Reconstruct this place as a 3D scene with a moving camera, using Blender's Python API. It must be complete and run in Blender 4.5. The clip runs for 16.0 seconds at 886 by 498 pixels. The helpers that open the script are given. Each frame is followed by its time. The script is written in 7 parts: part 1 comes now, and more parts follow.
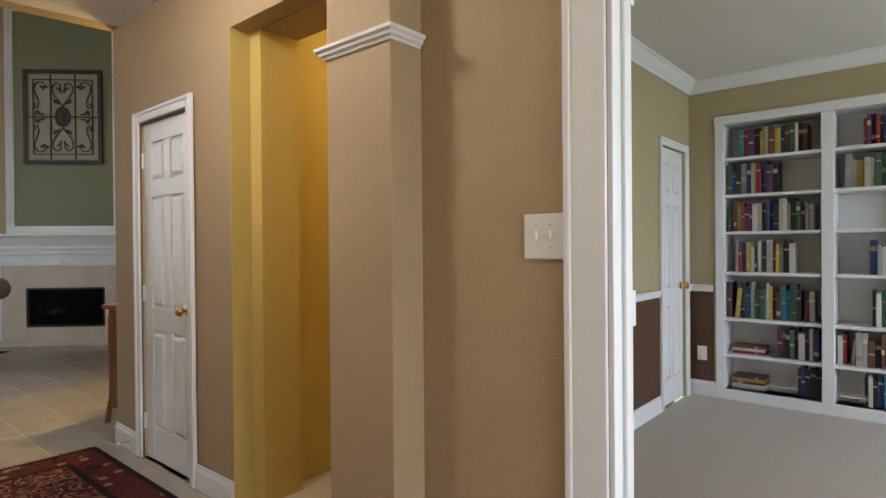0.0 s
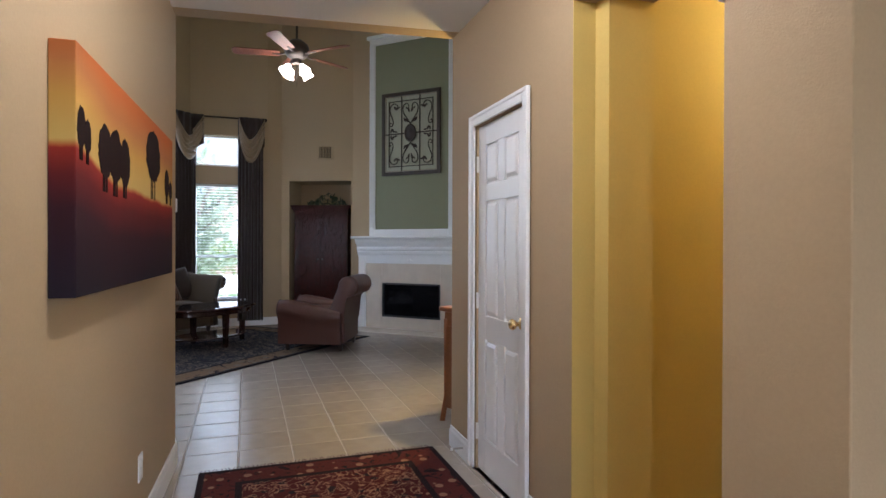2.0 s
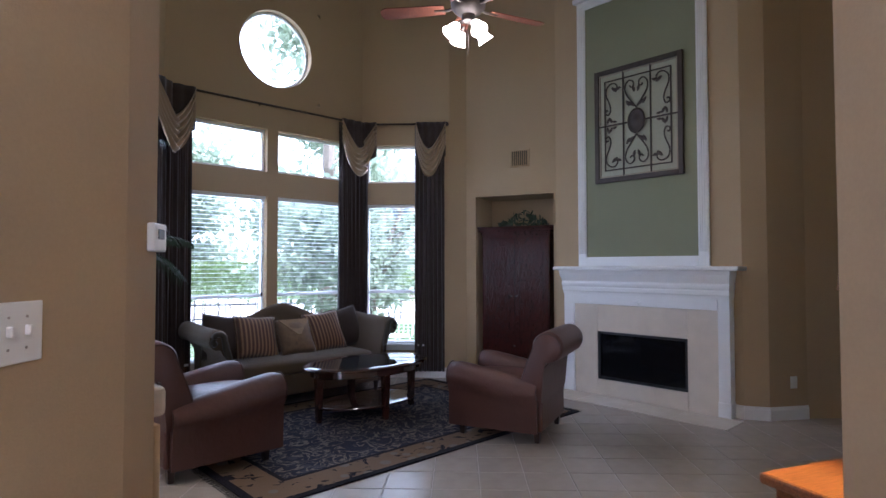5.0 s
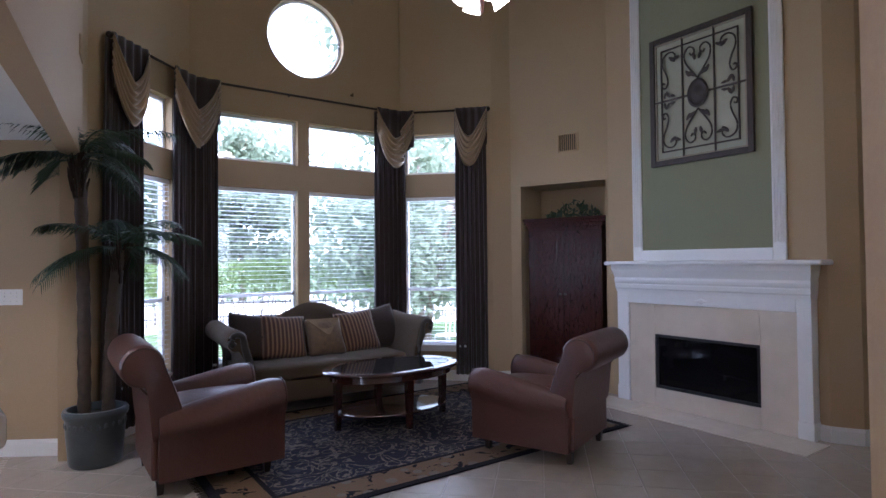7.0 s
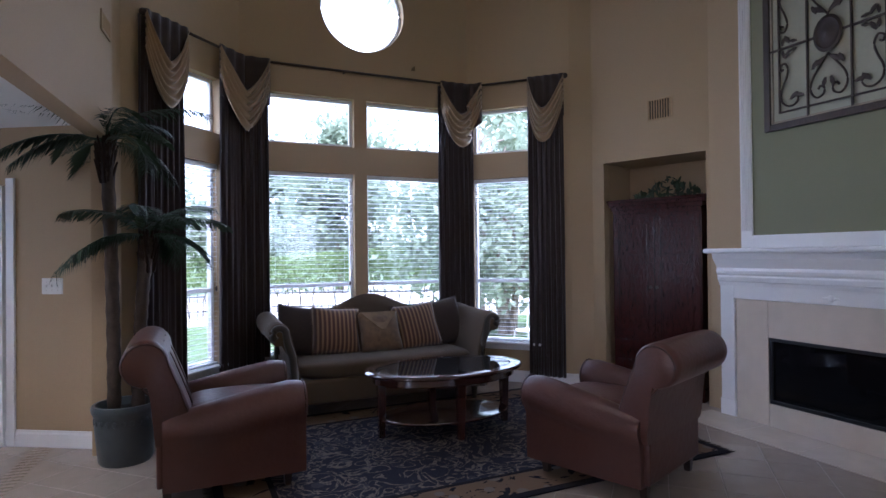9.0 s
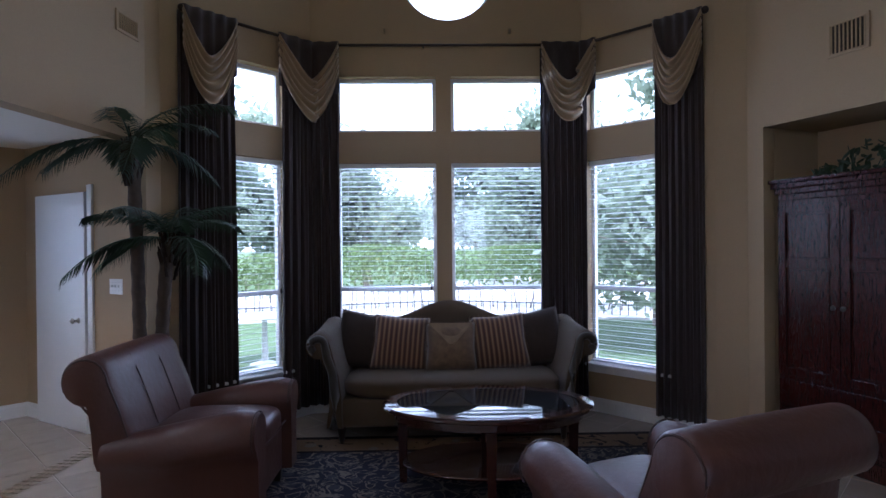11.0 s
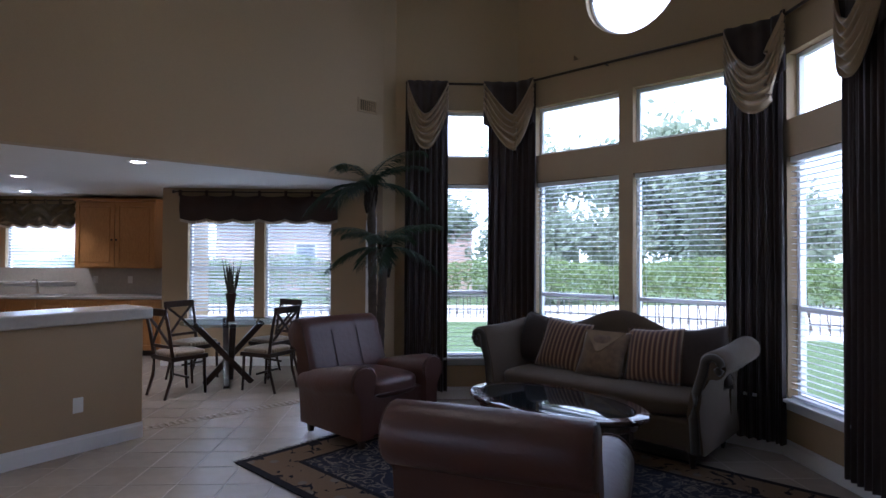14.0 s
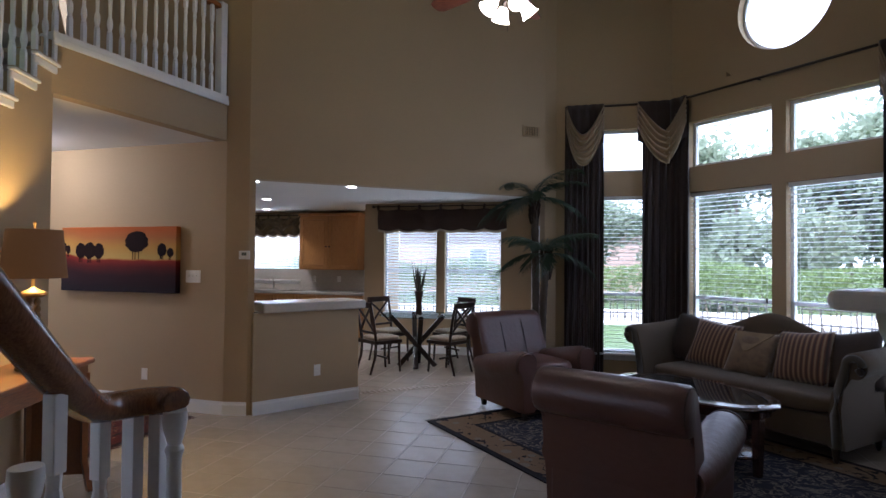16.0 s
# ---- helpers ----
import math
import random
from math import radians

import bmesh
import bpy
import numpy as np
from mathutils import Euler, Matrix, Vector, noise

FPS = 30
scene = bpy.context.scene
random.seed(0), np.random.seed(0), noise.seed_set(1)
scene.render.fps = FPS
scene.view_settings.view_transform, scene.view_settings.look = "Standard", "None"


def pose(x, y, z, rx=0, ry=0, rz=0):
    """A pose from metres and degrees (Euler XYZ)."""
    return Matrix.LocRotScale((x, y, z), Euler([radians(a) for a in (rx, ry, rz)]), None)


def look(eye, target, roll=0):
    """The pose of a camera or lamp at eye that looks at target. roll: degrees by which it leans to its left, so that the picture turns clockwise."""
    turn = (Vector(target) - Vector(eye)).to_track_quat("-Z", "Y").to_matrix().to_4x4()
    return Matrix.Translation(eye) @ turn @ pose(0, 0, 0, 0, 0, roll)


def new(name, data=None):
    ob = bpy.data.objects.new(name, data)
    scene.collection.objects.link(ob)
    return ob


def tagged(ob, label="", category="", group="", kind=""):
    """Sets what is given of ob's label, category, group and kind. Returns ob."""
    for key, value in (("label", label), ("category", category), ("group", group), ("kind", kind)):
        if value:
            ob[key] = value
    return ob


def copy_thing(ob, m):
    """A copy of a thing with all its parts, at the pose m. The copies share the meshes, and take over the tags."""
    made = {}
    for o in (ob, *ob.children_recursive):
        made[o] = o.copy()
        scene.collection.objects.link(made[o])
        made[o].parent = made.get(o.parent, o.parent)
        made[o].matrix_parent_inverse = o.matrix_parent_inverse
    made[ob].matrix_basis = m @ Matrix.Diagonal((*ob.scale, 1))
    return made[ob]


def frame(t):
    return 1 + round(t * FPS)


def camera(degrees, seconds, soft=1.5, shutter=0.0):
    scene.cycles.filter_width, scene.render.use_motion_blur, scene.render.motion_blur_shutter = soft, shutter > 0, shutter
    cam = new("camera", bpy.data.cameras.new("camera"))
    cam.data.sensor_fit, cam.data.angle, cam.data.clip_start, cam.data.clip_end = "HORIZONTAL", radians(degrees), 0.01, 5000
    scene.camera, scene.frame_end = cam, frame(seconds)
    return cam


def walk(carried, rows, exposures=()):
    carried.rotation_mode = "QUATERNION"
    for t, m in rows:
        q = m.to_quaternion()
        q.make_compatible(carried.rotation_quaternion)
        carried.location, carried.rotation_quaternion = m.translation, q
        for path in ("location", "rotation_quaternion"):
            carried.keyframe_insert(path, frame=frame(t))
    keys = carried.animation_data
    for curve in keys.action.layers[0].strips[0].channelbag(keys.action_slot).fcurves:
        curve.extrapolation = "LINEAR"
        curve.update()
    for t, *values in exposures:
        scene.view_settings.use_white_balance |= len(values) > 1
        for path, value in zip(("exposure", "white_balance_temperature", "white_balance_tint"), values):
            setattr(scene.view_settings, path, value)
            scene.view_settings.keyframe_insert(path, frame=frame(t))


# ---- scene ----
cam = camera(75.8, 16.0)
PATH = [
    (0, (0.844, -0.431, 1.281), (-0.458, 1.087, 1.269), -0.5),
    (0.5, (0.812, -0.45, 1.281), (-0.693, 0.867, 1.281), -0.1),
    (1, (0.738, -0.436, 1.28), (-0.917, 0.686, 1.283), 0.2),
    (1.5, (0.605, -0.359, 1.3), (-1.188, 0.526, 1.297), 0.1),
    (2, (0.324, -0.282, 1.324), (-1.567, 0.371, 1.316), 0.2),
    (2.5, (-0.011, -0.21, 1.328), (-1.953, 0.264, 1.319), 0.5),
    (3, (-0.456, -0.072, 1.372), (-2.434, 0.22, 1.356), 0.2),
    (3.5, (-0.875, -0.013, 1.406), (-2.864, 0.194, 1.394), 0.3),
    (4, (-1.317, 0.066, 1.432), (-3.31, 0.228, 1.428), 0.1),
    (4.5, (-1.698, 0.117, 1.49), (-3.697, 0.168, 1.525), 0.0),
    (7, (-2.532, 0.653, 1.496), (-4.502, 0.312, 1.543), -0.5),
    (7.5, (-2.588, 0.731, 1.457), (-4.548, 0.338, 1.503), -0.5),
    (8, (-2.689, 0.794, 1.437), (-4.634, 0.330, 1.470), -0.6),
    (8.5, (-2.977, 0.847, 1.472), (-4.894, 0.276, 1.488), -0.6),
    (9, (-3.295, 0.909, 1.47), (-5.17, 0.213, 1.487), -0.6),
    (11.5, (-5.382, 1.811, 1.564), (-6.634, 0.252, 1.547), -0.4),
    (12, (-5.906, 1.976, 1.565), (-6.914, 0.249, 1.548), -0.2),
    (12.5, (-6.302, 2.181, 1.515), (-7.013, 0.312, 1.519), -0.2),
    (13, (-6.51, 2.54, 1.473), (-6.956, 0.591, 1.505), -0.1),
    (13.5, (-6.691, 2.903, 1.484), (-6.951, 0.92, 1.519), 0.2),
    (14, (-6.826, 3.258, 1.529), (-6.906, 1.26, 1.561), 0.3),
    (14.5, (-6.896, 3.589, 1.514), (-6.845, 1.59, 1.56), 0.4),
    (15, (-6.94, 3.847, 1.543), (-6.705, 1.861, 1.581), 0.4),
    (15.5, (-6.94, 4.06, 1.522), (-6.601, 2.089, 1.562), 0.5),
    (16, (-7.0, 4.219, 1.547), (-6.489, 2.285, 1.586), 0.5),
]
EXPOSURES = [(0.0, 1.65, 5850, 10), (1.0, 1.72, 5650, 12), (2.0, 1.85, 5250, 13), (3.0, 1.92, 5000, 16), (4.5, 1.98, 5000, 19), (7.0, 1.9, 5000, 23), (9.0, 1.7, 4950, 23), (11.5, 1.25, 4800, 20), (12.5, 1.02, 4800, 19), (14.0, 1.12, 4950, 20), (16.0, 1.35, 5150, 19)]
walk(cam, [(t, look(eye, target, roll)) for t, eye, target, roll in PATH], EXPOSURES)

# ---- world, sun, large lights ----
SUN_EL, SUN_AZ = 60.0, 60.0      # degrees; azimuth counted from +x towards +y
world = bpy.data.worlds.new("sky")
scene.world = world
world.use_nodes = True
sky = world.node_tree.nodes.new("ShaderNodeTexSky")
sky.sky_type, sky.sun_disc = "NISHITA", False
sky.sun_elevation, sky.sun_rotation = radians(SUN_EL), radians(90 - SUN_AZ)
sky.air_density, sky.dust_density = 1.0, 3.0
bg = world.node_tree.nodes["Background"]
bg.inputs["Strength"].default_value = 0.15
haze = world.node_tree.nodes.new("ShaderNodeMix")      # bright summer haze over the blue
haze.data_type = "RGBA"
haze.inputs["Factor"].default_value = 0.6
haze.inputs["B"].default_value = (17.0, 17.3, 17.6, 1)
world.node_tree.links.new(sky.outputs[0], haze.inputs["A"])
world.node_tree.links.new(haze.outputs["Result"], bg.inputs[0])


def lamp(name, kind, energy, colour, m, size=0.1, size_y=None, angle=None):
    data = bpy.data.lights.new(name, kind)
    data.energy, data.color = energy, colour
    if kind == "AREA":
        data.size = size
        if size_y:
            data.shape, data.size_y = "RECTANGLE", size_y
    elif kind == "SUN":
        data.angle = radians(angle)
    else:
        data.shadow_soft_size = size
    ob = new(name, data)
    ob.matrix_world = m
    return ob


def facing(x, y, z, dx, dy, dz):
    """Pose of an area lamp at x, y, z that shines along dx, dy, dz."""
    return look((x, y, z), (x + dx, y + dy, z + dz))


az = radians(SUN_AZ)
el = radians(SUN_EL)
lamp("sun", "SUN", 5.0, (1.0, 0.95, 0.88), look((0, 0, 0), (-math.cos(az) * math.cos(el), -math.sin(az) * math.cos(el), -math.sin(el))), angle=0.5)
DAY = (0.86, 0.93, 1.0)
# sky light through the openings of the bay, the breakfast nook, the sink window, the office and the front door
lamp("window_light_bay_centre", "AREA", 13.5, DAY, facing(-8.95, -2.2, 1.9, 0.707, 0.707, -0.3), 2.0, 2.6)
lamp("window_light_bay_south", "AREA", 3.6, DAY, facing(-7.3, -3.22, 1.9, 0, 1, -0.3), 0.6, 2.6)
lamp("window_light_bay_west", "AREA", 4.2, DAY, facing(-9.97, -0.7, 1.9, 1, 0, -0.3), 0.7, 2.6)
lamp("window_light_round", "AREA", 1.4, DAY, facing(-8.95, -2.2, 4.15, 0.707, 0.707, -0.1), 0.8, 0.8)
lamp("window_light_nook", "AREA", 9, DAY, facing(-4.55, -5.12, 1.4, 0, 1, -0.1), 1.9, 1.4)
lamp("window_light_sink", "AREA", 11, DAY, facing(-0.7, -6.5, 1.6, 0, 1, -0.1), 1.1, 0.9)
lamp("window_light_office", "AREA", 17, DAY, facing(3.9, 3.2, 1.6, -1, 0, -0.05), 1.8, 1.6)
lamp("window_light_entry", "AREA", 12, (1.0, 0.95, 0.9), facing(3.35, 0.2, 1.7, -1, 0, -0.05), 1.2, 2.0)
# lamps that hang or stand in the rooms
lamp("corridor_bulb", "POINT", 7, (1.0, 0.74, 0.27), pose(-1.42, 2.35, 2.5), 0.08)
lamp("fan_bulb", "POINT", 4, (1.0, 0.86, 0.68), pose(-6.42, 0.26, 3.27), 0.12)
lamp("table_lamp_bulb", "POINT", 24, (1.0, 0.64, 0.18), pose(-3.75, 1.54, 1.56), 0.04)
for k, (x, y) in enumerate([(-2.94, -1.96), (-1.93, -3.87), (-3.92, -2.7), (-0.9, -5.5), (-4.85, -2.98)]):
    data = lamp("recessed_bulb", "SPOT", 46, (1.0, 0.88, 0.7), pose(x, y, 2.5), 0.05).data
    data.spot_size, data.spot_blend = radians(120), 0.6
# unseen fill added below the hall ceiling to lift its walls; no fixture hangs there
lamp("hall_fill_light", "POINT", 13, (1.0, 0.88, 0.74), pose(-1.35, 0.05, 2.6), 0.1)


# ---- materials ----
def mat(name, colour, rough=0.6, metal=0.0, grain=0.0, scale=20.0, bump=0.0, bump_scale=None, colour2=None, blotch=0.0, blotch_scale=1.5, sheen=0.0, coat=0.0, vary=0.0, spec=0.5):
    """Principled material: fine grain, broad blotches, bump and a small change from object to object."""
    m = bpy.data.materials.new(name)
    m.use_nodes = True
    nt = m.node_tree
    b = nt.nodes["Principled BSDF"]
    b.inputs["Roughness"].default_value = rough
    b.inputs["Metallic"].default_value = metal
    b.inputs["Specular IOR Level"].default_value = spec
    b.inputs["Sheen Weight"].default_value = sheen
    b.inputs["Coat Weight"].default_value = coat
    c = (*colour, 1)
    b.inputs["Base Color"].default_value = c
    tex = nt.nodes.new("ShaderNodeTexCoord")
    link = nt.links.new
    last = None
    if grain or blotch or vary:
        rgb = nt.nodes.new("ShaderNodeRGB")
        rgb.outputs[0].default_value = c
        last = rgb.outputs[0]
        for amount, sc, detail in ((grain, scale, 6.0), (blotch, blotch_scale, 3.0)):
            if not amount:
                continue
            nz = nt.nodes.new("ShaderNodeTexNoise")
            nz.inputs["Scale"].default_value = sc
            nz.inputs["Detail"].default_value = detail
            link(tex.outputs["Object"], nz.inputs["Vector"])
            ramp = nt.nodes.new("ShaderNodeMapRange")
            ramp.inputs["From Min"].default_value, ramp.inputs["From Max"].default_value = 0.3, 0.7
            ramp.inputs["To Min"].default_value, ramp.inputs["To Max"].default_value = 0.0, amount
            link(nz.outputs["Fac"], ramp.inputs["Value"])
            mix = nt.nodes.new("ShaderNodeMix")
            mix.data_type = "RGBA"
            link(ramp.outputs[0], mix.inputs["Factor"])
            link(last, mix.inputs["A"])
            mix.inputs["B"].default_value = (*(colour2 or [x * 0.55 for x in colour]), 1)
            last = mix.outputs["Result"]
        if vary:
            info = nt.nodes.new("ShaderNodeObjectInfo")
            hsv = nt.nodes.new("ShaderNodeHueSaturation")
            mr = nt.nodes.new("ShaderNodeMapRange")
            mr.inputs["To Min"].default_value, mr.inputs["To Max"].default_value = 1 - vary, 1 + vary
            link(info.outputs["Random"], mr.inputs["Value"])
            link(mr.outputs[0], hsv.inputs["Value"])
            link(last, hsv.inputs["Color"])
            last = hsv.outputs["Color"]
        link(last, b.inputs["Base Color"])
    if bump:
        nz = nt.nodes.new("ShaderNodeTexNoise")
        nz.inputs["Scale"].default_value = bump_scale or scale
        nz.inputs["Detail"].default_value = 4
        link(tex.outputs["Object"], nz.inputs["Vector"])
        bp = nt.nodes.new("ShaderNodeBump")
        bp.inputs["Strength"].default_value = bump
        bp.inputs["Distance"].default_value = 0.01
        link(nz.outputs["Fac"], bp.inputs["Height"])
        link(bp.outputs[0], b.inputs["Normal"])
    return m


def wood(name, dark, light, rough=0.35, scale=3.0, stretch=(1, 1, 12), coat=0.0):
    """Wood with long grain across the axes with a large stretch."""
    m = mat(name, light, rough, coat=coat)
    nt = m.node_tree
    b = nt.nodes["Principled BSDF"]
    tex = nt.nodes.new("ShaderNodeTexCoord")
    mp = nt.nodes.new("ShaderNodeMapping")
    mp.inputs["Scale"].default_value = [scale * 12 / s for s in stretch]
    nz = nt.nodes.new("ShaderNodeTexNoise")
    nz.inputs["Detail"].default_value, nz.inputs["Distortion"].default_value = 8, 0.6
    ramp = nt.nodes.new("ShaderNodeValToRGB")
    ramp.color_ramp.elements[0].position, ramp.color_ramp.elements[1].position = 0.3, 0.72
    ramp.color_ramp.elements[0].color, ramp.color_ramp.elements[1].color = (*dark, 1), (*light, 1)
    nt.links.new(tex.outputs["Object"], mp.inputs["Vector"])
    nt.links.new(mp.outputs[0], nz.inputs["Vector"])
    nt.links.new(nz.outputs["Fac"], ramp.inputs["Fac"])
    nt.links.new(ramp.outputs[0], b.inputs["Base Color"])
    return m


def glow(name, colour, strength):
    m = bpy.data.materials.new(name)
    m.use_nodes = True
    b = m.node_tree.nodes["Principled BSDF"]
    b.inputs["Base Color"].default_value = (*colour, 1)
    b.inputs["Emission Color"].default_value = (*colour, 1)
    b.inputs["Emission Strength"].default_value = strength
    return m


def backlit(m, amount, tint):
    """Lets part of the light that falls on the far side of a thin sheet come through."""
    nt = m.node_tree
    b, out = nt.nodes["Principled BSDF"], nt.nodes["Material Output"]
    tl_node, mx = nt.nodes.new("ShaderNodeBsdfTranslucent"), nt.nodes.new("ShaderNodeMixShader")
    tl_node.inputs["Color"].default_value = (*tint, 1)
    mx.inputs[0].default_value = amount
    nt.links.new(b.outputs[0], mx.inputs[1])
    nt.links.new(tl_node.outputs[0], mx.inputs[2])
    nt.links.new(mx.outputs[0], out.inputs["Surface"])
    return m


def glass(name, tint=(1, 1, 1), rough=0.0):
    """Window pane: mostly clear, with a faint reflection."""
    m = bpy.data.materials.new(name)
    m.use_nodes = True
    nt = m.node_tree
    nt.nodes.remove(nt.nodes["Principled BSDF"])
    out = nt.nodes["Material Output"]
    tr, gl, mx = (nt.nodes.new(k) for k in ("ShaderNodeBsdfTransparent", "ShaderNodeBsdfGlossy", "ShaderNodeMixShader"))
    tr.inputs[0].default_value = (*tint, 1)
    gl.inputs["Roughness"].default_value = rough
    mx.inputs[0].default_value = 0.05
    nt.links.new(tr.outputs[0], mx.inputs[1])
    nt.links.new(gl.outputs[0], mx.inputs[2])
    nt.links.new(mx.outputs[0], out.inputs["Surface"])
    return m


WALL = mat("tan_wall_paint", (0.425, 0.314, 0.182), 0.75, grain=0.12, scale=90, bump=0.12, bump_scale=160, blotch=0.10, blotch_scale=0.8)
OFFICE_WALL = mat("khaki_office_paint", (0.44, 0.37, 0.22), 0.75, grain=0.1, scale=90, bump=0.1, bump_scale=160, blotch=0.08)
YELLOW = mat("gold_corridor_wall", (0.60, 0.45, 0.13), 0.75, grain=0.1, scale=90, bump=0.1, bump_scale=160, blotch=0.08)
CEIL = mat("white_ceiling_paint", (0.74, 0.72, 0.68), 0.9, grain=0.08, scale=120, bump=0.25, bump_scale=120, blotch=0.05)
TRIM = mat("white_trim_paint", (0.80, 0.80, 0.80), 0.32, grain=0.04, scale=30, blotch=0.05, blotch_scale=4)
GREEN = mat("sage_green_panel_paint", (0.235, 0.242, 0.15), 0.75, grain=0.1, scale=90, bump=0.1, bump_scale=160, blotch=0.1)
BROWN = mat("chocolate_wainscot_paint", (0.10, 0.045, 0.022), 0.6, grain=0.1, scale=60, blotch=0.1)
CARPET = mat("beige_carpet", (0.50, 0.42, 0.34), 0.95, grain=0.35, scale=260, bump=0.6, bump_scale=320, blotch=0.12, sheen=0.3)
TILE = mat("beige_ceramic_tile", (0.39, 0.335, 0.28), 0.27, grain=0.22, scale=9, blotch=0.18, blotch_scale=2.5, vary=0.03, bump=0.05, bump_scale=14)
GROUT = mat("pale_grout", (0.40, 0.355, 0.305), 0.9, grain=0.2, scale=80)
MARBLE = mat("cream_marble", (0.68, 0.60, 0.50), 0.16, grain=0.2, scale=6, blotch=0.15, blotch_scale=2, vary=0.03)
BLACK = mat("black_firebox_metal", (0.012, 0.012, 0.013), 0.4, grain=0.3, scale=20)
PANE = glass("window_glass")
BRASS = mat("polished_brass", (0.75, 0.55, 0.25), 0.18, metal=1.0)
STEEL = mat("brushed_nickel", (0.45, 0.42, 0.38), 0.3, metal=1.0)
IRON = mat("bronzed_iron", (0.055, 0.042, 0.035), 0.5, metal=0.5, grain=0.3, scale=40)
PLASTIC = mat("white_switch_plastic", (0.78, 0.77, 0.74), 0.35)
CHERRY = wood("dark_cherry_wood", (0.022, 0.005, 0.004), (0.056, 0.011, 0.008), 0.22)
ESPRESSO = wood("espresso_wood", (0.012, 0.006, 0.004), (0.035, 0.016, 0.010), 0.3)
OAK = wood("honey_oak", (0.38, 0.17, 0.045), (0.56, 0.28, 0.09), 0.4)
RAILWOOD = wood("oak_handrail", (0.13, 0.046, 0.016), (0.26, 0.10, 0.034), 0.25, coat=0.3)
LEATHER = mat("russet_leather", (0.086, 0.035, 0.025), 0.40, grain=0.35, scale=14, bump=0.3, bump_scale=26, blotch=0.25, blotch_scale=3, colour2=(0.07, 0.03, 0.022))
SOFA_CLOTH = mat("olive_sofa_chenille", (0.088, 0.060, 0.034), 0.9, grain=0.3, scale=160, bump=0.3, bump_scale=240, sheen=0.12)
CURTAIN = mat("aubergine_curtain_cloth", (0.033, 0.018, 0.015), 0.7, grain=0.4, scale=30, sheen=0.2, bump=0.15, bump_scale=200)
SWAG = mat("champagne_swag_satin", (0.33, 0.23, 0.125), 0.45, grain=0.2, scale=60, sheen=0.3)


# ---- builders ----
def part(name, bm, material, parent=None, label="", smooth=False, loose=None):
    """Links a bmesh as one mesh object, under a thing where one is given."""
    me = bpy.data.meshes.new(name)
    bmesh.ops.recalc_face_normals(bm, faces=bm.faces)
    bm.to_mesh(me)
    bm.free()
    me.materials.append(material)
    if smooth:
        me.shade_smooth() if smooth is True else me.set_sharp_from_angle(angle=radians(smooth))
        if smooth is not True:
            me.polygons.foreach_set("use_smooth", [True] * len(me.polygons))
            me.set_sharp_from_angle(angle=radians(smooth))
    ob = new(name, me)
    if parent is not None:
        ob.parent = parent
    if label:
        tagged(ob, label)
    return ob


def thing(name, label, category, m=None, group="", kind=""):
    ob = new(name)
    ob.empty_display_size = 0.1
    if m is not None:
        ob.matrix_world = m
    return tagged(ob, label, category, group, kind)


def add_box(bm, c, s, bevel=0.0, m=None, segments=2):
    """A box with centre c and size s, with rounded edges."""
    r = bmesh.ops.create_cube(bm, size=1.0, matrix=(m or Matrix()) @ Matrix.Translation(c) @ Matrix.Diagonal((*s, 1)))
    if bevel:
        edges = list({e for v in r["verts"] for e in v.link_edges})
        bmesh.ops.bevel(bm, geom=edges, offset=min(bevel, min(s) * 0.45), segments=segments, profile=0.5, affect="EDGES")
    return bm


def box(c, s, bevel=0.0, m=None, segments=2):
    return add_box(bmesh.new(), c, s, bevel, m, segments)


def add_prism(bm, pts, z0, z1, m=None):
    """An upright prism over a plan polygon."""
    lo = [bm.verts.new((x, y, z0)) for x, y in pts]
    hi = [bm.verts.new((x, y, z1)) for x, y in pts]
    n = len(pts)
    fs = [bm.faces.new(lo), bm.faces.new(hi)] + [bm.faces.new((lo[i], lo[(i + 1) % n], hi[(i + 1) % n], hi[i])) for i in range(n)]
    if m is not None:
        bmesh.ops.transform(bm, matrix=m, verts=lo + hi)
    return fs


def prism(pts, z0, z1, m=None):
    bm = bmesh.new()
    add_prism(bm, pts, z0, z1, m)
    return bm


def add_lathe(bm, profile, n=20, m=None, cap=True):
    """A turned shape from (radius, height) pairs."""
    rings = []
    for r, z in profile:
        rings.append([bm.verts.new((r * math.cos(2 * math.pi * i / n), r * math.sin(2 * math.pi * i / n), z)) for i in range(n)])
    for a, b in zip(rings, rings[1:]):
        for i in range(n):
            bm.faces.new((a[i], a[(i + 1) % n], b[(i + 1) % n], b[i]))
    if cap:
        bm.faces.new(rings[0])
        bm.faces.new(rings[-1])
    if m is not None:
        bmesh.ops.transform(bm, matrix=m, verts=[v for r in rings for v in r])
    return bm


def lathe(profile, n=20, m=None, cap=True):
    return add_lathe(bmesh.new(), profile, n, m, cap)


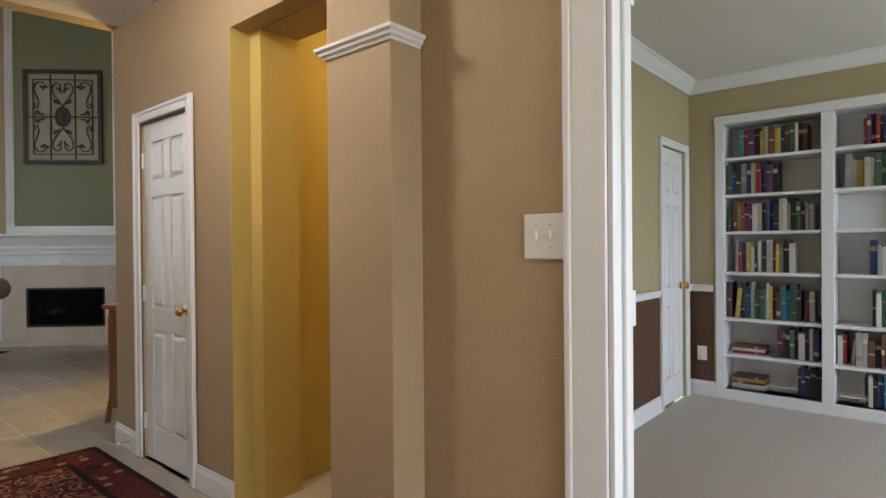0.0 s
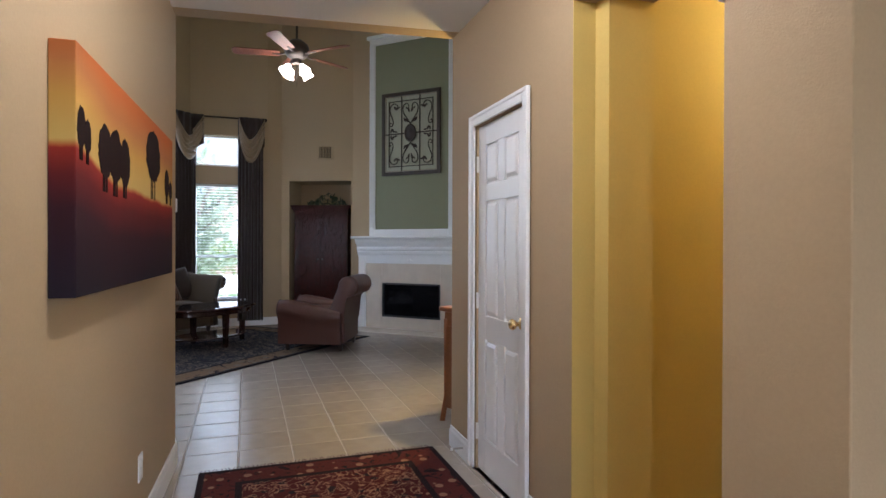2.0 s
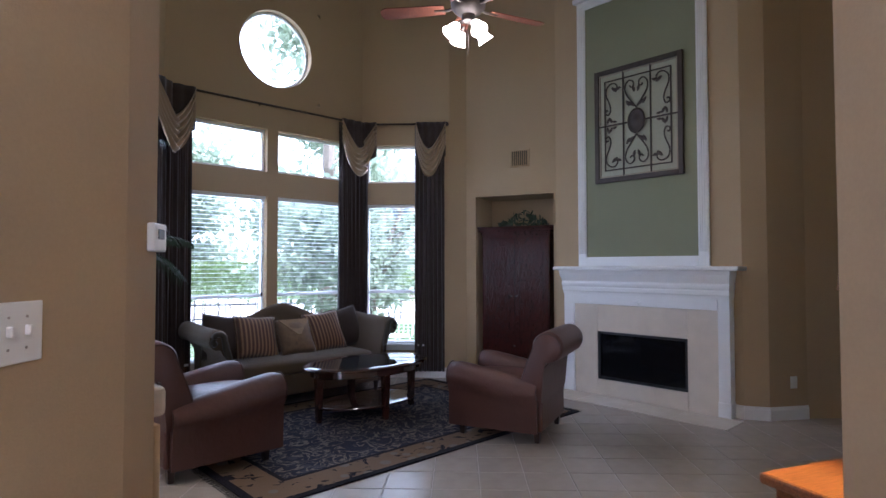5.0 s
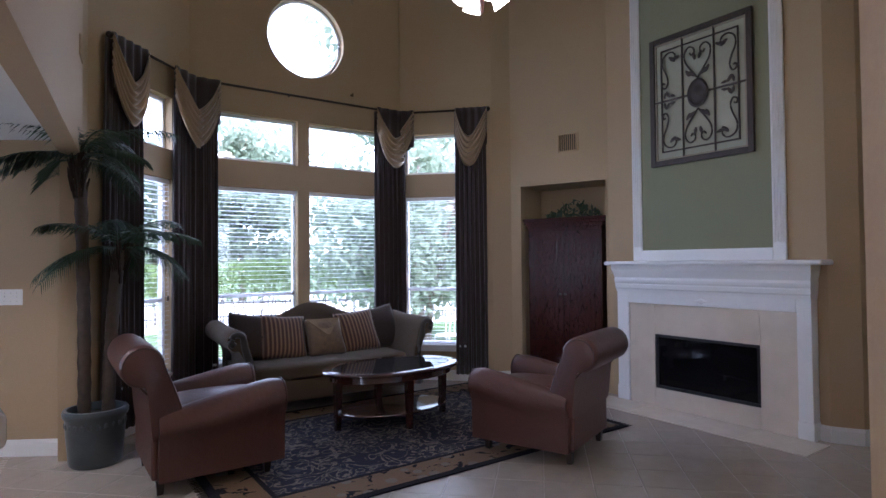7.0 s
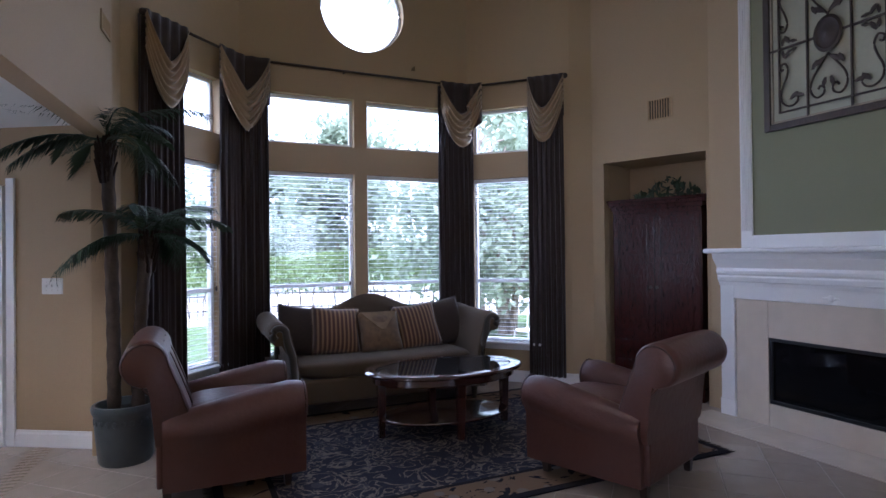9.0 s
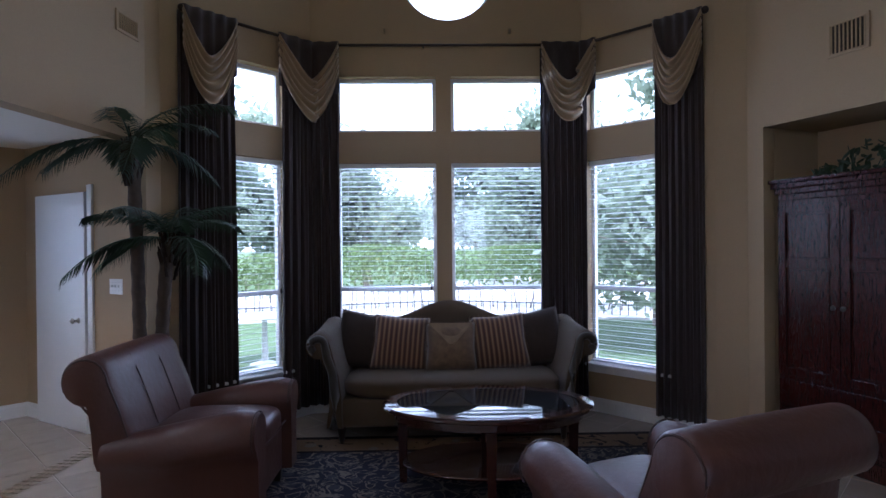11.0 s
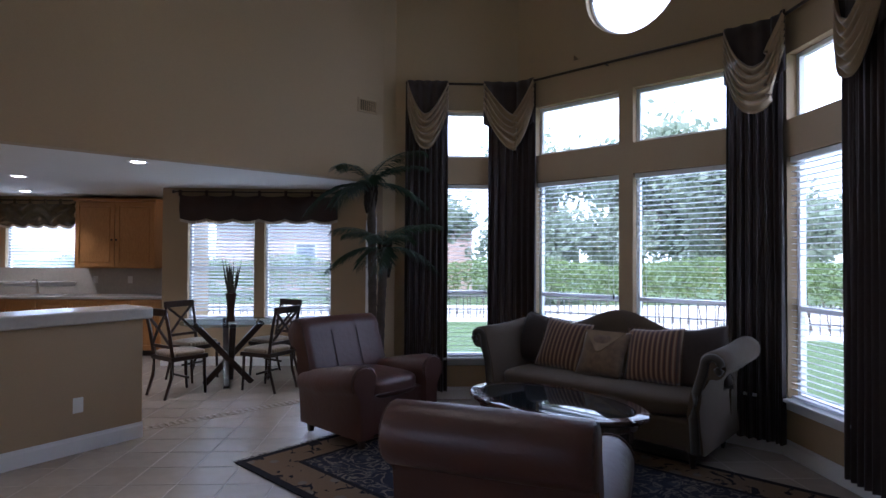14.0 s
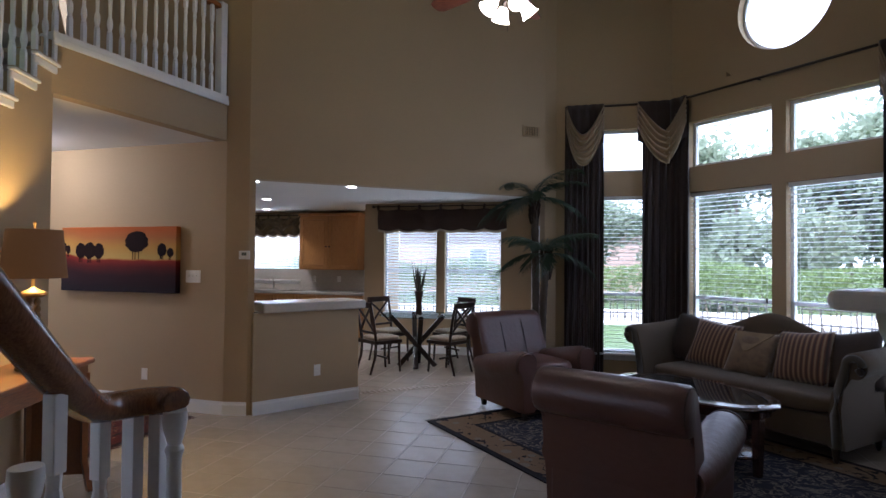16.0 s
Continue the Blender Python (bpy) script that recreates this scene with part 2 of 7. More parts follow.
def add_tube(bm, pts, r, n=8, closed=False):
    """A round bar along points; r is one radius or one for each point."""
    pts = [Vector(p) for p in pts]
    rs = r if isinstance(r, (list, tuple)) else [r] * len(pts)
    rings, up = [], Vector((0, 0, 1))
    for i, p in enumerate(pts):
        a = pts[i - 1] if (i or closed) else p
        b = pts[(i + 1) % len(pts)] if (i < len(pts) - 1 or closed) else p
        d = (b - a).normalized()
        side = d.cross(up)
        if side.length < 0.05:
            side = d.cross(Vector((1, 0, 0)))
        side.normalize()
        top = side.cross(d).normalized()
        rings.append([bm.verts.new(p + rs[i] * (math.cos(2 * math.pi * k / n) * side + math.sin(2 * math.pi * k / n) * top)) for k in range(n)])
    pairs = list(zip(rings, rings[1:])) + ([(rings[-1], rings[0])] if closed else [])
    for a, b in pairs:
        for k in range(n):
            bm.faces.new((a[k], a[(k + 1) % n], b[(k + 1) % n], b[k]))
    if not closed:
        bm.faces.new(rings[0])
        bm.faces.new(rings[-1])
    return bm


def tube(pts, r, n=8, closed=False):
    return add_tube(bmesh.new(), pts, r, n, closed)


def add_sweep(bm, profile, path, closed_profile=True):
    """Sweeps (out, up) pairs along a plan path of (x, y, z, nx, ny): out goes along the normal."""
    rings = [[bm.verts.new((x + nx * o, y + ny * o, z + u)) for o, u in profile] for x, y, z, nx, ny in path]
    n = len(profile)
    for a, b in zip(rings, rings[1:]):
        for i in range(n if closed_profile else n - 1):
            bm.faces.new((a[i], a[(i + 1) % n], b[(i + 1) % n], b[i]))
    if closed_profile:
        bm.faces.new(rings[0])
        bm.faces.new(rings[-1])
    return bm


def grid_sheet(f, nu, nv):
    """A sheet of points f(u, v), u and v from 0 to 1."""
    bm = bmesh.new()
    v = [[bm.verts.new(f(i / nu, j / nv)) for j in range(nv + 1)] for i in range(nu + 1)]
    for i in range(nu):
        for j in range(nv):
            bm.faces.new((v[i][j], v[i + 1][j], v[i + 1][j + 1], v[i][j + 1]))
    return bm


def solidify(ob, t, offset=0.0):
    md = ob.modifiers.new("thickness", "SOLIDIFY")
    md.thickness, md.offset = t, offset
    return ob


def smooth_mod(ob, levels=1):
    md = ob.modifiers.new("rounding", "SUBSURF")
    md.levels = md.render_levels = levels
    return ob


def bevel_mod(ob, w, seg=2):
    md = ob.modifiers.new("worn_edges", "BEVEL")
    md.width, md.segments, md.limit_method = w, seg, "ANGLE"
    return ob


def wall_mesh(p0, p1, thick, z0, z1, holes=()):
    """A wall whose inner face runs from p0 to p1 with the room on its left; holes are (s0, s1, z0, z1) along it."""
    p0, p1 = Vector(p0), Vector(p1)
    d = (p1 - p0)
    length = d.length
    d.normalize()
    out = Vector((d.y, -d.x))
    ss = sorted({0.0, length, *[min(max(h[k], 0), length) for h in holes for k in (0, 1)]})
    zs = sorted({z0, z1, *[min(max(h[k], z0), z1) for h in holes for k in (2, 3)]})
    def solid(i, j):
        if not (0 <= i < len(ss) - 1 and 0 <= j < len(zs) - 1):
            return False
        s, z = (ss[i] + ss[i + 1]) / 2, (zs[j] + zs[j + 1]) / 2
        return not any(h[0] < s < h[1] and h[2] < z < h[3] for h in holes)
    bm = bmesh.new()
    cache = {}
    def v(i, j, k):
        if (i, j, k) not in cache:
            q = p0 + d * ss[i] + out * (thick * k)
            cache[i, j, k] = bm.verts.new((q.x, q.y, zs[j]))
        return cache[i, j, k]
    for i in range(len(ss) - 1):
        for j in range(len(zs) - 1):
            if not solid(i, j):
                continue
            bm.faces.new((v(i, j, 0), v(i + 1, j, 0), v(i + 1, j + 1, 0), v(i, j + 1, 0)))
            bm.faces.new((v(i, j, 1), v(i, j + 1, 1), v(i + 1, j + 1, 1), v(i + 1, j, 1)))
            if not solid(i - 1, j):
                bm.faces.new((v(i, j, 0), v(i, j + 1, 0), v(i, j + 1, 1), v(i, j, 1)))
            if not solid(i + 1, j):
                bm.faces.new((v(i + 1, j, 0), v(i + 1, j, 1), v(i + 1, j + 1, 1), v(i + 1, j + 1, 0)))
            if not solid(i, j - 1):
                bm.faces.new((v(i, j, 0), v(i, j, 1), v(i + 1, j, 1), v(i + 1, j, 0)))
            if not solid(i, j + 1):
                bm.faces.new((v(i, j + 1, 0), v(i + 1, j + 1, 0), v(i + 1, j + 1, 1), v(i, j + 1, 1)))
    return bm


def wall(name, p0, p1, z0, z1, holes=(), material=None, thick=0.15, label="painted plaster wall"):
    return tagged(part(name, wall_mesh(p0, p1, thick, z0, z1, holes), material or WALL), label, "wall", kind="structure")


def frame_of(p0, p1):
    """Pose with x along a wall from p0 to p1, y into the room, origin at p0 on the floor."""
    a = math.degrees(math.atan2(p1[1] - p0[1], p1[0] - p0[0]))
    return pose(p0[0], p0[1], 0, 0, 0, a)


def baseboard(name, p0, p1, h=0.13, t=0.016):
    m = frame_of(p0, p1)
    length = math.dist(p0, p1)
    bm = bmesh.new()
    prof = [(0, 0), (t, 0), (t, h - 0.03), (t * 0.6, h - 0.015), (t * 0.5, h), (0, h)]
    add_sweep(bm, prof, [(0, 0, 0, 0, 1), (length, 0, 0, 0, 1)])
    bmesh.ops.transform(bm, matrix=m, verts=bm.verts)
    return tagged(part(name, bm, TRIM), "white painted wooden baseboard", "baseboard", kind="structure")

# ---- structure ----
CEILING_Z, HALL_Z, KITCHEN_Z, OFFICE_Z = 5.7, 2.72, 2.5, 2.64
HALL_N, HALL_S = 1.01, -0.69            # inner faces of the hall walls
HALL_END, COLUMN, SOUTH_END = (-3.26, 1.02), (-3.47, HALL_S), (3.5, HALL_S - 0.28)
STAIR_DIR = Vector((-0.39, 0.92))
STAIR_END = (HALL_END[0] + STAIR_DIR.x * 3.2, HALL_END[1] + STAIR_DIR.y * 3.2)
WEST_FAR, WEST_MID, WEST_NEAR = (-7.95, 7.0), (-7.72, 3.6), (-7.62, 3.18)
BREAST_R, BREAST_L = (-7.683, 2.966), (-9.24, 1.41)
STRIP, WEST_D = (-9.74, 0.28), (-9.70, 0.05)
KNEE_2, KNEE_1 = (-9.70, -1.145), (-7.895, -2.95)
BAY_A, HEADER_R, HEADER_L = (-6.55, -2.95), (-6.42, -2.88), (-3.70, -0.735)
LOW_Z, HIGH_Z = (0.45, 2.34), (2.63, 3.15)
BAY_S = [(0.23, 1.175), (1.315, 2.33)]  # openings of the middle wall, along it from KNEE_1's end
DIAG = math.dist(KNEE_2, KNEE_1)

# walls of the living room, the room on the left of each
# wall under the upper flight, its top stepped like the stairs
RUN, RISE, BALC_Z = 0.25, 0.19, 3.09
def stair_wall():
    pts = [(0, 0), (3.2, 0)]
    tops = [(k * RUN, BALC_Z - RISE * (k + 1)) for k in range(13)]
    back = []
    for s, z in tops:
        back += [(s, z), (min(s + RUN, 3.2), z)]
    pts = [(0, 0), (3.2, 0)] + back[::-1]
    bm = bmesh.new()
    lo = [bm.verts.new((s, 0, z)) for s, z in pts]
    hi = [bm.verts.new((s, -0.12, z)) for s, z in pts]
    bm.faces.new(lo)
    bm.faces.new(hi)
    for i in range(len(pts)):
        j = (i + 1) % len(pts)
        bm.faces.new((lo[i], lo[j], hi[j], hi[i]))
    return bm
STAIR_M = frame_of(HALL_END, STAIR_END)
o = tagged(part("wall_stair", stair_wall(), WALL), "painted plaster wall under the stairs", "wall", kind="structure")
o.matrix_world = STAIR_M
wall("wall_stair_back", STAIR_END, (STAIR_END[0], 7.0), 0, CEILING_Z)
wall("wall_north", (STAIR_END[0], 7.0), WEST_FAR, 0, CEILING_Z)
wall("wall_west_far", WEST_FAR, WEST_MID, 0, CEILING_Z)
wall("wall_west_mid", WEST_MID, WEST_NEAR, 0, CEILING_Z)
wall("wall_west_near", WEST_NEAR, BREAST_R, 0, CEILING_Z)
FIRE = frame_of(BREAST_R, BREAST_L)     # x runs from the breast's right corner to its left one
FIRE_LEN = math.dist(BREAST_R, BREAST_L)
def fs(s):
    """Distance along the chimney breast from its right corner, from a coordinate along the wall's diagonal."""
    return -3.337 - s
wall("wall_chimney", BREAST_R, BREAST_L, 0, CEILING_Z, [(fs(-3.84), fs(-4.895), 0.17, 0.76)], thick=0.2)
NICHE = (0.03, 1.10)
wall("wall_niche", BREAST_L, STRIP, 0, CEILING_Z, [(NICHE[0], NICHE[1], -1, 2.43)], thick=0.12)
wall("wall_strip", STRIP, WEST_D, 0, CEILING_Z)
D_LEN = math.dist(WEST_D, KNEE_2)
D_S = (WEST_D[1] + 0.33, WEST_D[1] + 1.09)
wall("wall_bay_west", WEST_D, KNEE_2, 0, CEILING_Z, [(*D_S, *LOW_Z), (*D_S, *HIGH_Z)])
holes = [(DIAG - b, DIAG - a, *z) for a, b in BAY_S for z in (LOW_Z, HIGH_Z)]
ROUND = (DIAG - 1.29, 4.15, 0.47)
holes.append((ROUND[0] - 0.6, ROUND[0] + 0.6, 3.55, 4.75))
wall("wall_bay_middle", KNEE_2, KNEE_1, 0, CEILING_Z, holes)
A_S = (7.895 - 7.62, 7.895 - 6.93)
wall("wall_bay_south", KNEE_1, BAY_A, 0, CEILING_Z, [(*A_S, *LOW_Z), (*A_S, *HIGH_Z)])
wall("wall_header_return", BAY_A, HEADER_R, 0, CEILING_Z)
HEAD_LEN = math.dist(HEADER_R, HEADER_L)
wall("wall_kitchen_header", HEADER_R, HEADER_L, 0, CEILING_Z, [(-1, HEAD_LEN - 0.06, -1, 2.34)], thick=0.13)
wall("wall_column", HEADER_L, COLUMN, 0, CEILING_Z, thick=0.1)

# the wall round the round window: a plate with a round hole, set into the square gap
def round_plate(thick=0.15, n=64, half=0.6, r=0.47):
    bm = bmesh.new()
    rows = []
    for k in (0, 1):
        inner, outer = [], []
        for i in range(n):
            a = 2 * math.pi * (i + 0.5) / n
            c, s = math.cos(a), math.sin(a)
            q = half / max(abs(c), abs(s))
            inner.append(bm.verts.new((r * c, -thick * k, r * s)))
            outer.append(bm.verts.new((q * c, -thick * k, q * s)))
        rows.append((inner, outer))
    for i in range(n):
        j = (i + 1) % n
        for inner, outer in rows:
            bm.faces.new((inner[i], inner[j], outer[j], outer[i]))
        bm.faces.new((rows[0][0][i], rows[0][0][j], rows[1][0][j], rows[1][0][i]))
    return bm
MID = frame_of(KNEE_2, KNEE_1)
ob = tagged(part("wall_round_window", round_plate(), WALL), "painted plaster round a circular window", "wall", kind="structure")
ob.matrix_world = MID @ pose(ROUND[0], 0, ROUND[1])

# hall, corridor, office and entry
wall("wall_hall_south", COLUMN, SOUTH_END, 0, HALL_Z + 0.3, thick=0.12)
wall("wall_entry", SOUTH_END, (3.5, HALL_N), 0, HALL_Z, [(0.2, 1.4, 0.3, 2.3)])
CORR = (-1.76, -0.80)
DOOR_1 = (-2.825, -2.195)
OFF = (0.19, 1.10)
north_holes = [(3.5 - OFF[1], 3.5 - OFF[0], -1, 2.42), (3.5 - CORR[1], 3.5 - CORR[0], -1, 2.36), (3.5 - DOOR_1[1], 3.5 - DOOR_1[0], -1, 2.04)]
wall("wall_hall_north", (3.5, HALL_N), HALL_END, 0, HALL_Z + 0.3, north_holes, thick=0.12)
wall("closet_back", (-2.1, 1.75), (-3.0, 1.75), 0, HALL_Z)
wall("corridor_jamb_west", (-1.76, 1.12), (-1.76, 1.34), 0, HALL_Z, material=YELLOW, thick=0.1, label="gold-coloured plaster wall")
wall("corridor_wall_west", (-1.86, 1.34), (-1.86, 4.3), 0, HALL_Z, material=YELLOW, thick=0.1, label="gold-coloured plaster wall")
wall("corridor_wall_end", (-1.86, 4.3), (-0.83, 4.3), 0, HALL_Z, material=YELLOW, thick=0.1, label="gold-coloured plaster wall")
OFF_W, OFF_N = -0.72, 4.62
wall("corridor_wall_east", (-0.86, 4.3), (-0.86, 1.12), 0, HALL_Z, material=YELLOW, thick=0.05, label="gold-coloured plaster wall")
tagged(part("corridor_reveal", box((CORR[0] + 0.002, HALL_N + 0.061, 1.18), (0.004, 0.118, 2.36)), YELLOW), "gold-coloured edge of the corridor opening", "wall", kind="structure")
tagged(part("corridor_header", box((-1.28, 1.2305, 2.5375), (0.962, 0.219, 0.365)), WALL), "painted plaster header over the corridor", "wall", kind="structure")
ODOOR = (3.96, 4.50)
wall("office_wall_west", (OFF_W, OFF_N), (OFF_W, HALL_N + 0.12), 0, OFFICE_Z, [(OFF_N - ODOOR[1], OFF_N - ODOOR[0], -1, 2.04)], OFFICE_WALL, thick=0.08)
wall("office_wall_north", (3.8, OFF_N), (OFF_W, OFF_N), 0, OFFICE_Z, [(3.8 - 2.2, 3.8 + 0.51, 0.09, 2.30)], OFFICE_WALL)
wall("office_wall_east", (3.8, HALL_N + 0.12), (3.8, OFF_N), 0, OFFICE_Z, [(1.0, 3.0, 0.7, 2.4)], OFFICE_WALL)
wall("office_wall_south", (-0.6, HALL_N + 0.125), (0.1, HALL_N + 0.125), 0, OFFICE_Z, [], OFFICE_WALL, thick=0.004)

# kitchen and breakfast nook
NOOK_Y, KIT_Y = -4.9, -6.25
N_WIN = [(-4.48, -3.55), (-5.56, -4.62)]
N_Z = (0.66, 2.12)
wall("nook_wall_south", (-6.05, NOOK_Y), (-3.2, NOOK_Y), 0, KITCHEN_Z, [(6.05 + a, 6.05 + b, *N_Z) for a, b in N_WIN])
wall("nook_wall_west", (-6.50, -3.05), (-6.05, NOOK_Y), 0, KITCHEN_Z, thick=0.1)
wall("kitchen_wall_jog", (-3.2, NOOK_Y - 0.152), (-3.2, KIT_Y), 0, KITCHEN_Z)
wall("kitchen_wall_south", (-3.2, KIT_Y), (1.2, KIT_Y), 0, KITCHEN_Z, [(2.0, 3.1, 1.12, 2.1)])
wall("kitchen_wall_east", (1.2, KIT_Y), (1.2, HALL_S - 0.31), 0, KITCHEN_Z)
wall("kitchen_wall_north", (1.2, HALL_S - 0.318), (-3.60, HALL_S - 0.13), 0, KITCHEN_Z, thick=0.008)

# floors and ceilings
floor_pts = [SOUTH_END, (3.5, HALL_N), HALL_END, STAIR_END, (STAIR_END[0], 7.0), WEST_FAR, WEST_MID, WEST_NEAR, BREAST_R, BREAST_L, STRIP, WEST_D, KNEE_2, KNEE_1, BAY_A, (-6.5, -3.05), (-6.05, NOOK_Y), (-3.2, NOOK_Y), (-3.2, KIT_Y), (1.2, KIT_Y), (1.2, HALL_S - 0.2)]
def flat(name, pts, z0, z1, material, label, category):
    return tagged(part(name, prism(pts, z0, z1), material), label, category, kind="structure")
floor = flat("floor", floor_pts, -0.12, -0.003, GROUT, "beige ceramic tile floor with pale grout joints", "floor")
flat("floor_office", [(OFF_W, HALL_N + 0.1), (3.8, HALL_N + 0.1), (3.8, OFF_N + 0.4), (OFF_W, OFF_N + 0.4)], -0.12, 0.006, CARPET, "beige office carpet", "carpet")
flat("floor_corridor", [(-1.95, HALL_N), (-0.78, HALL_N), (-0.78, 4.4), (-1.95, 4.4)], -0.12, 0.006, CARPET, "beige corridor carpet", "carpet")
flat("floor_closet", [(-3.0, HALL_N), (-2.0, HALL_N), (-2.0, 1.9), (-3.0, 1.9)], -0.12, 0.0, CARPET, "beige closet carpet", "carpet")
flat("ceiling", [(-1.0, -0.9), (-1.0, 7.2), (-8.2, 7.2), (-10.1, 3.2), (-10.1, -1.3), (-8.0, -3.3), (-6.4, -3.2)], CEILING_Z, CEILING_Z + 0.1, CEIL, "white ceiling of the tall living room", "ceiling")
flat("ceiling_hall", [(3.6, -1.05), (3.6, 1.12), (HALL_END[0] + 0.121, 1.12), (COLUMN[0] + 0.121, -0.75)], HALL_Z, HALL_Z + 0.04, CEIL, "white hall ceiling under the balcony", "ceiling")
flat("ceiling_corridor", [(-2.0, 1.12), (-0.8, 1.12), (-0.8, 4.4), (-2.0, 4.4)], HALL_Z, HALL_Z + 0.1, CEIL, "white corridor ceiling", "ceiling")
flat("ceiling_closet", [(-3.1, 1.12), (-2.0, 1.12), (-2.0, 1.9), (-3.1, 1.9)], 2.3, 2.35, CEIL, "white closet ceiling", "ceiling")
flat("ceiling_office", [(-0.8, HALL_N + 0.12), (3.9, HALL_N + 0.12), (3.9, OFF_N + 0.4), (-0.8, OFF_N + 0.4)], OFFICE_Z, OFFICE_Z + 0.1, CEIL, "white office ceiling", "ceiling")
flat("ceiling_kitchen", [(1.3, -0.80), (-3.60, -0.80), (-3.72, -0.86), (-6.44, -3.0), (-6.6, -3.1), (-6.1, -5.05), (-3.1, -5.05), (-3.1, -6.4), (1.3, -6.4)], KITCHEN_Z, KITCHEN_Z + 0.1, CEIL, "white kitchen ceiling", "ceiling")

# upper floor: balcony edge, gallery behind it
flat("balcony_fascia", [(HALL_END[0], 1.12), (HALL_END[0] + 0.12, 1.12), (COLUMN[0] + 0.12, -0.78), (COLUMN[0], -0.72)], HALL_Z - 0.003, 3.09, WALL, "painted plaster edge of the balcony", "balcony")
flat("balcony_floor", [(HALL_END[0] + 0.12, 3.2), (1.0, 3.2), (1.0, -0.8), (COLUMN[0] + 0.12, -0.8)], 3.03, 3.09, CARPET, "beige carpet of the upper gallery", "floor")
wall("gallery_wall_east", (-0.9, -0.8), (-0.9, 7.1), 3.03, CEILING_Z)
wall("gallery_wall_south", (COLUMN[0] - 0.05, HALL_S - 0.02), (-0.9, HALL_S - 0.02), 3.09, CEILING_Z)
wall("gallery_wall_north", (-0.9, 7.1), (STAIR_END[0], 7.1), 2.7, CEILING_Z)

for k, (a, b) in enumerate([(HALL_END, STAIR_END), (WEST_MID, WEST_NEAR), (WEST_NEAR, BREAST_R), (STRIP, WEST_D), (WEST_D, KNEE_2), (KNEE_2, KNEE_1), (KNEE_1, BAY_A),
                            (HEADER_L, COLUMN), (COLUMN, SOUTH_END), ((-0.82, 0.87), (-0.82, HALL_N)), ((-2.13, HALL_N), (-2.13, HALL_N)),
                            (( CORR[0], HALL_N), (-2.135, HALL_N)), ((-2.89, HALL_N), HALL_END), ((CORR[0], 1.34), (CORR[0], HALL_N)), ((-1.86, 4.3), (-1.86, 1.34)),
                            ((-6.05, NOOK_Y), (-3.2, NOOK_Y)), ((-6.5, -3.05), (-6.05, NOOK_Y)),
                            ((OFF_W, ODOOR[0] - 0.06), (OFF_W, HALL_N + 0.13)), ((-0.51, OFF_N), (OFF_W, OFF_N))]):
    if math.dist(a, b) > 0.02:
        if a == (CORR[0], 1.34) or a == (-1.86, 4.3):
            a, b = b, a
        baseboard("baseboard", a, b)
s0 = fs(-3.415) - 0.005
baseboard("baseboard", BREAST_R, tuple(Vector(BREAST_R) + (Vector(BREAST_L) - Vector(BREAST_R)).normalized() * s0))

# ---- doors, windows, trim ----
def casing(m, w, h, parent=None, width=0.065, name="door_casing"):
    """White moulded casing round an opening of w x h, x from 0 to w, on the wall's face, y into the room."""
    bm = bmesh.new()
    for c, s in (((-width / 2, 0.008, (h + width) / 2), (width, 0.016, h + width)), ((w + width / 2, 0.008, (h + width) / 2), (width, 0.016, h + width)), ((w / 2, 0.008, h + width / 2), (w - 0.001, 0.016, width))):
        add_box(bm, c, s, 0.005)
    for c, s in (((-width + 0.012, 0.017, (h + width) / 2), (0.022, 0.014, h + width)), ((w + width - 0.012, 0.017, (h + width) / 2), (0.022, 0.014, h + width)), ((w / 2, 0.017, h + width - 0.012), (w + 2 * width - 0.05, 0.014, 0.022))):
        add_box(bm, c, s, 0.006)
    ob = part(name, bm, TRIM)
    ob.matrix_world = m
    return tagged(ob, "white moulded door casing", "trim", kind="structure")


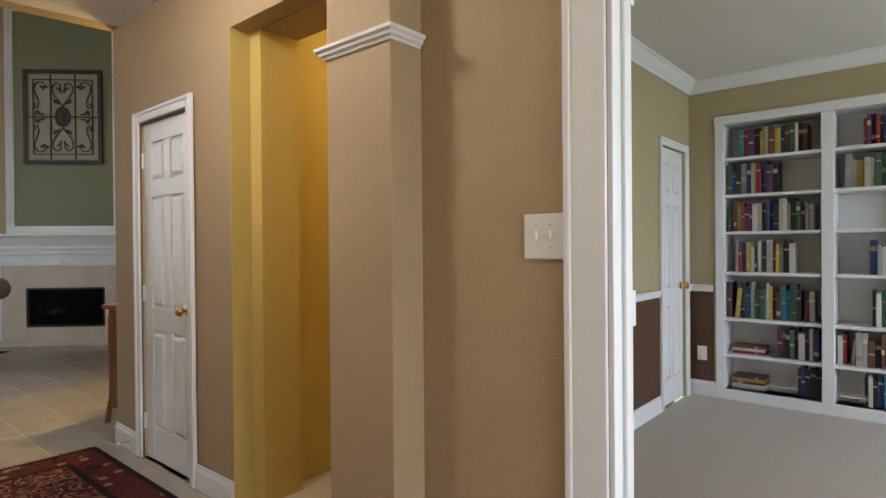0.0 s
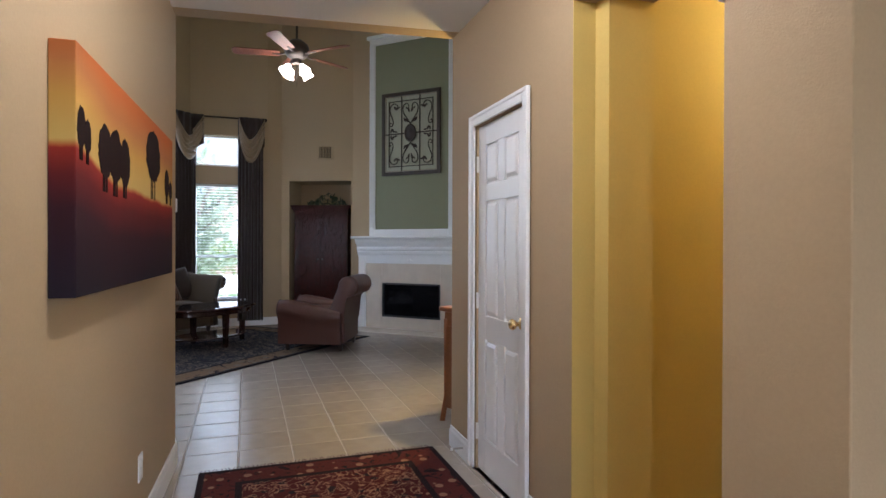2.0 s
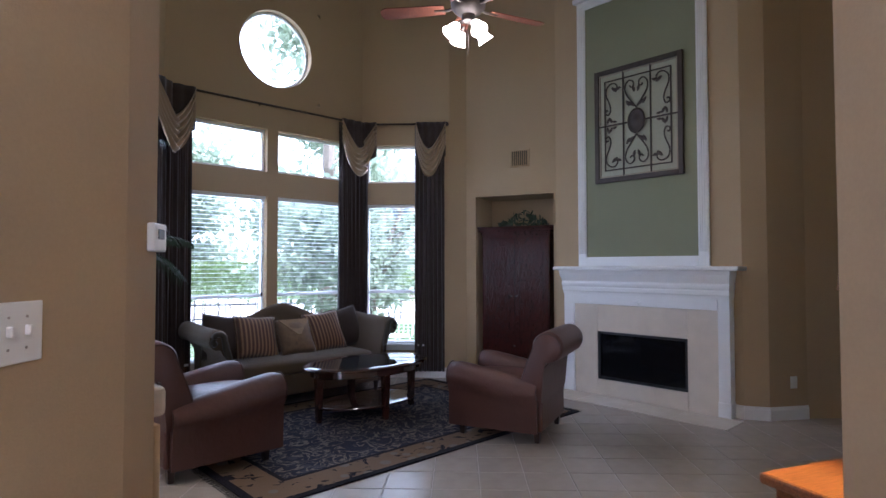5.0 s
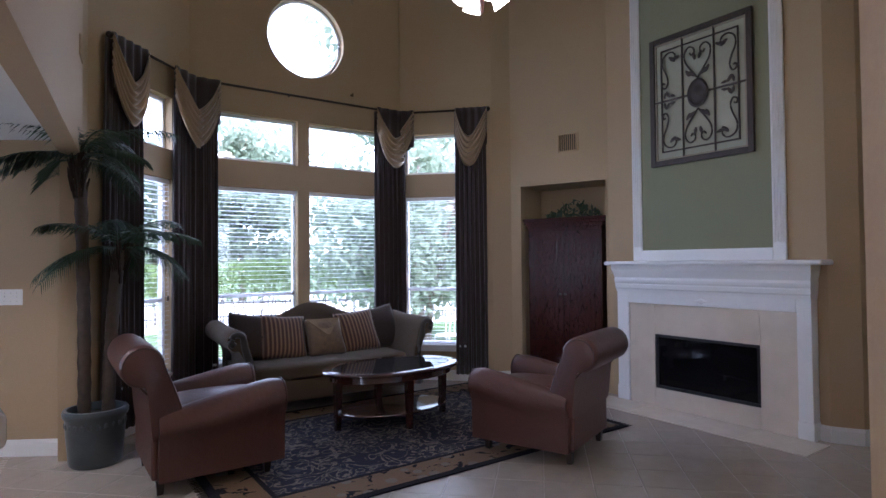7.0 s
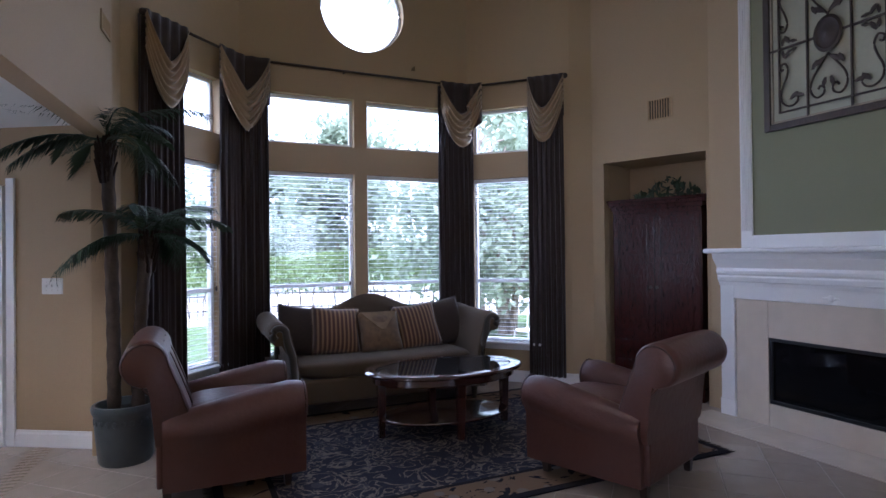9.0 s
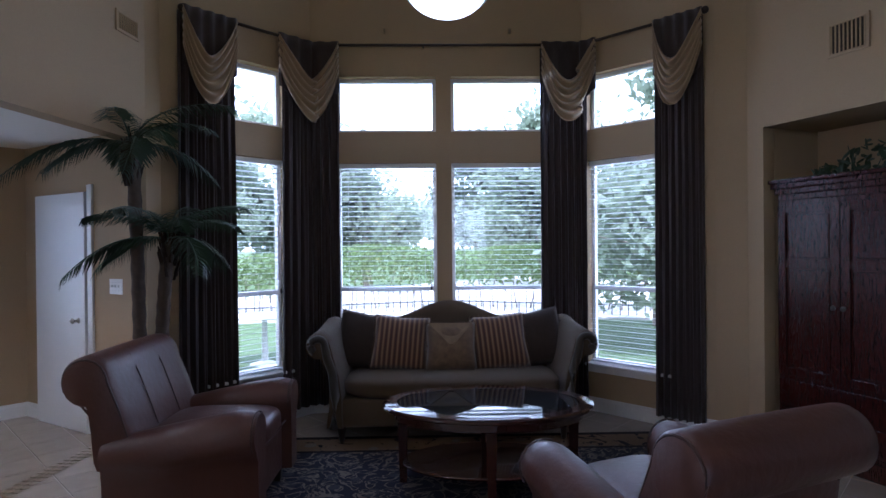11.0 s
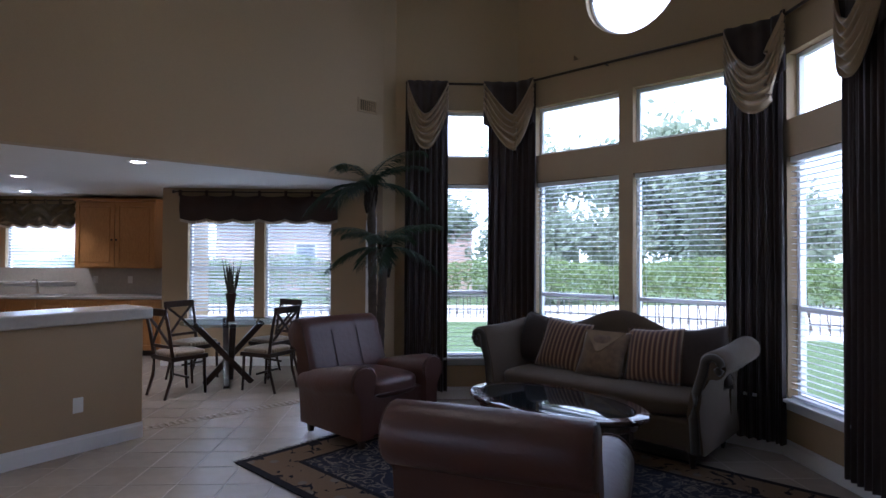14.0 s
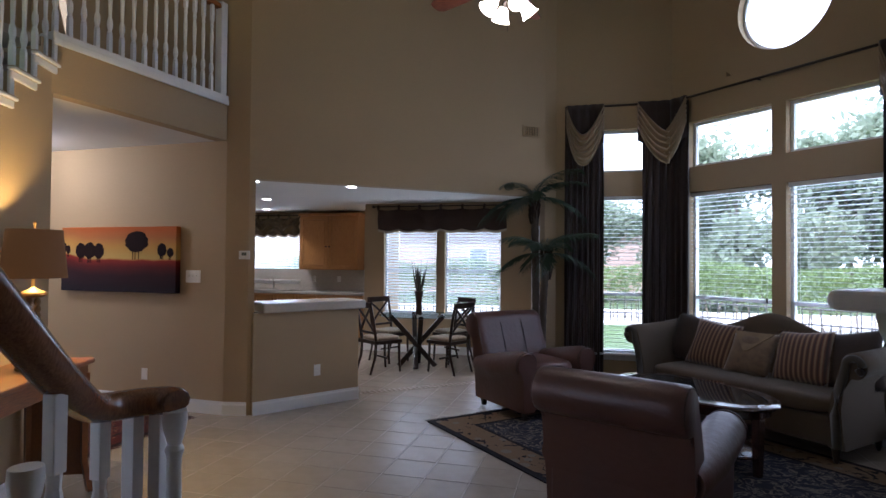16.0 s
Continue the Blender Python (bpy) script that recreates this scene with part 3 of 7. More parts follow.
def six_panel_door(name, w, h, m, knob_x, knob_mat=BRASS, hinge_x=None, label="closed white six-panel interior door"):
    """A door leaf, its face at y = 0 towards the room, x from 0 to w."""
    d = thing(name, label, "door", kind="structure")
    bm = bmesh.new()
    add_box(bm, (w / 2, -0.025, h / 2), (w, 0.022, h))
    st, mid = w * 0.165, w * 0.14
    rows = [(0.0, 0.20), (0.78, 0.14), (h - 0.45, 0.10), (h - 0.12, 0.12)]
    for x0, x1 in ((0, st), (w - st, w)):
        add_box(bm, ((x0 + x1) / 2, -0.016, h / 2), (x1 - x0, 0.032, h), 0.004)
    for z, dz in rows:
        add_box(bm, (w / 2, -0.0165, z + dz / 2), (w - 2 * st + 0.002, 0.031, dz), 0.004)
    gaps = [(rows[k][0] + rows[k][1], rows[k + 1][0]) for k in range(3)]
    for z0, z1 in gaps:
        add_box(bm, (w / 2, -0.0165, (z0 + z1) / 2), (mid, 0.031, z1 - z0 + 0.002), 0.004)
    part("leaf", bm, TRIM, d)
    pw = (w - 2 * st - mid) / 2
    for z0, z1 in gaps:
        for x0 in (st, w - st - pw):
            pb = bmesh.new()
            r = bmesh.ops.create_cube(pb, size=1.0, matrix=Matrix.Translation((x0 + pw / 2, -0.011, (z0 + z1) / 2)) @ Matrix.Diagonal((pw - 0.03, 0.014, z1 - z0 - 0.03, 1)))
            front = [f for f in pb.faces if f.normal.y > 0.5]
            bmesh.ops.inset_region(pb, faces=front, thickness=0.022, depth=0.0)
            for f in pb.faces:
                if f.normal.y > 0.9 and f.calc_area() > (pw * (z1 - z0)) * 0.3:
                    for v in f.verts:
                        v.co.y += 0.008
            part("panel", pb, TRIM, d)
    kn = lathe([(0.031, 0), (0.031, 0.006), (0.012, 0.012), (0.011, 0.03), (0.024, 0.04), (0.029, 0.052), (0.024, 0.064), (0.006, 0.07)], 20, pose(knob_x, 0, 0.93, -90))
    part("door_handle", kn, knob_mat, d, "polished brass knob" if knob_mat is BRASS else "nickel knob", smooth=40)
    hx = hinge_x if hinge_x is not None else (0.0 if knob_x > w / 2 else w)
    for z in (0.22, 1.0, h - 0.22):
        hb = bmesh.new()
        add_box(hb, (hx, 0.004, z), (0.03, 0.006, 0.09), 0.002)
        add_lathe(hb, [(0.006, z - 0.048), (0.006, z + 0.048)], 10, pose(hx, 0.008, 0))
        part("hinge", hb, PLASTIC if knob_mat is BRASS else STEEL, d)
    d.matrix_world = m
    return d


HN = frame_of((3.5, HALL_N), (-3.18, HALL_N))     # x runs from the entry towards the living room
def hall_n(x):
    return HN @ pose(3.5 - x, 0, 0)
six_panel_door("door_1", DOOR_1[1] - DOOR_1[0], 2.03, hall_n(DOOR_1[1]) @ pose(0, -0.02, 0.005), 0.06)
casing(hall_n(DOOR_1[1]), DOOR_1[1] - DOOR_1[0], 2.04)
OW = frame_of((OFF_W, OFF_N), (OFF_W, HALL_N))
six_panel_door("door_2", ODOOR[1] - ODOOR[0], 2.03, OW @ pose(OFF_N - ODOOR[1], -0.02, 0.005), 0.06)
casing(OW @ pose(OFF_N - ODOOR[1], 0, 0), ODOOR[1] - ODOOR[0], 2.04, width=0.055)
casing(hall_n(OFF[1]), OFF[1] - OFF[0], 2.42, width=0.125)
jb = bmesh.new()
for x in (OFF[0] + 0.008, OFF[1] - 0.008):
    add_box(jb, (x, HALL_N + 0.06, 1.21), (0.016, 0.128, 2.42), 0.003)
add_box(jb, (OFF[0] + 0.022, HALL_N + 0.07, 1.2), (0.012, 0.04, 2.4), 0.003)
add_box(jb, ((OFF[0] + OFF[1]) / 2, HALL_N + 0.06, 2.412), (OFF[1] - OFF[0] - 0.034, 0.128, 0.016), 0.003)
for z in (0.3, 1.1, 2.0):
    add_box(jb, (OFF[0] + 0.018, HALL_N + 0.118, z), (0.006, 0.03, 0.1), 0.002)
tagged(part("office_door_jamb", jb, TRIM), "white door jamb with hinge leaves", "trim", kind="structure")


SLAT = bmesh.new()
add_box(SLAT, (0, 0, 0), (1.0, 0.046, 0.0025), 0.0, pose(0, 0, 0, 5))
SLAT_ME = bpy.data.meshes.new("slat")
SLAT.to_mesh(SLAT_ME)
SLAT.free()
BLIND = backlit(mat("white_blind_slat", (0.80, 0.81, 0.82), 0.45, vary=0.02), 0.4, (0.8, 0.81, 0.82))
SLAT_ME.materials.append(BLIND)


def window(name, m, s0, s1, z0, z1, sash=None, blind=False, deep=0.105, tilt=0, label="white-framed window pane set deep in the wall"):
    """A window set into an opening; x along the wall, y into the room."""
    w, h = s1 - s0, z1 - z0
    win = thing(name, label, "window", kind="structure")
    bm = bmesh.new()
    f = 0.035
    for c, s in (((s0 + f / 2, -deep, z0 + h / 2), (f, 0.05, h)), ((s1 - f / 2, -deep, z0 + h / 2), (f, 0.05, h)), ((s0 + w / 2, -deep, z0 + f / 2), (w - 2 * f, 0.05, f)), ((s0 + w / 2, -deep, z1 - f / 2), (w - 2 * f, 0.05, f))):
        add_box(bm, c, s, 0.004)
    part("window_frame", bm, TRIM, win)
    if sash:
        part("sash_rail", box((s0 + w / 2, -deep + 0.004, sash), (w - 2 * f, 0.045, 0.04), 0.004), TRIM, win)
        gaps = [(z0 + f, sash - 0.02), (sash + 0.02, z1 - f)]
    else:
        gaps = [(z0 + f, z1 - f)]
    for a, b in gaps:
        p = part("pane", box((s0 + w / 2, -deep - 0.008, (a + b) / 2), (w - 2 * f, 0.005, b - a)), PANE, win)
        p.visible_shadow = False
    if sash:
        part("window_sill", box((s0 + w / 2, -0.015, z0 - 0.012), (w + 0.10, 0.13, 0.026), 0.006), TRIM, win)
        part("apron", box((s0 + w / 2, 0.008, z0 - 0.055), (w + 0.06, 0.015, 0.06), 0.004), TRIM, win)
    win.matrix_world = m
    if blind:
        bl = thing("window_blind", "white horizontal slat blind lowered with its slats open", "blind", group="slat blinds")
        part("headrail", box((s0 + w / 2, -0.045, z1 - 0.025), (w - 0.02, 0.05, 0.045), 0.004), TRIM, bl)
        n = int((h - 0.1) / 0.047)
        for k in range(n):
            ob = new("slat", SLAT_ME)
            ob.parent = bl
            ob.matrix_local = pose(s0 + w / 2, -0.045, z1 - 0.075 - k * 0.047, tilt) @ Matrix.Diagonal((w - 0.03, 1, 1, 1))
        part("bottom_rail", box((s0 + w / 2, -0.045, z0 + 0.018), (w - 0.03, 0.05, 0.018), 0.004), BLIND, bl)
        for dx in (0.12, 0.88):
            part("ladder_cord", tube([(s0 + w * dx, -0.02, z1 - 0.05), (s0 + w * dx, -0.02, z0 + 0.02)], 0.0015, 5), BLIND, bl)
        part("tilt_cord", tube([(s0 + w * 0.06, -0.012, z1 - 0.05), (s0 + w * 0.06, -0.012, z1 - 1.15)], 0.002, 5), BLIND, bl)
        part("tassel", lathe([(0.003, 0), (0.009, -0.012), (0.009, -0.04), (0.004, -0.05)], 10, pose(s0 + w * 0.06, -0.012, z1 - 1.15)), IRON, bl)
        bl.matrix_world = m
    return win


SASH = 1.15
MW, MD, MA = MID, frame_of(WEST_D, KNEE_2), frame_of(KNEE_1, BAY_A)
k = 1
for m, spans in ((MW, [(DIAG - b, DIAG - a) for a, b in BAY_S]), (MD, [D_S]), (MA, [A_S])):
    for s0, s1 in spans:
        window(f"window_{k}", m, s0, s1, *LOW_Z, sash=SASH, blind=True)
        window(f"window_{k + 1}", m, s0, s1, *HIGH_Z)
        k += 2
MN = frame_of((-6.05, NOOK_Y), (-3.2, NOOK_Y))
for a, b in N_WIN:
    window(f"window_{k}", MN, 6.05 + a, 6.05 + b, *N_Z, sash=1.38, blind=True, tilt=26)
    k += 1
MK = frame_of((-3.2, KIT_Y), (1.2, KIT_Y))
window(f"window_{k}", MK, 2.0, 3.1, 1.12, 2.1, sash=1.6, blind=True, tilt=34)
# round window: ring frame and pane
rw = thing("window_round", "round window high in the bay wall", "window", kind="structure")
bm = bmesh.new()
add_tube(bm, [(0.455 * math.cos(2 * math.pi * i / 48), -0.1, 0.455 * math.sin(2 * math.pi * i / 48)) for i in range(48)], 0.022, 8, True)
part("window_frame", bm, TRIM, rw, smooth=40)
p = part("pane", lathe([(0.45, -0.003), (0.45, 0.003)], 48, pose(0, -0.112, 0, 90)), PANE, rw)
p.visible_shadow = False
rw.matrix_world = MW @ pose(ROUND[0], 0, ROUND[1])

# hall pilaster with its moulding, corridor edge
tagged(part("hall_pilaster", box((-0.655, 0.945, 1.4), (0.33, 0.15, 2.8), 0.004), WALL), "painted plaster pilaster", "pilaster", kind="structure")
bm = bmesh.new()
prof = [(0, 0), (0.008, 0.0), (0.011, 0.008), (0.02, 0.013), (0.023, 0.022), (0.033, 0.029), (0.034, 0.04), (0, 0.04)]
add_sweep(bm, prof, [(-0.82, HALL_N - 0.005, 1.955, -1, 0), (-0.82, 0.87, 1.955, -1, -1), (-0.49, 0.87, 1.955, 1, -1), (-0.49, HALL_N - 0.005, 1.955, 1, 0)])
tagged(part("pilaster_moulding", bm, TRIM), "white moulding round the pilaster", "trim", kind="structure")


# ---- fireplace ----
def fire_part(name, bm, material, parent, label=""):
    return part(name, bm, material, parent, label)
fp = thing("fireplace", "white wooden mantel over a cream marble surround and black gas firebox", "fireplace", kind="structure")
FX = lambda s: fs(s)
MB = 0.102                               # marble face in front of the breast
x0, x1 = FX(-3.415), FX(-5.34)
bm = bmesh.new()
for a, b in ((x0, FX(-3.53)), (FX(-5.20), x1)):
    fire_part("pilaster", box(((a + b) / 2, 0.06, 0.585), (b - a, 0.12, 1.17), 0.006), TRIM, fp)
    add_box(bm, ((a + b) / 2 , 0.062, 0.075), (b - a + 0.012, 0.128, 0.15), 0.006)
fire_part("plinth", bm, TRIM, fp)
fire_part("frieze", box(((x0 + x1) / 2, 0.059, 1.11), (x1 - x0 - 0.24, 0.118, 0.119), 0.004), TRIM, fp)
bm = bmesh.new()
prof = [(0, 0), (0.13, 0.0), (0.135, 0.03), (0.15, 0.04), (0.155, 0.075), (0.15, 0.09), (0.165, 0.105), (0.17, 0.13), (0.16, 0.155), (0.175, 0.18), (0.215, 0.235), (0.225, 0.27), (0.225, 0.285), (0, 0.285)]
xa, xb = x0 - 0.0, x1 + 0.0
rings = []
for o, z in prof:
    o = min(o, 0.13 + 0.6 * max(0.0, o - 0.13))
    e = 0.5 * max(0.0, o - 0.13)
    rings.append([bm.verts.new(v) for v in ((xa - e, 0.0, 1.165 + z), (xa - e, max(o, 0.001), 1.165 + z), (xb + e, max(o, 0.001), 1.165 + z), (xb + e, 0.0, 1.165 + z))])
for a, b in zip(rings, rings[1:]):
    for i in range(4):
        bm.faces.new((a[i], a[(i + 1) % 4], b[(i + 1) % 4], b[i]))
fire_part("cornice", bm, TRIM, fp)
fire_part("mantel_shelf", box(((FX(-3.285) + FX(-5.43)) / 2, 0.12, 1.47), (FX(-5.43) - FX(-3.285), 0.24, 0.044), 0.018, segments=3), TRIM, fp)
orn = bmesh.new()
cx = FX(-4.37)
for dx, r in ((0, 0.022), (-0.03, 0.014), (0.03, 0.014), (-0.055, 0.009), (0.055, 0.009)):
    bmesh.ops.create_icosphere(orn, subdivisions=2, radius=r, matrix=Matrix.Translation((cx + dx, 0.12, 1.10)) @ Matrix.Diagonal((1.2, 0.4, 1.3 if dx == 0 else 0.9, 1)))
fire_part("carved_ornament", orn, TRIM, fp)
mx0, mx1 = FX(-3.53) + 0.002, FX(-5.20) - 0.002
ox0, ox1 = FX(-3.84), FX(-4.895)
for a, b, c, d in ((mx0, ox0, 0, 1.05), (ox1, mx1, 0, 1.05), (ox0 + 0.001, ox1 - 0.001, 0.74, 1.05), (ox0 + 0.001, ox1 - 0.001, 0, 0.19)):
    fire_part("marble_slab", box(((a + b) / 2, MB / 2, (c + d) / 2), (b - a - 0.001, MB, d - c - 0.001), 0.002), MARBLE, fp)
bm = bmesh.new()
for c, s in ((((ox0 + ox1) / 2, -0.28, 0.465), (ox1 - ox0, 0.02, 0.57)), ((ox0 - 0.006, -0.1, 0.465), (0.012, 0.36, 0.58)), ((ox1 + 0.006, -0.1, 0.465), (0.012, 0.36, 0.58)), (((ox0 + ox1) / 2, -0.1, 0.765), (ox1 - ox0, 0.36, 0.02)), (((ox0 + ox1) / 2, -0.1, 0.17), (ox1 - ox0, 0.36, 0.02))):
    add_box(bm, c, s)
fire_part("firebox", bm, BLACK, fp, "black steel firebox")
bm = bmesh.new()
for c, s in ((((ox0 + ox1) / 2, 0.085, 0.725), (ox1 - ox0 - 0.004, 0.02, 0.028)), (((ox0 + ox1) / 2, 0.085, 0.205), (ox1 - ox0 - 0.004, 0.02, 0.028)), ((ox0 + 0.016, 0.085, 0.465), (0.028, 0.02, 0.49)), ((ox1 - 0.016, 0.085, 0.465), (0.028, 0.02, 0.49))):
    add_box(bm, c, s, 0.003)
fire_part("firebox_trim", bm, BLACK, fp)
DARKGLASS = mat("smoked_fire_glass", (0.006, 0.006, 0.007), 0.05)
fire_part("fire_glass", box(((ox0 + ox1) / 2, 0.07, 0.465), (ox1 - ox0 - 0.05, 0.006, 0.5)), DARKGLASS, fp)
LOG = mat("ceramic_log", (0.05, 0.035, 0.025), 0.9, grain=0.5, scale=20, bump=0.5)
for k, (dx, z, a) in enumerate(((-0.15, 0.24, 8), (0.15, 0.24, -10), (0.0, 0.32, 3))):
    fire_part("log", lathe([(0.05, -0.26), (0.06, -0.1), (0.055, 0.1), (0.045, 0.26)], 10, pose((ox0 + ox1) / 2 + dx, -0.1, z, 0, 90, a)), LOG, fp)
fp.matrix_world = FIRE
# hearth slabs flush with the floor in front of the fireplace
hearth = thing("hearth", "cream marble hearth slabs set into the floor", "hearth", kind="structure")
hx0, hx1 = FX(-3.30), FX(-5.45)
for k in range(4):
    a, b = hx0 + (hx1 - hx0) * k / 4, hx0 + (hx1 - hx0) * (k + 1) / 4
    part("slab", box(((a + b) / 2, 0.33, -0.004), (b - a - 0.003, 0.42, 0.022), 0.002), MARBLE, hearth)
hearth.matrix_world = FIRE
# overmantel: sage panel in a fluted white frame
om = thing("overmantel", "tall sage green panel in a fluted white frame above the mantel", "wall panel", kind="structure")
px0, px1, pz0, pz1 = FX(-3.635), FX(-5.19), 1.493, 4.72
part("panel", box(((px0 + px1) / 2, 0.006, (pz0 + pz1) / 2), (px1 - px0 - 0.1, 0.012, pz1 - pz0 - 0.1)), GREEN, om, "sage green panel")
for a in (px0, px1 - 0.11):
    bm = bmesh.new()
    add_box(bm, (a + 0.055, 0.015, (pz0 + pz1) / 2), (0.11, 0.03, pz1 - pz0), 0.003)
    for i in range(4):
        add_box(bm, (a + 0.02 + i * 0.0235, 0.033, (pz0 + pz1) / 2 + 0.05), (0.013, 0.012, pz1 - pz0 - 0.2), 0.005)
    part("fluted_stile", bm, TRIM, om)
part("bottom_rail", box(((px0 + px1) / 2, 0.016, pz0 + 0.055), (px1 - px0 - 0.222, 0.032, 0.11), 0.004), TRIM, om)
bm = bmesh.new()
add_box(bm, ((px0 + px1) / 2, 0.02, pz1 - 0.05), (px1 - px0 - 0.222, 0.036, 0.1), 0.004)
add_box(bm, ((px0 + px1) / 2, 0.035, pz1 + 0.03), (px1 - px0 + 0.08, 0.07, 0.06), 0.014)
part("crown", bm, TRIM, om)
om.matrix_world = FIRE


# ---- niche and armoire ----
NI = frame_of(BREAST_L, STRIP)
n0, n1, nd = NICHE[0], NICHE[1], 0.62
bm = bmesh.new()
for c, s in ((((n0 + n1) / 2, -nd - 0.02, 1.2), (n1 - n0 + 0.1, 0.04, 2.5)), ((n0 - 0.02, -nd / 2 - 0.065, 1.2), (0.04, nd - 0.12, 2.5)), ((n1 + 0.02, -nd / 2 - 0.065, 1.2), (0.04, nd - 0.12, 2.5)), (((n0 + n1) / 2, -nd / 2 - 0.065, 2.455), (n1 - n0, nd - 0.12, 0.04)), (((n0 + n1) / 2, -nd / 2, -0.012), (n1 - n0, nd, 0.02))):
    add_box(bm, c, s)
o = part("niche_lining", bm, WALL)
o.matrix_world = NI
tagged(o, "painted plaster lining of the armoire niche", "wall", kind="structure")


def panel_door(w, h, material, parent, x, z, rows, knob_x):
    """A cabinet door with raised panels, its face towards +y, child of parent, at x, z."""
    bm = bmesh.new()
    st = 0.06
    add_box(bm, (w / 2, -0.012, h / 2), (w - 0.02, 0.012, h - 0.02))
    for a in (0, w - st):
        add_box(bm, (a + st / 2, 0, h / 2), (st, 0.024, h), 0.004)
    cuts = [0.0] + rows + [h - st]
    for c in cuts:
        add_box(bm, (w / 2, 0, c + st / 2), (w - 2 * st + 0.002, 0.0235, st), 0.004)
    for a, b in zip(cuts, cuts[1:]):
        add_box(bm, (w / 2, -0.004, (a + st + b) / 2), (w - 2 * st - 0.03, 0.016, b - a - st - 0.03), 0.007)
    d = part("door", bm, material, parent)
    d.matrix_local = pose(x, 0, z)
    part("handle", lathe([(0.008, 0), (0.008, 0.012), (0.016, 0.02), (0.017, 0.028), (0.006, 0.034)], 12, pose(knob_x, 0.012, h * 0.42, -90)), IRON, d, "dark bronze knob", smooth=40)
    return d


arm = thing("armoire", "dark cherry armoire with raised panel doors standing in the niche", "armoire")
aw, ah, ad = 0.99, 1.98, 0.50
part("body", box((0, -ad / 2, ah / 2), (aw - 0.06, ad, ah - 0.02), 0.006), CHERRY, arm)
bm = bmesh.new()
for z, e, dz in ((ah - 0.09, 0.0, 0.05), (ah - 0.045, 0.02, 0.045), (ah - 0.005, 0.045, 0.04), (ah + 0.03, 0.06, 0.03)):
    add_box(bm, (0, -ad / 2 + 0.01, z), (aw - 0.06 + 2 * e, ad + e, dz), 0.008)
part("cornice", bm, CHERRY, arm)
bm = bmesh.new()
add_box(bm, (0, -ad / 2 + 0.012, 0.06), (aw - 0.02, ad + 0.03, 0.12), 0.01)
part("plinth", bm, CHERRY, arm)
panel_door(0.45, 1.25, CHERRY, arm, -0.453, 0.58, [0.79], 0.42).location.y = 0.014
panel_door(0.45, 1.25, CHERRY, arm, 0.003, 0.58, [0.79], 0.03).location.y = 0.014
for z in (0.15, 0.36):
    dr = part("drawer", box((0, 0.012, z + 0.095), (0.90, 0.024, 0.19), 0.006), CHERRY, arm)
    part("handle", lathe([(0.008, 0), (0.008, 0.012), (0.016, 0.02), (0.017, 0.028), (0.006, 0.034)], 12, pose(0, 0.024, z + 0.095, -90)), IRON, dr, "dark bronze knob", smooth=40)
arm.matrix_world = NI @ pose((n0 + n1) / 2 + 0.005, -0.075, 0.0)
LEAF_DARK = mat("dark_leaf", (0.03, 0.055, 0.022), 0.55, grain=0.4, scale=30)
gl = bmesh.new()
random.seed(5)
for i in range(130):
    a = random.uniform(-1, 1)
    h = 0.19 * (1 - a * a) + 0.02
    c = Vector((a * 0.33, random.uniform(-0.1, 0.1), random.uniform(0.0, h)))
    m4 = Matrix.Translation(c) @ Euler([random.uniform(-1.5, 1.5) for _ in range(3)]).to_matrix().to_4x4() @ Matrix.Diagonal((random.uniform(0.03, 0.06), random.uniform(0.012, 0.022), 0.004, 1))
    bmesh.ops.create_icosphere(gl, subdivisions=1, radius=1.0, matrix=m4)
g = part("garland", gl, LEAF_DARK)
tagged(g, "dark leafy garland lying on the armoire", "garland")
g.matrix_world = NI @ pose((n0 + n1) / 2 - 0.05, -0.28, ah + 0.05)


# ---- wall art of wrought iron ----
art = thing("wall_art", "square wrought iron scroll panel in a dark wooden frame", "wall art")
AW, AH = 1.06, 1.33
def rect_frame(w, h, t, d, y, bev=0.006):
    bm = bmesh.new()
    for c, s in (((-w / 2 + t / 2, y, 0), (t, d, h)), ((w / 2 - t / 2, y, 0), (t, d, h)), ((0, y, h / 2 - t / 2), (w - 2 * t + 0.001, d, t)), ((0, y, -h / 2 + t / 2), (w - 2 * t + 0.001, d, t))):
        add_box(bm, c, s, bev)
    return bm
FRAME_WOOD = wood("weathered_frame_wood", (0.025, 0.016, 0.012), (0.06, 0.042, 0.032), 0.5)
part("backing", box((0, 0.004, 0), (AW - 0.10, 0.006, AH - 0.10)), mat("pale_sage_backing", (0.40, 0.405, 0.31), 0.8, grain=0.15, scale=30, blotch=0.1, blotch_scale=4), art, "pale sage backing board")
part("outer_frame", rect_frame(AW, AH, 0.055, 0.036, 0.018), FRAME_WOOD, art)
part("inner_frame", rect_frame(AW - 0.115, AH - 0.115, 0.016, 0.022, 0.014, 0.004), mat("antiqued_cream_metal", (0.33, 0.29, 0.22), 0.5, grain=0.3, scale=30), art)
part("iron_border", rect_frame(AW - 0.25, AH - 0.27, 0.014, 0.014, 0.02, 0.003), IRON, art)
for x in (-0.165, 0.165):
    part("bar", box((x, 0.018, 0), (0.016, 0.014, AH - 0.12), 0.003), IRON, art)
part("bar", box((0, 0.021, 0), (AW - 0.12, 0.013, 0.018), 0.003), IRON, art)
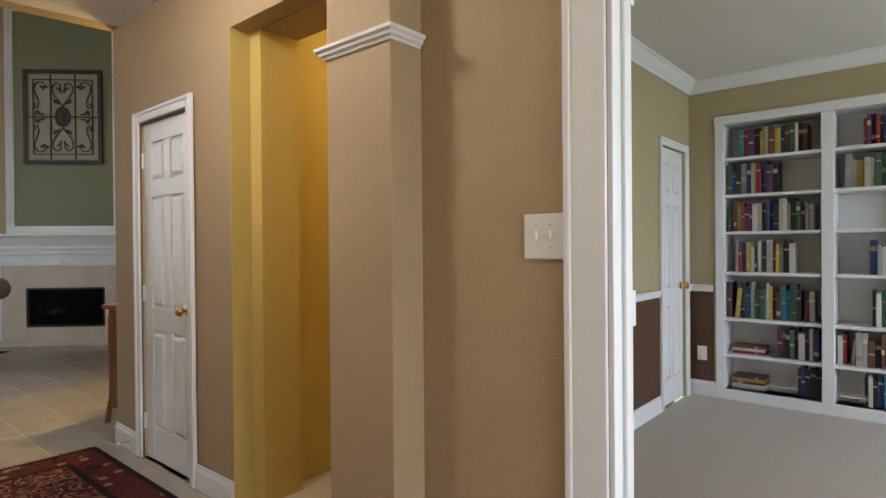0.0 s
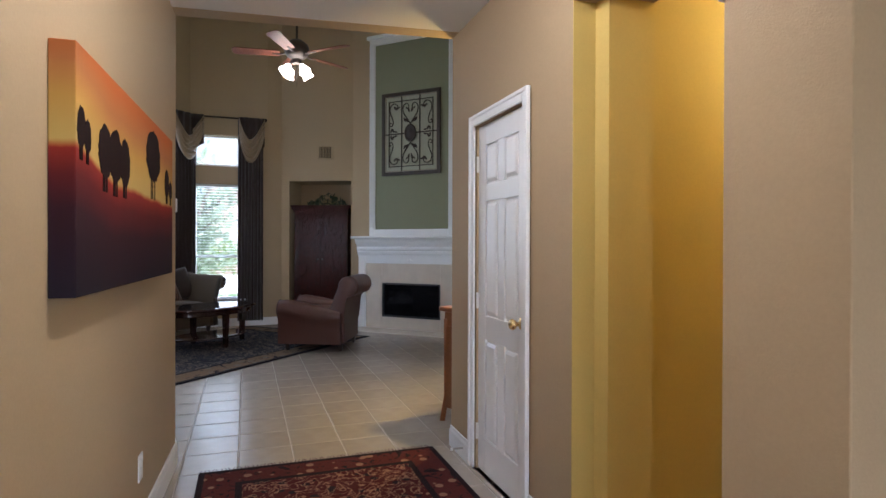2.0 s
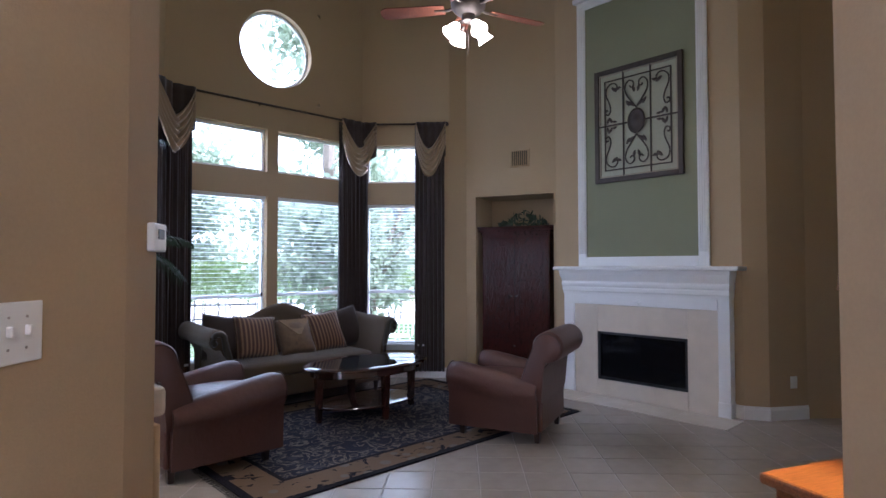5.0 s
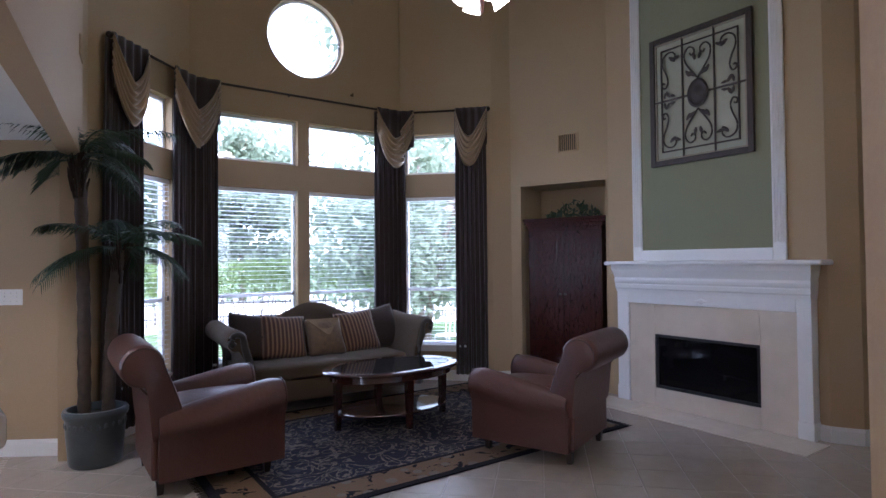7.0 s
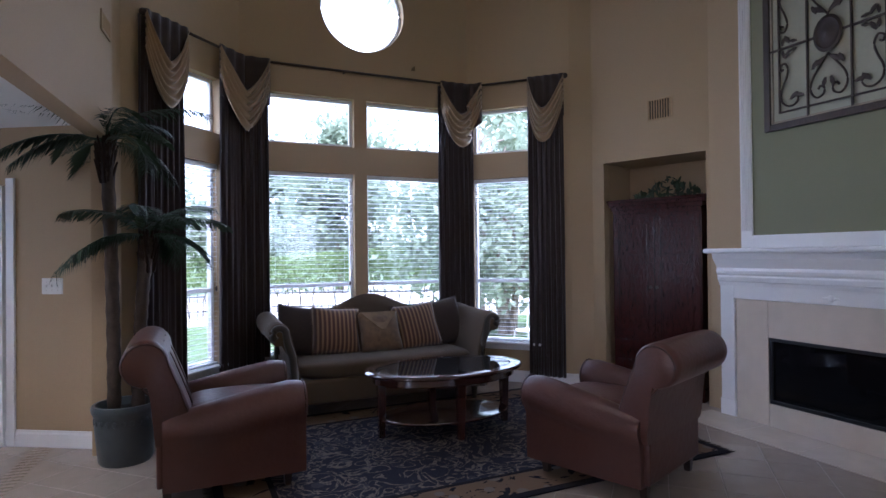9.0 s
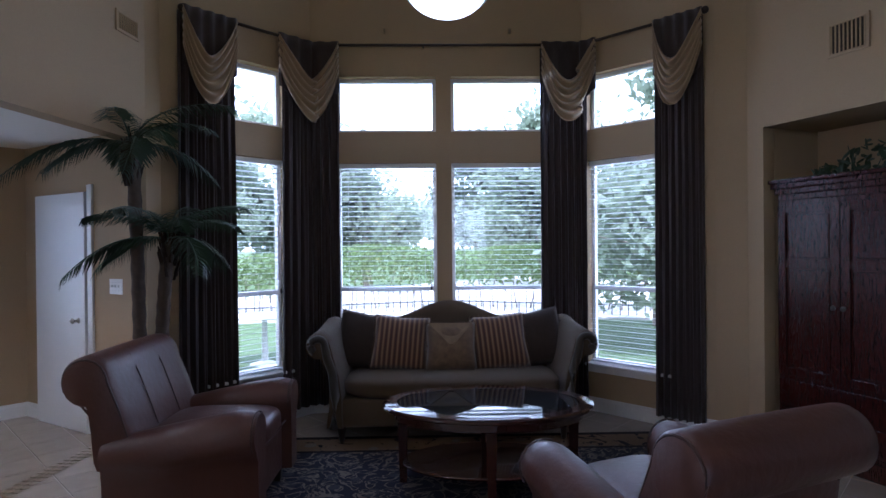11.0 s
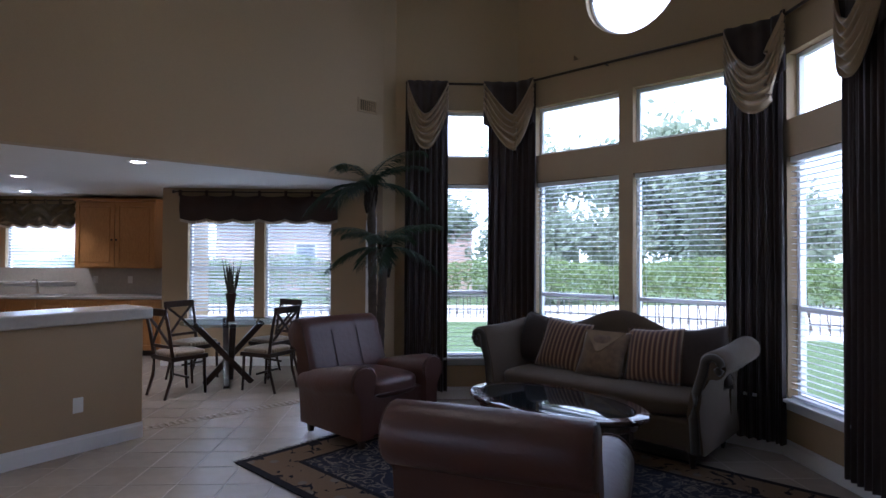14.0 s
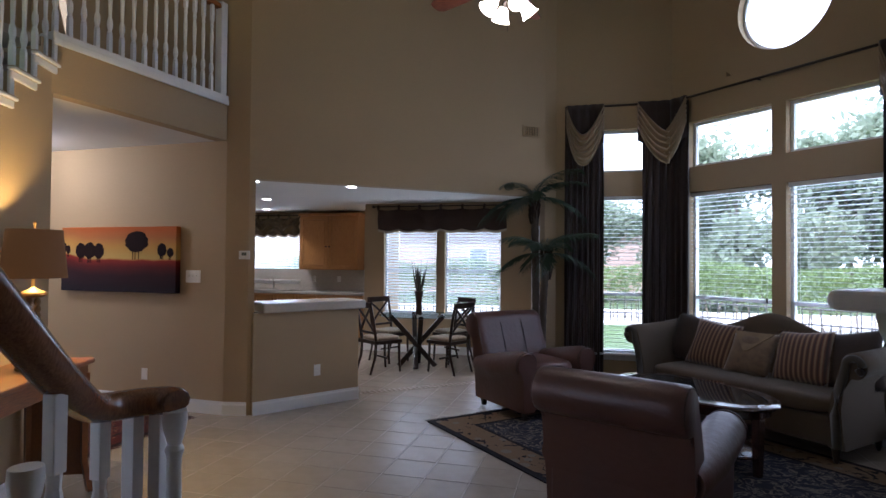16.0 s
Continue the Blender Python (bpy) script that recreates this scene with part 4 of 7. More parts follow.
def bent_bar(pts, sx, sz, y=0.026, steps=5):
    """A smooth bar through a few points of one quarter of the panel, mirrored by sx and sz."""
    q = [pts[0]] + list(pts) + [pts[-1]]
    out = []
    for p0, p1, p2, p3 in zip(q, q[1:], q[2:], q[3:]):
        for i in range(steps):
            t = i / steps
            out.append(tuple(0.5 * (2 * p1[k] + (p2[k] - p0[k]) * t + (2 * p0[k] - 5 * p1[k] + 4 * p2[k] - p3[k]) * t * t + (3 * p1[k] - p0[k] - 3 * p2[k] + p3[k]) * t ** 3) for k in (0, 1)))
    return [(sx * px, y, sz * pz) for px, pz in out + [pts[-1]]]
HEART = ((0.0, 0.15), (0.06, 0.23), (0.125, 0.33), (0.135, 0.42), (0.09, 0.475), (0.04, 0.455), (0.032, 0.41), (0.062, 0.39), (0.078, 0.415))
SCROLL = ((0.27, 0.40), (0.235, 0.435), (0.265, 0.48), (0.32, 0.485), (0.372, 0.44), (0.378, 0.36), (0.34, 0.27), (0.32, 0.19), (0.345, 0.13), (0.385, 0.145), (0.378, 0.185), (0.355, 0.175))
for sx in (-1, 1):
    for sz in (-1, 1):
        for pts in (HEART, SCROLL):
            part("scroll", add_tube(bmesh.new(), bent_bar(pts, sx, sz), 0.008, 6), IRON, art, smooth=True)
        for cx, cz, a, k in ((0.055, 0.20, 35, 1.3), (0.10, 0.215, 60, 1.1), (0.03, 0.37, 75, 1.1), (0.27, 0.41, 40, 1.2), (0.22, 0.415, -20, 1.0), (0.32, 0.06, 55, 1.1), (0.27, 0.035, 10, 0.9), (0.355, 0.05, 100, 0.9)):
            bm = bmesh.new()
            bmesh.ops.create_icosphere(bm, subdivisions=1, radius=1, matrix=Matrix.Translation((sx * cx, 0.03, sz * cz)) @ Euler((0, -radians(a) * sx * sz, 0)).to_matrix().to_4x4() @ Matrix.Diagonal((0.042 * k, 0.006, 0.017 * k, 1)))
            part("leaf", bm, IRON, art)
part("medallion", lathe([(0.11, 0), (0.115, 0.012), (0.095, 0.02), (0.085, 0.014), (0.05, 0.018), (0.02, 0.028), (0.001, 0.03)], 28, pose(0, 0.018, 0, -90) @ Matrix.Diagonal((0.95, 1.25, 1, 1))), IRON, art, "round bronzed medallion", smooth=40)
art.matrix_world = FIRE @ pose(FX(-4.41), 0.014, 3.135)


# ---- bay drapery ----
def along(poly, s):
    for a, b in zip(poly, poly[1:]):
        d = math.dist(a, b)
        if s <= d or b is poly[-1]:
            f = s / d
            return (a[0] + (b[0] - a[0]) * f, a[1] + (b[1] - a[1]) * f), ((b[1] - a[1]) / d, -(b[0] - a[0]) / d)
        s -= d
ROD_Z = 3.418
rod_poly = [(-6.69, -2.87), (-7.86, -2.87), (-9.62, -1.11), (-9.62, 0.01)]   # the room lies on the right of this path
rod = thing("curtain_rod", "dark bronze curtain rod following the bay, with ball finials", "curtain rod")
part("pole", tube([(*p, ROD_Z) for p in rod_poly], 0.013, 10), IRON, rod, smooth=True)
for p in (rod_poly[0], rod_poly[-1]):
    fb = bmesh.new()
    bmesh.ops.create_uvsphere(fb, u_segments=14, v_segments=10, radius=0.03, matrix=Matrix.Translation((*p, ROD_Z)))
    part("finial", fb, IRON, rod, smooth=True)
for s in (0.25, 1.15, 2.2, 3.5, 4.4):
    (x, y), nn = along(rod_poly, s)
    part("bracket", tube([(x, y, ROD_Z), (x - nn[0] * 0.085, y - nn[1] * 0.085, ROD_Z)], 0.008, 8), IRON, rod)


def drape(poly, seed, z0=0.09, z1=3.40, folds=7):
    length = sum(math.dist(a, b) for a, b in zip(poly, poly[1:]))
    rnd = random.Random(seed)
    ph = rnd.uniform(0, 6)
    def f(u, v):
        spread = 1.0 + 0.10 * (1 - v)
        uu = min(max(0.5 + (u - 0.5) * spread, 0), 1)
        (x, y), nn = along(poly, uu * length)
        wv = 0.028 * math.sin(folds * 2 * math.pi * u + ph + 0.8 * math.sin(3 * v + ph)) + 0.012 * math.sin(folds * 4.3 * math.pi * u + 2 * ph)
        wv *= 0.55 + 0.45 * (1 - v)
        return x + nn[0] * wv, y + nn[1] * wv, z0 + (z1 - z0) * v
    ob = part("cloth", grid_sheet(f, int(60 + folds * 6), 18), CURTAIN, smooth=True)
    solidify(ob, 0.004)
    return ob


def swag(poly, seed, parent):
    """Champagne swag over a dark centre piece, hung on the rod along a short path."""
    length = sum(math.dist(a, b) for a, b in zip(poly, poly[1:]))
    rnd = random.Random(seed)
    lean = rnd.uniform(-0.08, 0.08)
    def f(u, v):
        (x, y), nn = along(poly, u * length)
        q = abs(2 * (u + lean * math.sin(math.pi * u)) - 1)
        inner, outer = 0.36 * max(0.0, 1 - q ** 1.8), 0.30 + 0.44 * max(0.0, 1 - q ** 2.3)
        w = v + 0.03 * math.sin(9 * u + 6 * v)
        drop = 0.005 + (1 - v) * inner + v * outer
        o = 0.045 + 0.055 * (1 - q * q) + 0.022 * math.sin(w * 5 * 2 * math.pi) * (0.5 + 0.5 * (1 - q * q))
        return x + nn[0] * o, y + nn[1] * o, ROD_Z + 0.015 - drop
    solidify(part("swag", grid_sheet(f, 30, 56), SWAG, parent, "champagne satin swag", smooth=True), 0.003)
    def g(u, v):
        (x, y), nn = along(poly, u * length)
        o = 0.035 + 0.012 * math.sin(u * 9 * math.pi)
        return x + nn[0] * o, y + nn[1] * o, ROD_Z + 0.02 - 0.62 * v * (1 - 0.25 * abs(2 * u - 1))
    solidify(part("valance", grid_sheet(g, 24, 6), CURTAIN, parent, "dark aubergine centre piece", smooth=True), 0.003)


for seed, (poly, sw) in enumerate([
        ([(-6.66, -2.9), (-7.12, -2.9)], [(-6.68, -2.87), (-7.12, -2.87)]),
        ([(-7.56, -2.9), (-7.87, -2.9), (-8.05, -2.72)], [(-7.50, -2.87), (-7.86, -2.87), (-8.04, -2.69)]),
        ([(-9.38, -1.39), (-9.65, -1.12), (-9.65, -1.06)], [(-9.36, -1.37), (-9.62, -1.11), (-9.62, -0.93)]),
        ([(-9.65, -0.42), (-9.65, -0.02)], [(-9.62, -0.40), (-9.62, -0.0)])]):
    c = thing("curtain", "floor-length dark aubergine curtain with a champagne satin swag", "curtain", group="bay curtains")
    drape(poly, seed + 3).parent = c
    swag(sw, seed + 20, c)

# ---- seating ----
def soft(ob, w=0.02, lv=1):
    return smooth_mod(ob, lv)


def cushion(c, s, puff=0.25, n=8, m=None):
    """A puffed block: a cube grid pushed out towards the middle of its faces, with rounded corners."""
    bm = bmesh.new()
    bmesh.ops.create_cube(bm, size=2.0)
    bmesh.ops.subdivide_edges(bm, edges=list(bm.edges), cuts=n - 1, use_grid_fill=True)
    p = 5.0
    for v in bm.verts:
        x, y, z = v.co
        r = (abs(x) ** p + abs(y) ** p + abs(z) ** p) ** (1 / p)
        q = Vector((x, y, z)) / r
        k = 1 + puff * (1 - q.x * q.x) * (1 - q.y * q.y) * 0.5 * (1 if abs(q.z) > 0.3 else 0.3)
        v.co = Vector((c[0] + q.x * s[0] / 2, c[1] + q.y * s[1] / 2, c[2] + q.z * s[2] / 2 * k))
    if m is not None:
        bmesh.ops.transform(bm, matrix=m, verts=bm.verts)
    return bm


def extrude_profile(prof, x0, x1, bev=0.0, m=None, axis="x", puff=0.0, n=6):
    """A closed (y, z) profile stretched from x0 to x1, its ends slightly domed."""
    bm = bmesh.new()
    cy = sum(p[0] for p in prof) / len(prof)
    cz = sum(p[1] for p in prof) / len(prof)
    steps = [(x0, 1 - bev), (x0 + 0.02 * (1 if x1 > x0 else -1), 1.0)] + [(x0 + (x1 - x0) * i / n, 1.0 + puff * math.sin(math.pi * i / n)) for i in range(1, n)] + [(x1 - 0.02 * (1 if x1 > x0 else -1), 1.0), (x1, 1 - bev)]
    rings = [[bm.verts.new((x, cy + (y - cy) * k, cz + (z - cz) * k)) for y, z in prof] for x, k in steps]
    k = len(prof)
    for a, b in zip(rings, rings[1:]):
        for i in range(k):
            bm.faces.new((a[i], a[(i + 1) % k], b[(i + 1) % k], b[i]))
    bm.faces.new(rings[0])
    bm.faces.new(rings[-1])
    if m is not None:
        bmesh.ops.transform(bm, matrix=m, verts=bm.verts)
    return bm


def arc(cx, cz, r, a0, a1, n):
    return [(cx + r * math.cos(radians(a0 + (a1 - a0) * i / n)), cz + r * math.sin(radians(a0 + (a1 - a0) * i / n))) for i in range(n + 1)]


FOOT = wood("dark_foot_wood", (0.012, 0.007, 0.005), (0.03, 0.016, 0.01), 0.35)
PIPE = mat("dark_seam_piping", (0.05, 0.022, 0.016), 0.5)


def armchair():
    """Club chair with rolled arms and a wide back that rolls over to the rear, facing -y, its middle on the origin."""
    ch = thing("armchair", "russet leather club armchair with rolled arms and back", "armchair", group="armchairs round the rug")
    part("base", box((0, -0.02, 0.235), (0.70, 0.72, 0.31), 0.03, segments=3), LEATHER, ch, smooth=35)
    soft(part("seat", cushion((0, -0.085, 0.42), (0.51, 0.66, 0.17), 0.35), LEATHER, ch, smooth=True), lv=1)
    part("seat_piping", tube([(-0.24, -0.41, 0.39), (0.24, -0.41, 0.39)], 0.006, 6), PIPE, ch)
    for sx in (-1, 1):
        # arm: a fat roll over a flat flank, sloping down to the rear and tucked in behind its front
        bm = bmesh.new()
        rings = []
        for i in range(17):
            t = i / 16
            y = -0.44 + 0.80 * t
            top = 0.625 - 0.15 * max(0.0, t - 0.12) ** 1.15
            r = 0.118 * (1 - 0.30 * max(0, t - 0.6) / 0.4)
            k = (0.86, 0.965)[i] if i < 2 else 0.95 if i == 16 else 1.0
            cx = 0.345
            prof = [(cx - 0.085, 0.09), (cx + 0.055, 0.09), (cx + 0.062, top - 0.25)] + arc(cx + 0.012, top - r, r, -42, 205, 14) + [(cx - 0.085, top - 0.22)]
            mid_z = top - r
            rings.append([bm.verts.new((sx * (cx + (px - cx) * k), y, mid_z + (pz - mid_z) * (k if pz > mid_z - r else 1.0))) for px, pz in prof])
        for a, b in zip(rings, rings[1:]):
            for j in range(len(a)):
                bm.faces.new((a[j], a[(j + 1) % len(a)], b[(j + 1) % len(a)], b[j]))
        bm.faces.new(rings[0])
        bm.faces.new(rings[-1])
        a = part("arm", bm, LEATHER, ch, smooth=60)
        part("arm_piping", tube([(sx * (0.345 + px), -0.425, pz) for px, pz in arc(0.012, 0.507, 0.113, -35, 200, 14)], 0.005, 6), PIPE, a)
    # back: a leaning cushion, wider than the seat, that ends in a fat roll to the rear
    prof = [(0.20, 0.36), (0.205, 0.48), (0.262, 0.64), (0.318, 0.77)] + arc(0.448, 0.785, 0.125, 158, -95, 16) + [(0.425, 0.62), (0.41, 0.50), (0.395, 0.34)]
    b = part("backrest", extrude_profile(prof, -0.40, 0.40, 0.13, puff=0.025, n=10), LEATHER, ch, smooth=60)
    for sx in (-1, 1):
        part("back_piping", tube([(sx * 0.392, py, pz) for py, pz in [(0.222, 0.48), (0.272, 0.64), (0.325, 0.765)] + arc(0.448, 0.785, 0.112, 158, -80, 12) + [(0.42, 0.62)]], 0.006, 6), PIPE, b)
    for x in (-0.13, 0.13):
        part("back_seam", tube([(x, 0.202, 0.50), (x, 0.255, 0.642), (x, 0.308, 0.775), (x, 0.36, 0.878)], 0.004, 5), PIPE, b)
    part("outside_back", box((0, 0.375, 0.33), (0.72, 0.04, 0.46), 0.014), LEATHER, ch)
    for x in (-0.31, 0.31):
        for y in (-0.34, 0.34):
            part("leg", lathe([(0.026, 0), (0.036, 0.09)], 4, pose(x, y, 0, 0, 0, 45)), FOOT, ch, "dark tapered wooden foot")
    return ch


ch = armchair()
ch.matrix_world = pose(-7.27, 0.66, 0.012, 0, 0, -24.0) @ Matrix.Diagonal((1.04, 1.0, 1.03, 1))
ch2 = copy_thing(ch, pose(-6.36, -1.79, 0.012, 0, 0, -135.0) @ Matrix.Diagonal((1.04, 1.02, 1.04, 1)))


sofa = thing("sofa", "olive chenille camelback sofa with scrolled arms", "sofa")
SW = 1.08
part("base", box((0, 0, 0.25), (1.92, 0.80, 0.22), 0.03, segments=3), SOFA_CLOTH, sofa, smooth=35)
soft(part("seat", cushion((0, -0.06, 0.43), (1.76, 0.72, 0.17), 0.12, 10), SOFA_CLOTH, sofa, smooth=True))
bm = bmesh.new()
N = 40
rings = []
for i in range(N + 1):
    u = -1 + 2 * i / N
    top = 0.84 + 0.20 * math.exp(-(u / 0.42) ** 2) + 0.02 * (1 - u * u)
    x = u * 0.97
    rings.append([bm.verts.new((x, y, z)) for y, z in ((0.26, 0.30), (0.25, 0.5), (0.30, top - 0.10), (0.325, top - 0.02), (0.36, top), (0.40, top - 0.02), (0.415, top - 0.08), (0.40, 0.30))])
for a, b in zip(rings, rings[1:]):
    for j in range(8):
        bm.faces.new((a[j], a[(j + 1) % 8], b[(j + 1) % 8], b[j]))
bm.faces.new(rings[0])
bm.faces.new(rings[-1])
part("backrest", bm, SOFA_CLOTH, sofa, "olive camelback with a raised middle", smooth=50)
DARK_SCROLL = mat("dark_scroll_front", (0.045, 0.034, 0.022), 0.9, grain=0.3, scale=120, sheen=0.3)
for sx in (-1, 1):
    bm = bmesh.new()
    rings = []
    outline = [(0.86, 0.14), (0.985, 0.14), (0.965, 0.30), (0.955, 0.45), (0.975, 0.60), (1.03, 0.70)] + arc(1.045, 0.79, 0.095, -70, 175, 12) + [(0.925, 0.70), (0.885, 0.55), (0.865, 0.40)]
    for y, k in ((-0.43, 0.96), (-0.41, 1.0), (-0.2, 1.0), (0.1, 1.01), (0.3, 1.03), (0.40, 1.03), (0.42, 0.98)):
        rings.append([bm.verts.new((sx * (0.97 + (px - 0.97) * k), y, 0.45 + (pz - 0.45) * k + 0.05 * max(0, y))) for px, pz in outline])
    for a, b in zip(rings, rings[1:]):
        for j in range(len(a)):
            bm.faces.new((a[j], a[(j + 1) % len(a)], b[(j + 1) % len(a)], b[j]))
    bm.faces.new(rings[0])
    bm.faces.new(rings[-1])
    a = part("arm", bm, SOFA_CLOTH, sofa, smooth=50)
    band = bmesh.new()
    pts = [(0.93, 0.15), (0.915, 0.40), (0.935, 0.58), (0.975, 0.70)] + arc(1.045, 0.79, 0.055, 185, -60, 12)
    add_tube(band, [(sx * px, -0.432, pz) for px, pz in pts], [0.035] * 4 + [0.03] * 13, 8)
    part("scroll_front", band, DARK_SCROLL, a, "darker scrolled front panel", smooth=True)
for x in (-0.88, 0.88):
    for y in (-0.34, 0.34):
        part("leg", lathe([(0.012, 0), (0.022, 0.03), (0.03, 0.1), (0.04, 0.15)], 12, pose(x, y, 0)), FOOT, sofa, "turned dark wooden foot", smooth=40)
SOFA_M = pose(-8.43, -1.68, 0.0, 0, 0, 135)
sofa.matrix_world = SOFA_M


def stripe_mat(name, a, b, c, scale):
    m = mat(name, a, 0.85, sheen=0.3)
    nt = m.node_tree
    tex = nt.nodes.new("ShaderNodeTexCoord")
    wv = nt.nodes.new("ShaderNodeTexWave")
    wv.inputs["Scale"].default_value, wv.inputs["Distortion"].default_value, wv.inputs["Detail"].default_value = scale, 0.4, 2
    rp = nt.nodes.new("ShaderNodeValToRGB")
    rp.color_ramp.elements[0].color, rp.color_ramp.elements[1].color = (*a, 1), (*b, 1)
    e = rp.color_ramp.elements.new(0.55)
    e.color = (*c, 1)
    nt.links.new(tex.outputs["Object"], wv.inputs["Vector"])
    nt.links.new(wv.outputs["Fac"], rp.inputs["Fac"])
    nt.links.new(rp.outputs[0], nt.nodes["Principled BSDF"].inputs["Base Color"])
    return m


STRIPE = stripe_mat("striped_pillow_cloth", (0.045, 0.020, 0.014), (0.25, 0.165, 0.085), (0.13, 0.05, 0.024), 7.5)
GOLD_DAMASK = mat("gold_brown_damask", (0.17, 0.105, 0.05), 0.8, grain=0.7, scale=18, colour2=(0.07, 0.04, 0.02), sheen=0.3)
BROWN_CHEN = mat("dark_brown_chenille", (0.036, 0.021, 0.014), 0.9, grain=0.5, scale=30, sheen=0.1)


def pillow(label, material, size, m, fringe=None):
    bm = bmesh.new()
    n = 14
    s = size / 2
    sides = []
    for sg in (-1, 1):
        g = []
        for i in range(n + 1):
            row = []
            for j in range(n + 1):
                u, v = -1 + 2 * i / n, -1 + 2 * j / n
                th = 0.085 * ((1 - abs(u) ** 2.6) * (1 - abs(v) ** 2.6)) ** 0.55
                pinch = 1 - 0.07 * (1 - abs(u)) * abs(v) - 0.07 * (1 - abs(v)) * abs(u)
                row.append(bm.verts.new((u * s * pinch, sg * (th + 0.002), v * s * pinch)))
            g.append(row)
        for i in range(n):
            for j in range(n):
                bm.faces.new((g[i][j], g[i + 1][j], g[i + 1][j + 1], g[i][j + 1]))
        sides.append(g)
    bmesh.ops.remove_doubles(bm, verts=bm.verts, dist=0.006)
    p = thing("throw_pillow", label, "pillow", group="sofa pillows")
    part("cover", bm, material, p, smooth=True)
    fr = bmesh.new()
    rnd = random.Random(int(size * 1000))
    for k in range(120):
        a = k / 120 * 4
        side, f = int(a), a - int(a)
        u, v = [(-1 + 2 * f, 1), (1, 1 - 2 * f), (1 - 2 * f, -1), (-1, -1 + 2 * f)][side]
        e = 1 - 0.07 * (1 - min(abs(u), abs(v)))
        q = Vector((u * s * e, 0, v * s * e))
        d = Vector((u if abs(u) == 1 else rnd.uniform(-0.3, 0.3), rnd.uniform(-0.3, 0.3), v if abs(v) == 1 else rnd.uniform(-0.3, 0.3))).normalized() * 0.018
        add_tube(fr, [q - d * 0.3, q + d], [0.004, 0.0015], 4)
    part("fringe", fr, fringe or material, p)
    p.matrix_world = m
    return p


for k, (x, dy, size, tilt, roll, mt, lb) in enumerate([
        (-0.74, 0.02, 0.50, 22, 9, BROWN_CHEN, "dark brown chenille throw pillow leaning in the sofa's corner"),
        (0.75, 0.02, 0.50, 20, -10, BROWN_CHEN, "dark brown chenille throw pillow leaning in the sofa's corner"),
        (-0.43, -0.07, 0.48, 25, 5, STRIPE, "rust and cream striped throw pillow with a fringe"),
        (0.42, -0.07, 0.48, 25, -5, STRIPE, "rust and cream striped throw pillow with a fringe"),
        (0.0, -0.14, 0.43, 30, 0, GOLD_DAMASK, "gold-brown damask throw pillow with an envelope flap")]):
    p = pillow(lb, mt, size, SOFA_M @ pose(x, 0.14 + dy, 0.50 + size / 2 * 0.93, -tilt, roll, 0))
    if mt is GOLD_DAMASK:
        fb = bmesh.new()
        v = [fb.verts.new(q) for q in ((-0.19, -0.05, 0.19), (0.19, -0.05, 0.19), (0.02, -0.1, -0.02), (-0.02, -0.1, -0.02))]
        fb.faces.new(v)
        solidify(part("flap", fb, mat("light_gold_damask", (0.24, 0.16, 0.085), 0.8, grain=0.5, scale=20), p, "lighter folded flap"), 0.008)


# ---- coffee table ----
ct = thing("coffee_table", "oval cherry coffee table with a glass inset top and lower shelf", "coffee table")
def ring(rx, ry, ix, iy, z0, z1, n=64):
    bm = bmesh.new()
    rows = []
    for r0, r1, z in ((ix, iy, z0), (rx - 0.012, ry - 0.012, z0), (rx, ry, z0 + 0.01), (rx, ry, z1 - 0.01), (rx - 0.012, ry - 0.012, z1), (ix, iy, z1)):
        rows.append([bm.verts.new((r0 * math.cos(2 * math.pi * i / n), r1 * math.sin(2 * math.pi * i / n), z)) for i in range(n)])
    for a, b in zip(rows, rows[1:] + rows[:1]):
        for i in range(n):
            bm.faces.new((a[i], a[(i + 1) % n], b[(i + 1) % n], b[i]))
    return bm
def oval(rx, ry, z0, z1, n=64):
    return lathe([(1 - 0.008 / rx, z0), (1, z0 + 0.006), (1, z1 - 0.006), (1 - 0.008 / rx, z1)], n, Matrix.Diagonal((rx, ry, 1, 1)))
TABLE_WOOD = wood("polished_cherry_table", (0.024, 0.008, 0.006), (0.06, 0.018, 0.011), 0.16, coat=1.0)
part("tabletop", ring(0.69, 0.43, 0.595, 0.335, 0.492, 0.525), TABLE_WOOD, ct, smooth=40)
TOPGLASS = mat("dark_table_glass", (0.012, 0.014, 0.016), 0.03)
part("glass_inset", oval(0.594, 0.334, 0.508, 0.523), TOPGLASS, ct, "bevelled dark glass inset")
part("apron", ring(0.62, 0.365, 0.598, 0.343, 0.425, 0.492), TABLE_WOOD, ct, smooth=40)
part("lower_shelf", oval(0.56, 0.325, 0.125, 0.145), TABLE_WOOD, ct, smooth=40)
for x, y, a in ((0.555, 0, 0), (-0.555, 0, 0), (0, 0.31, 90), (0, -0.31, 90)):
    bm = bmesh.new()
    add_lathe(bm, [(0.032, 0), (0.036, 0.10), (0.047, 0.42), (0.05, 0.49)], 4, pose(x, y, 0, 0, 0, 45))
    part("leg", bm, TABLE_WOOD, ct)
ct.matrix_world = pose(-7.77, -0.745, 0.012, 0, 0, 133)


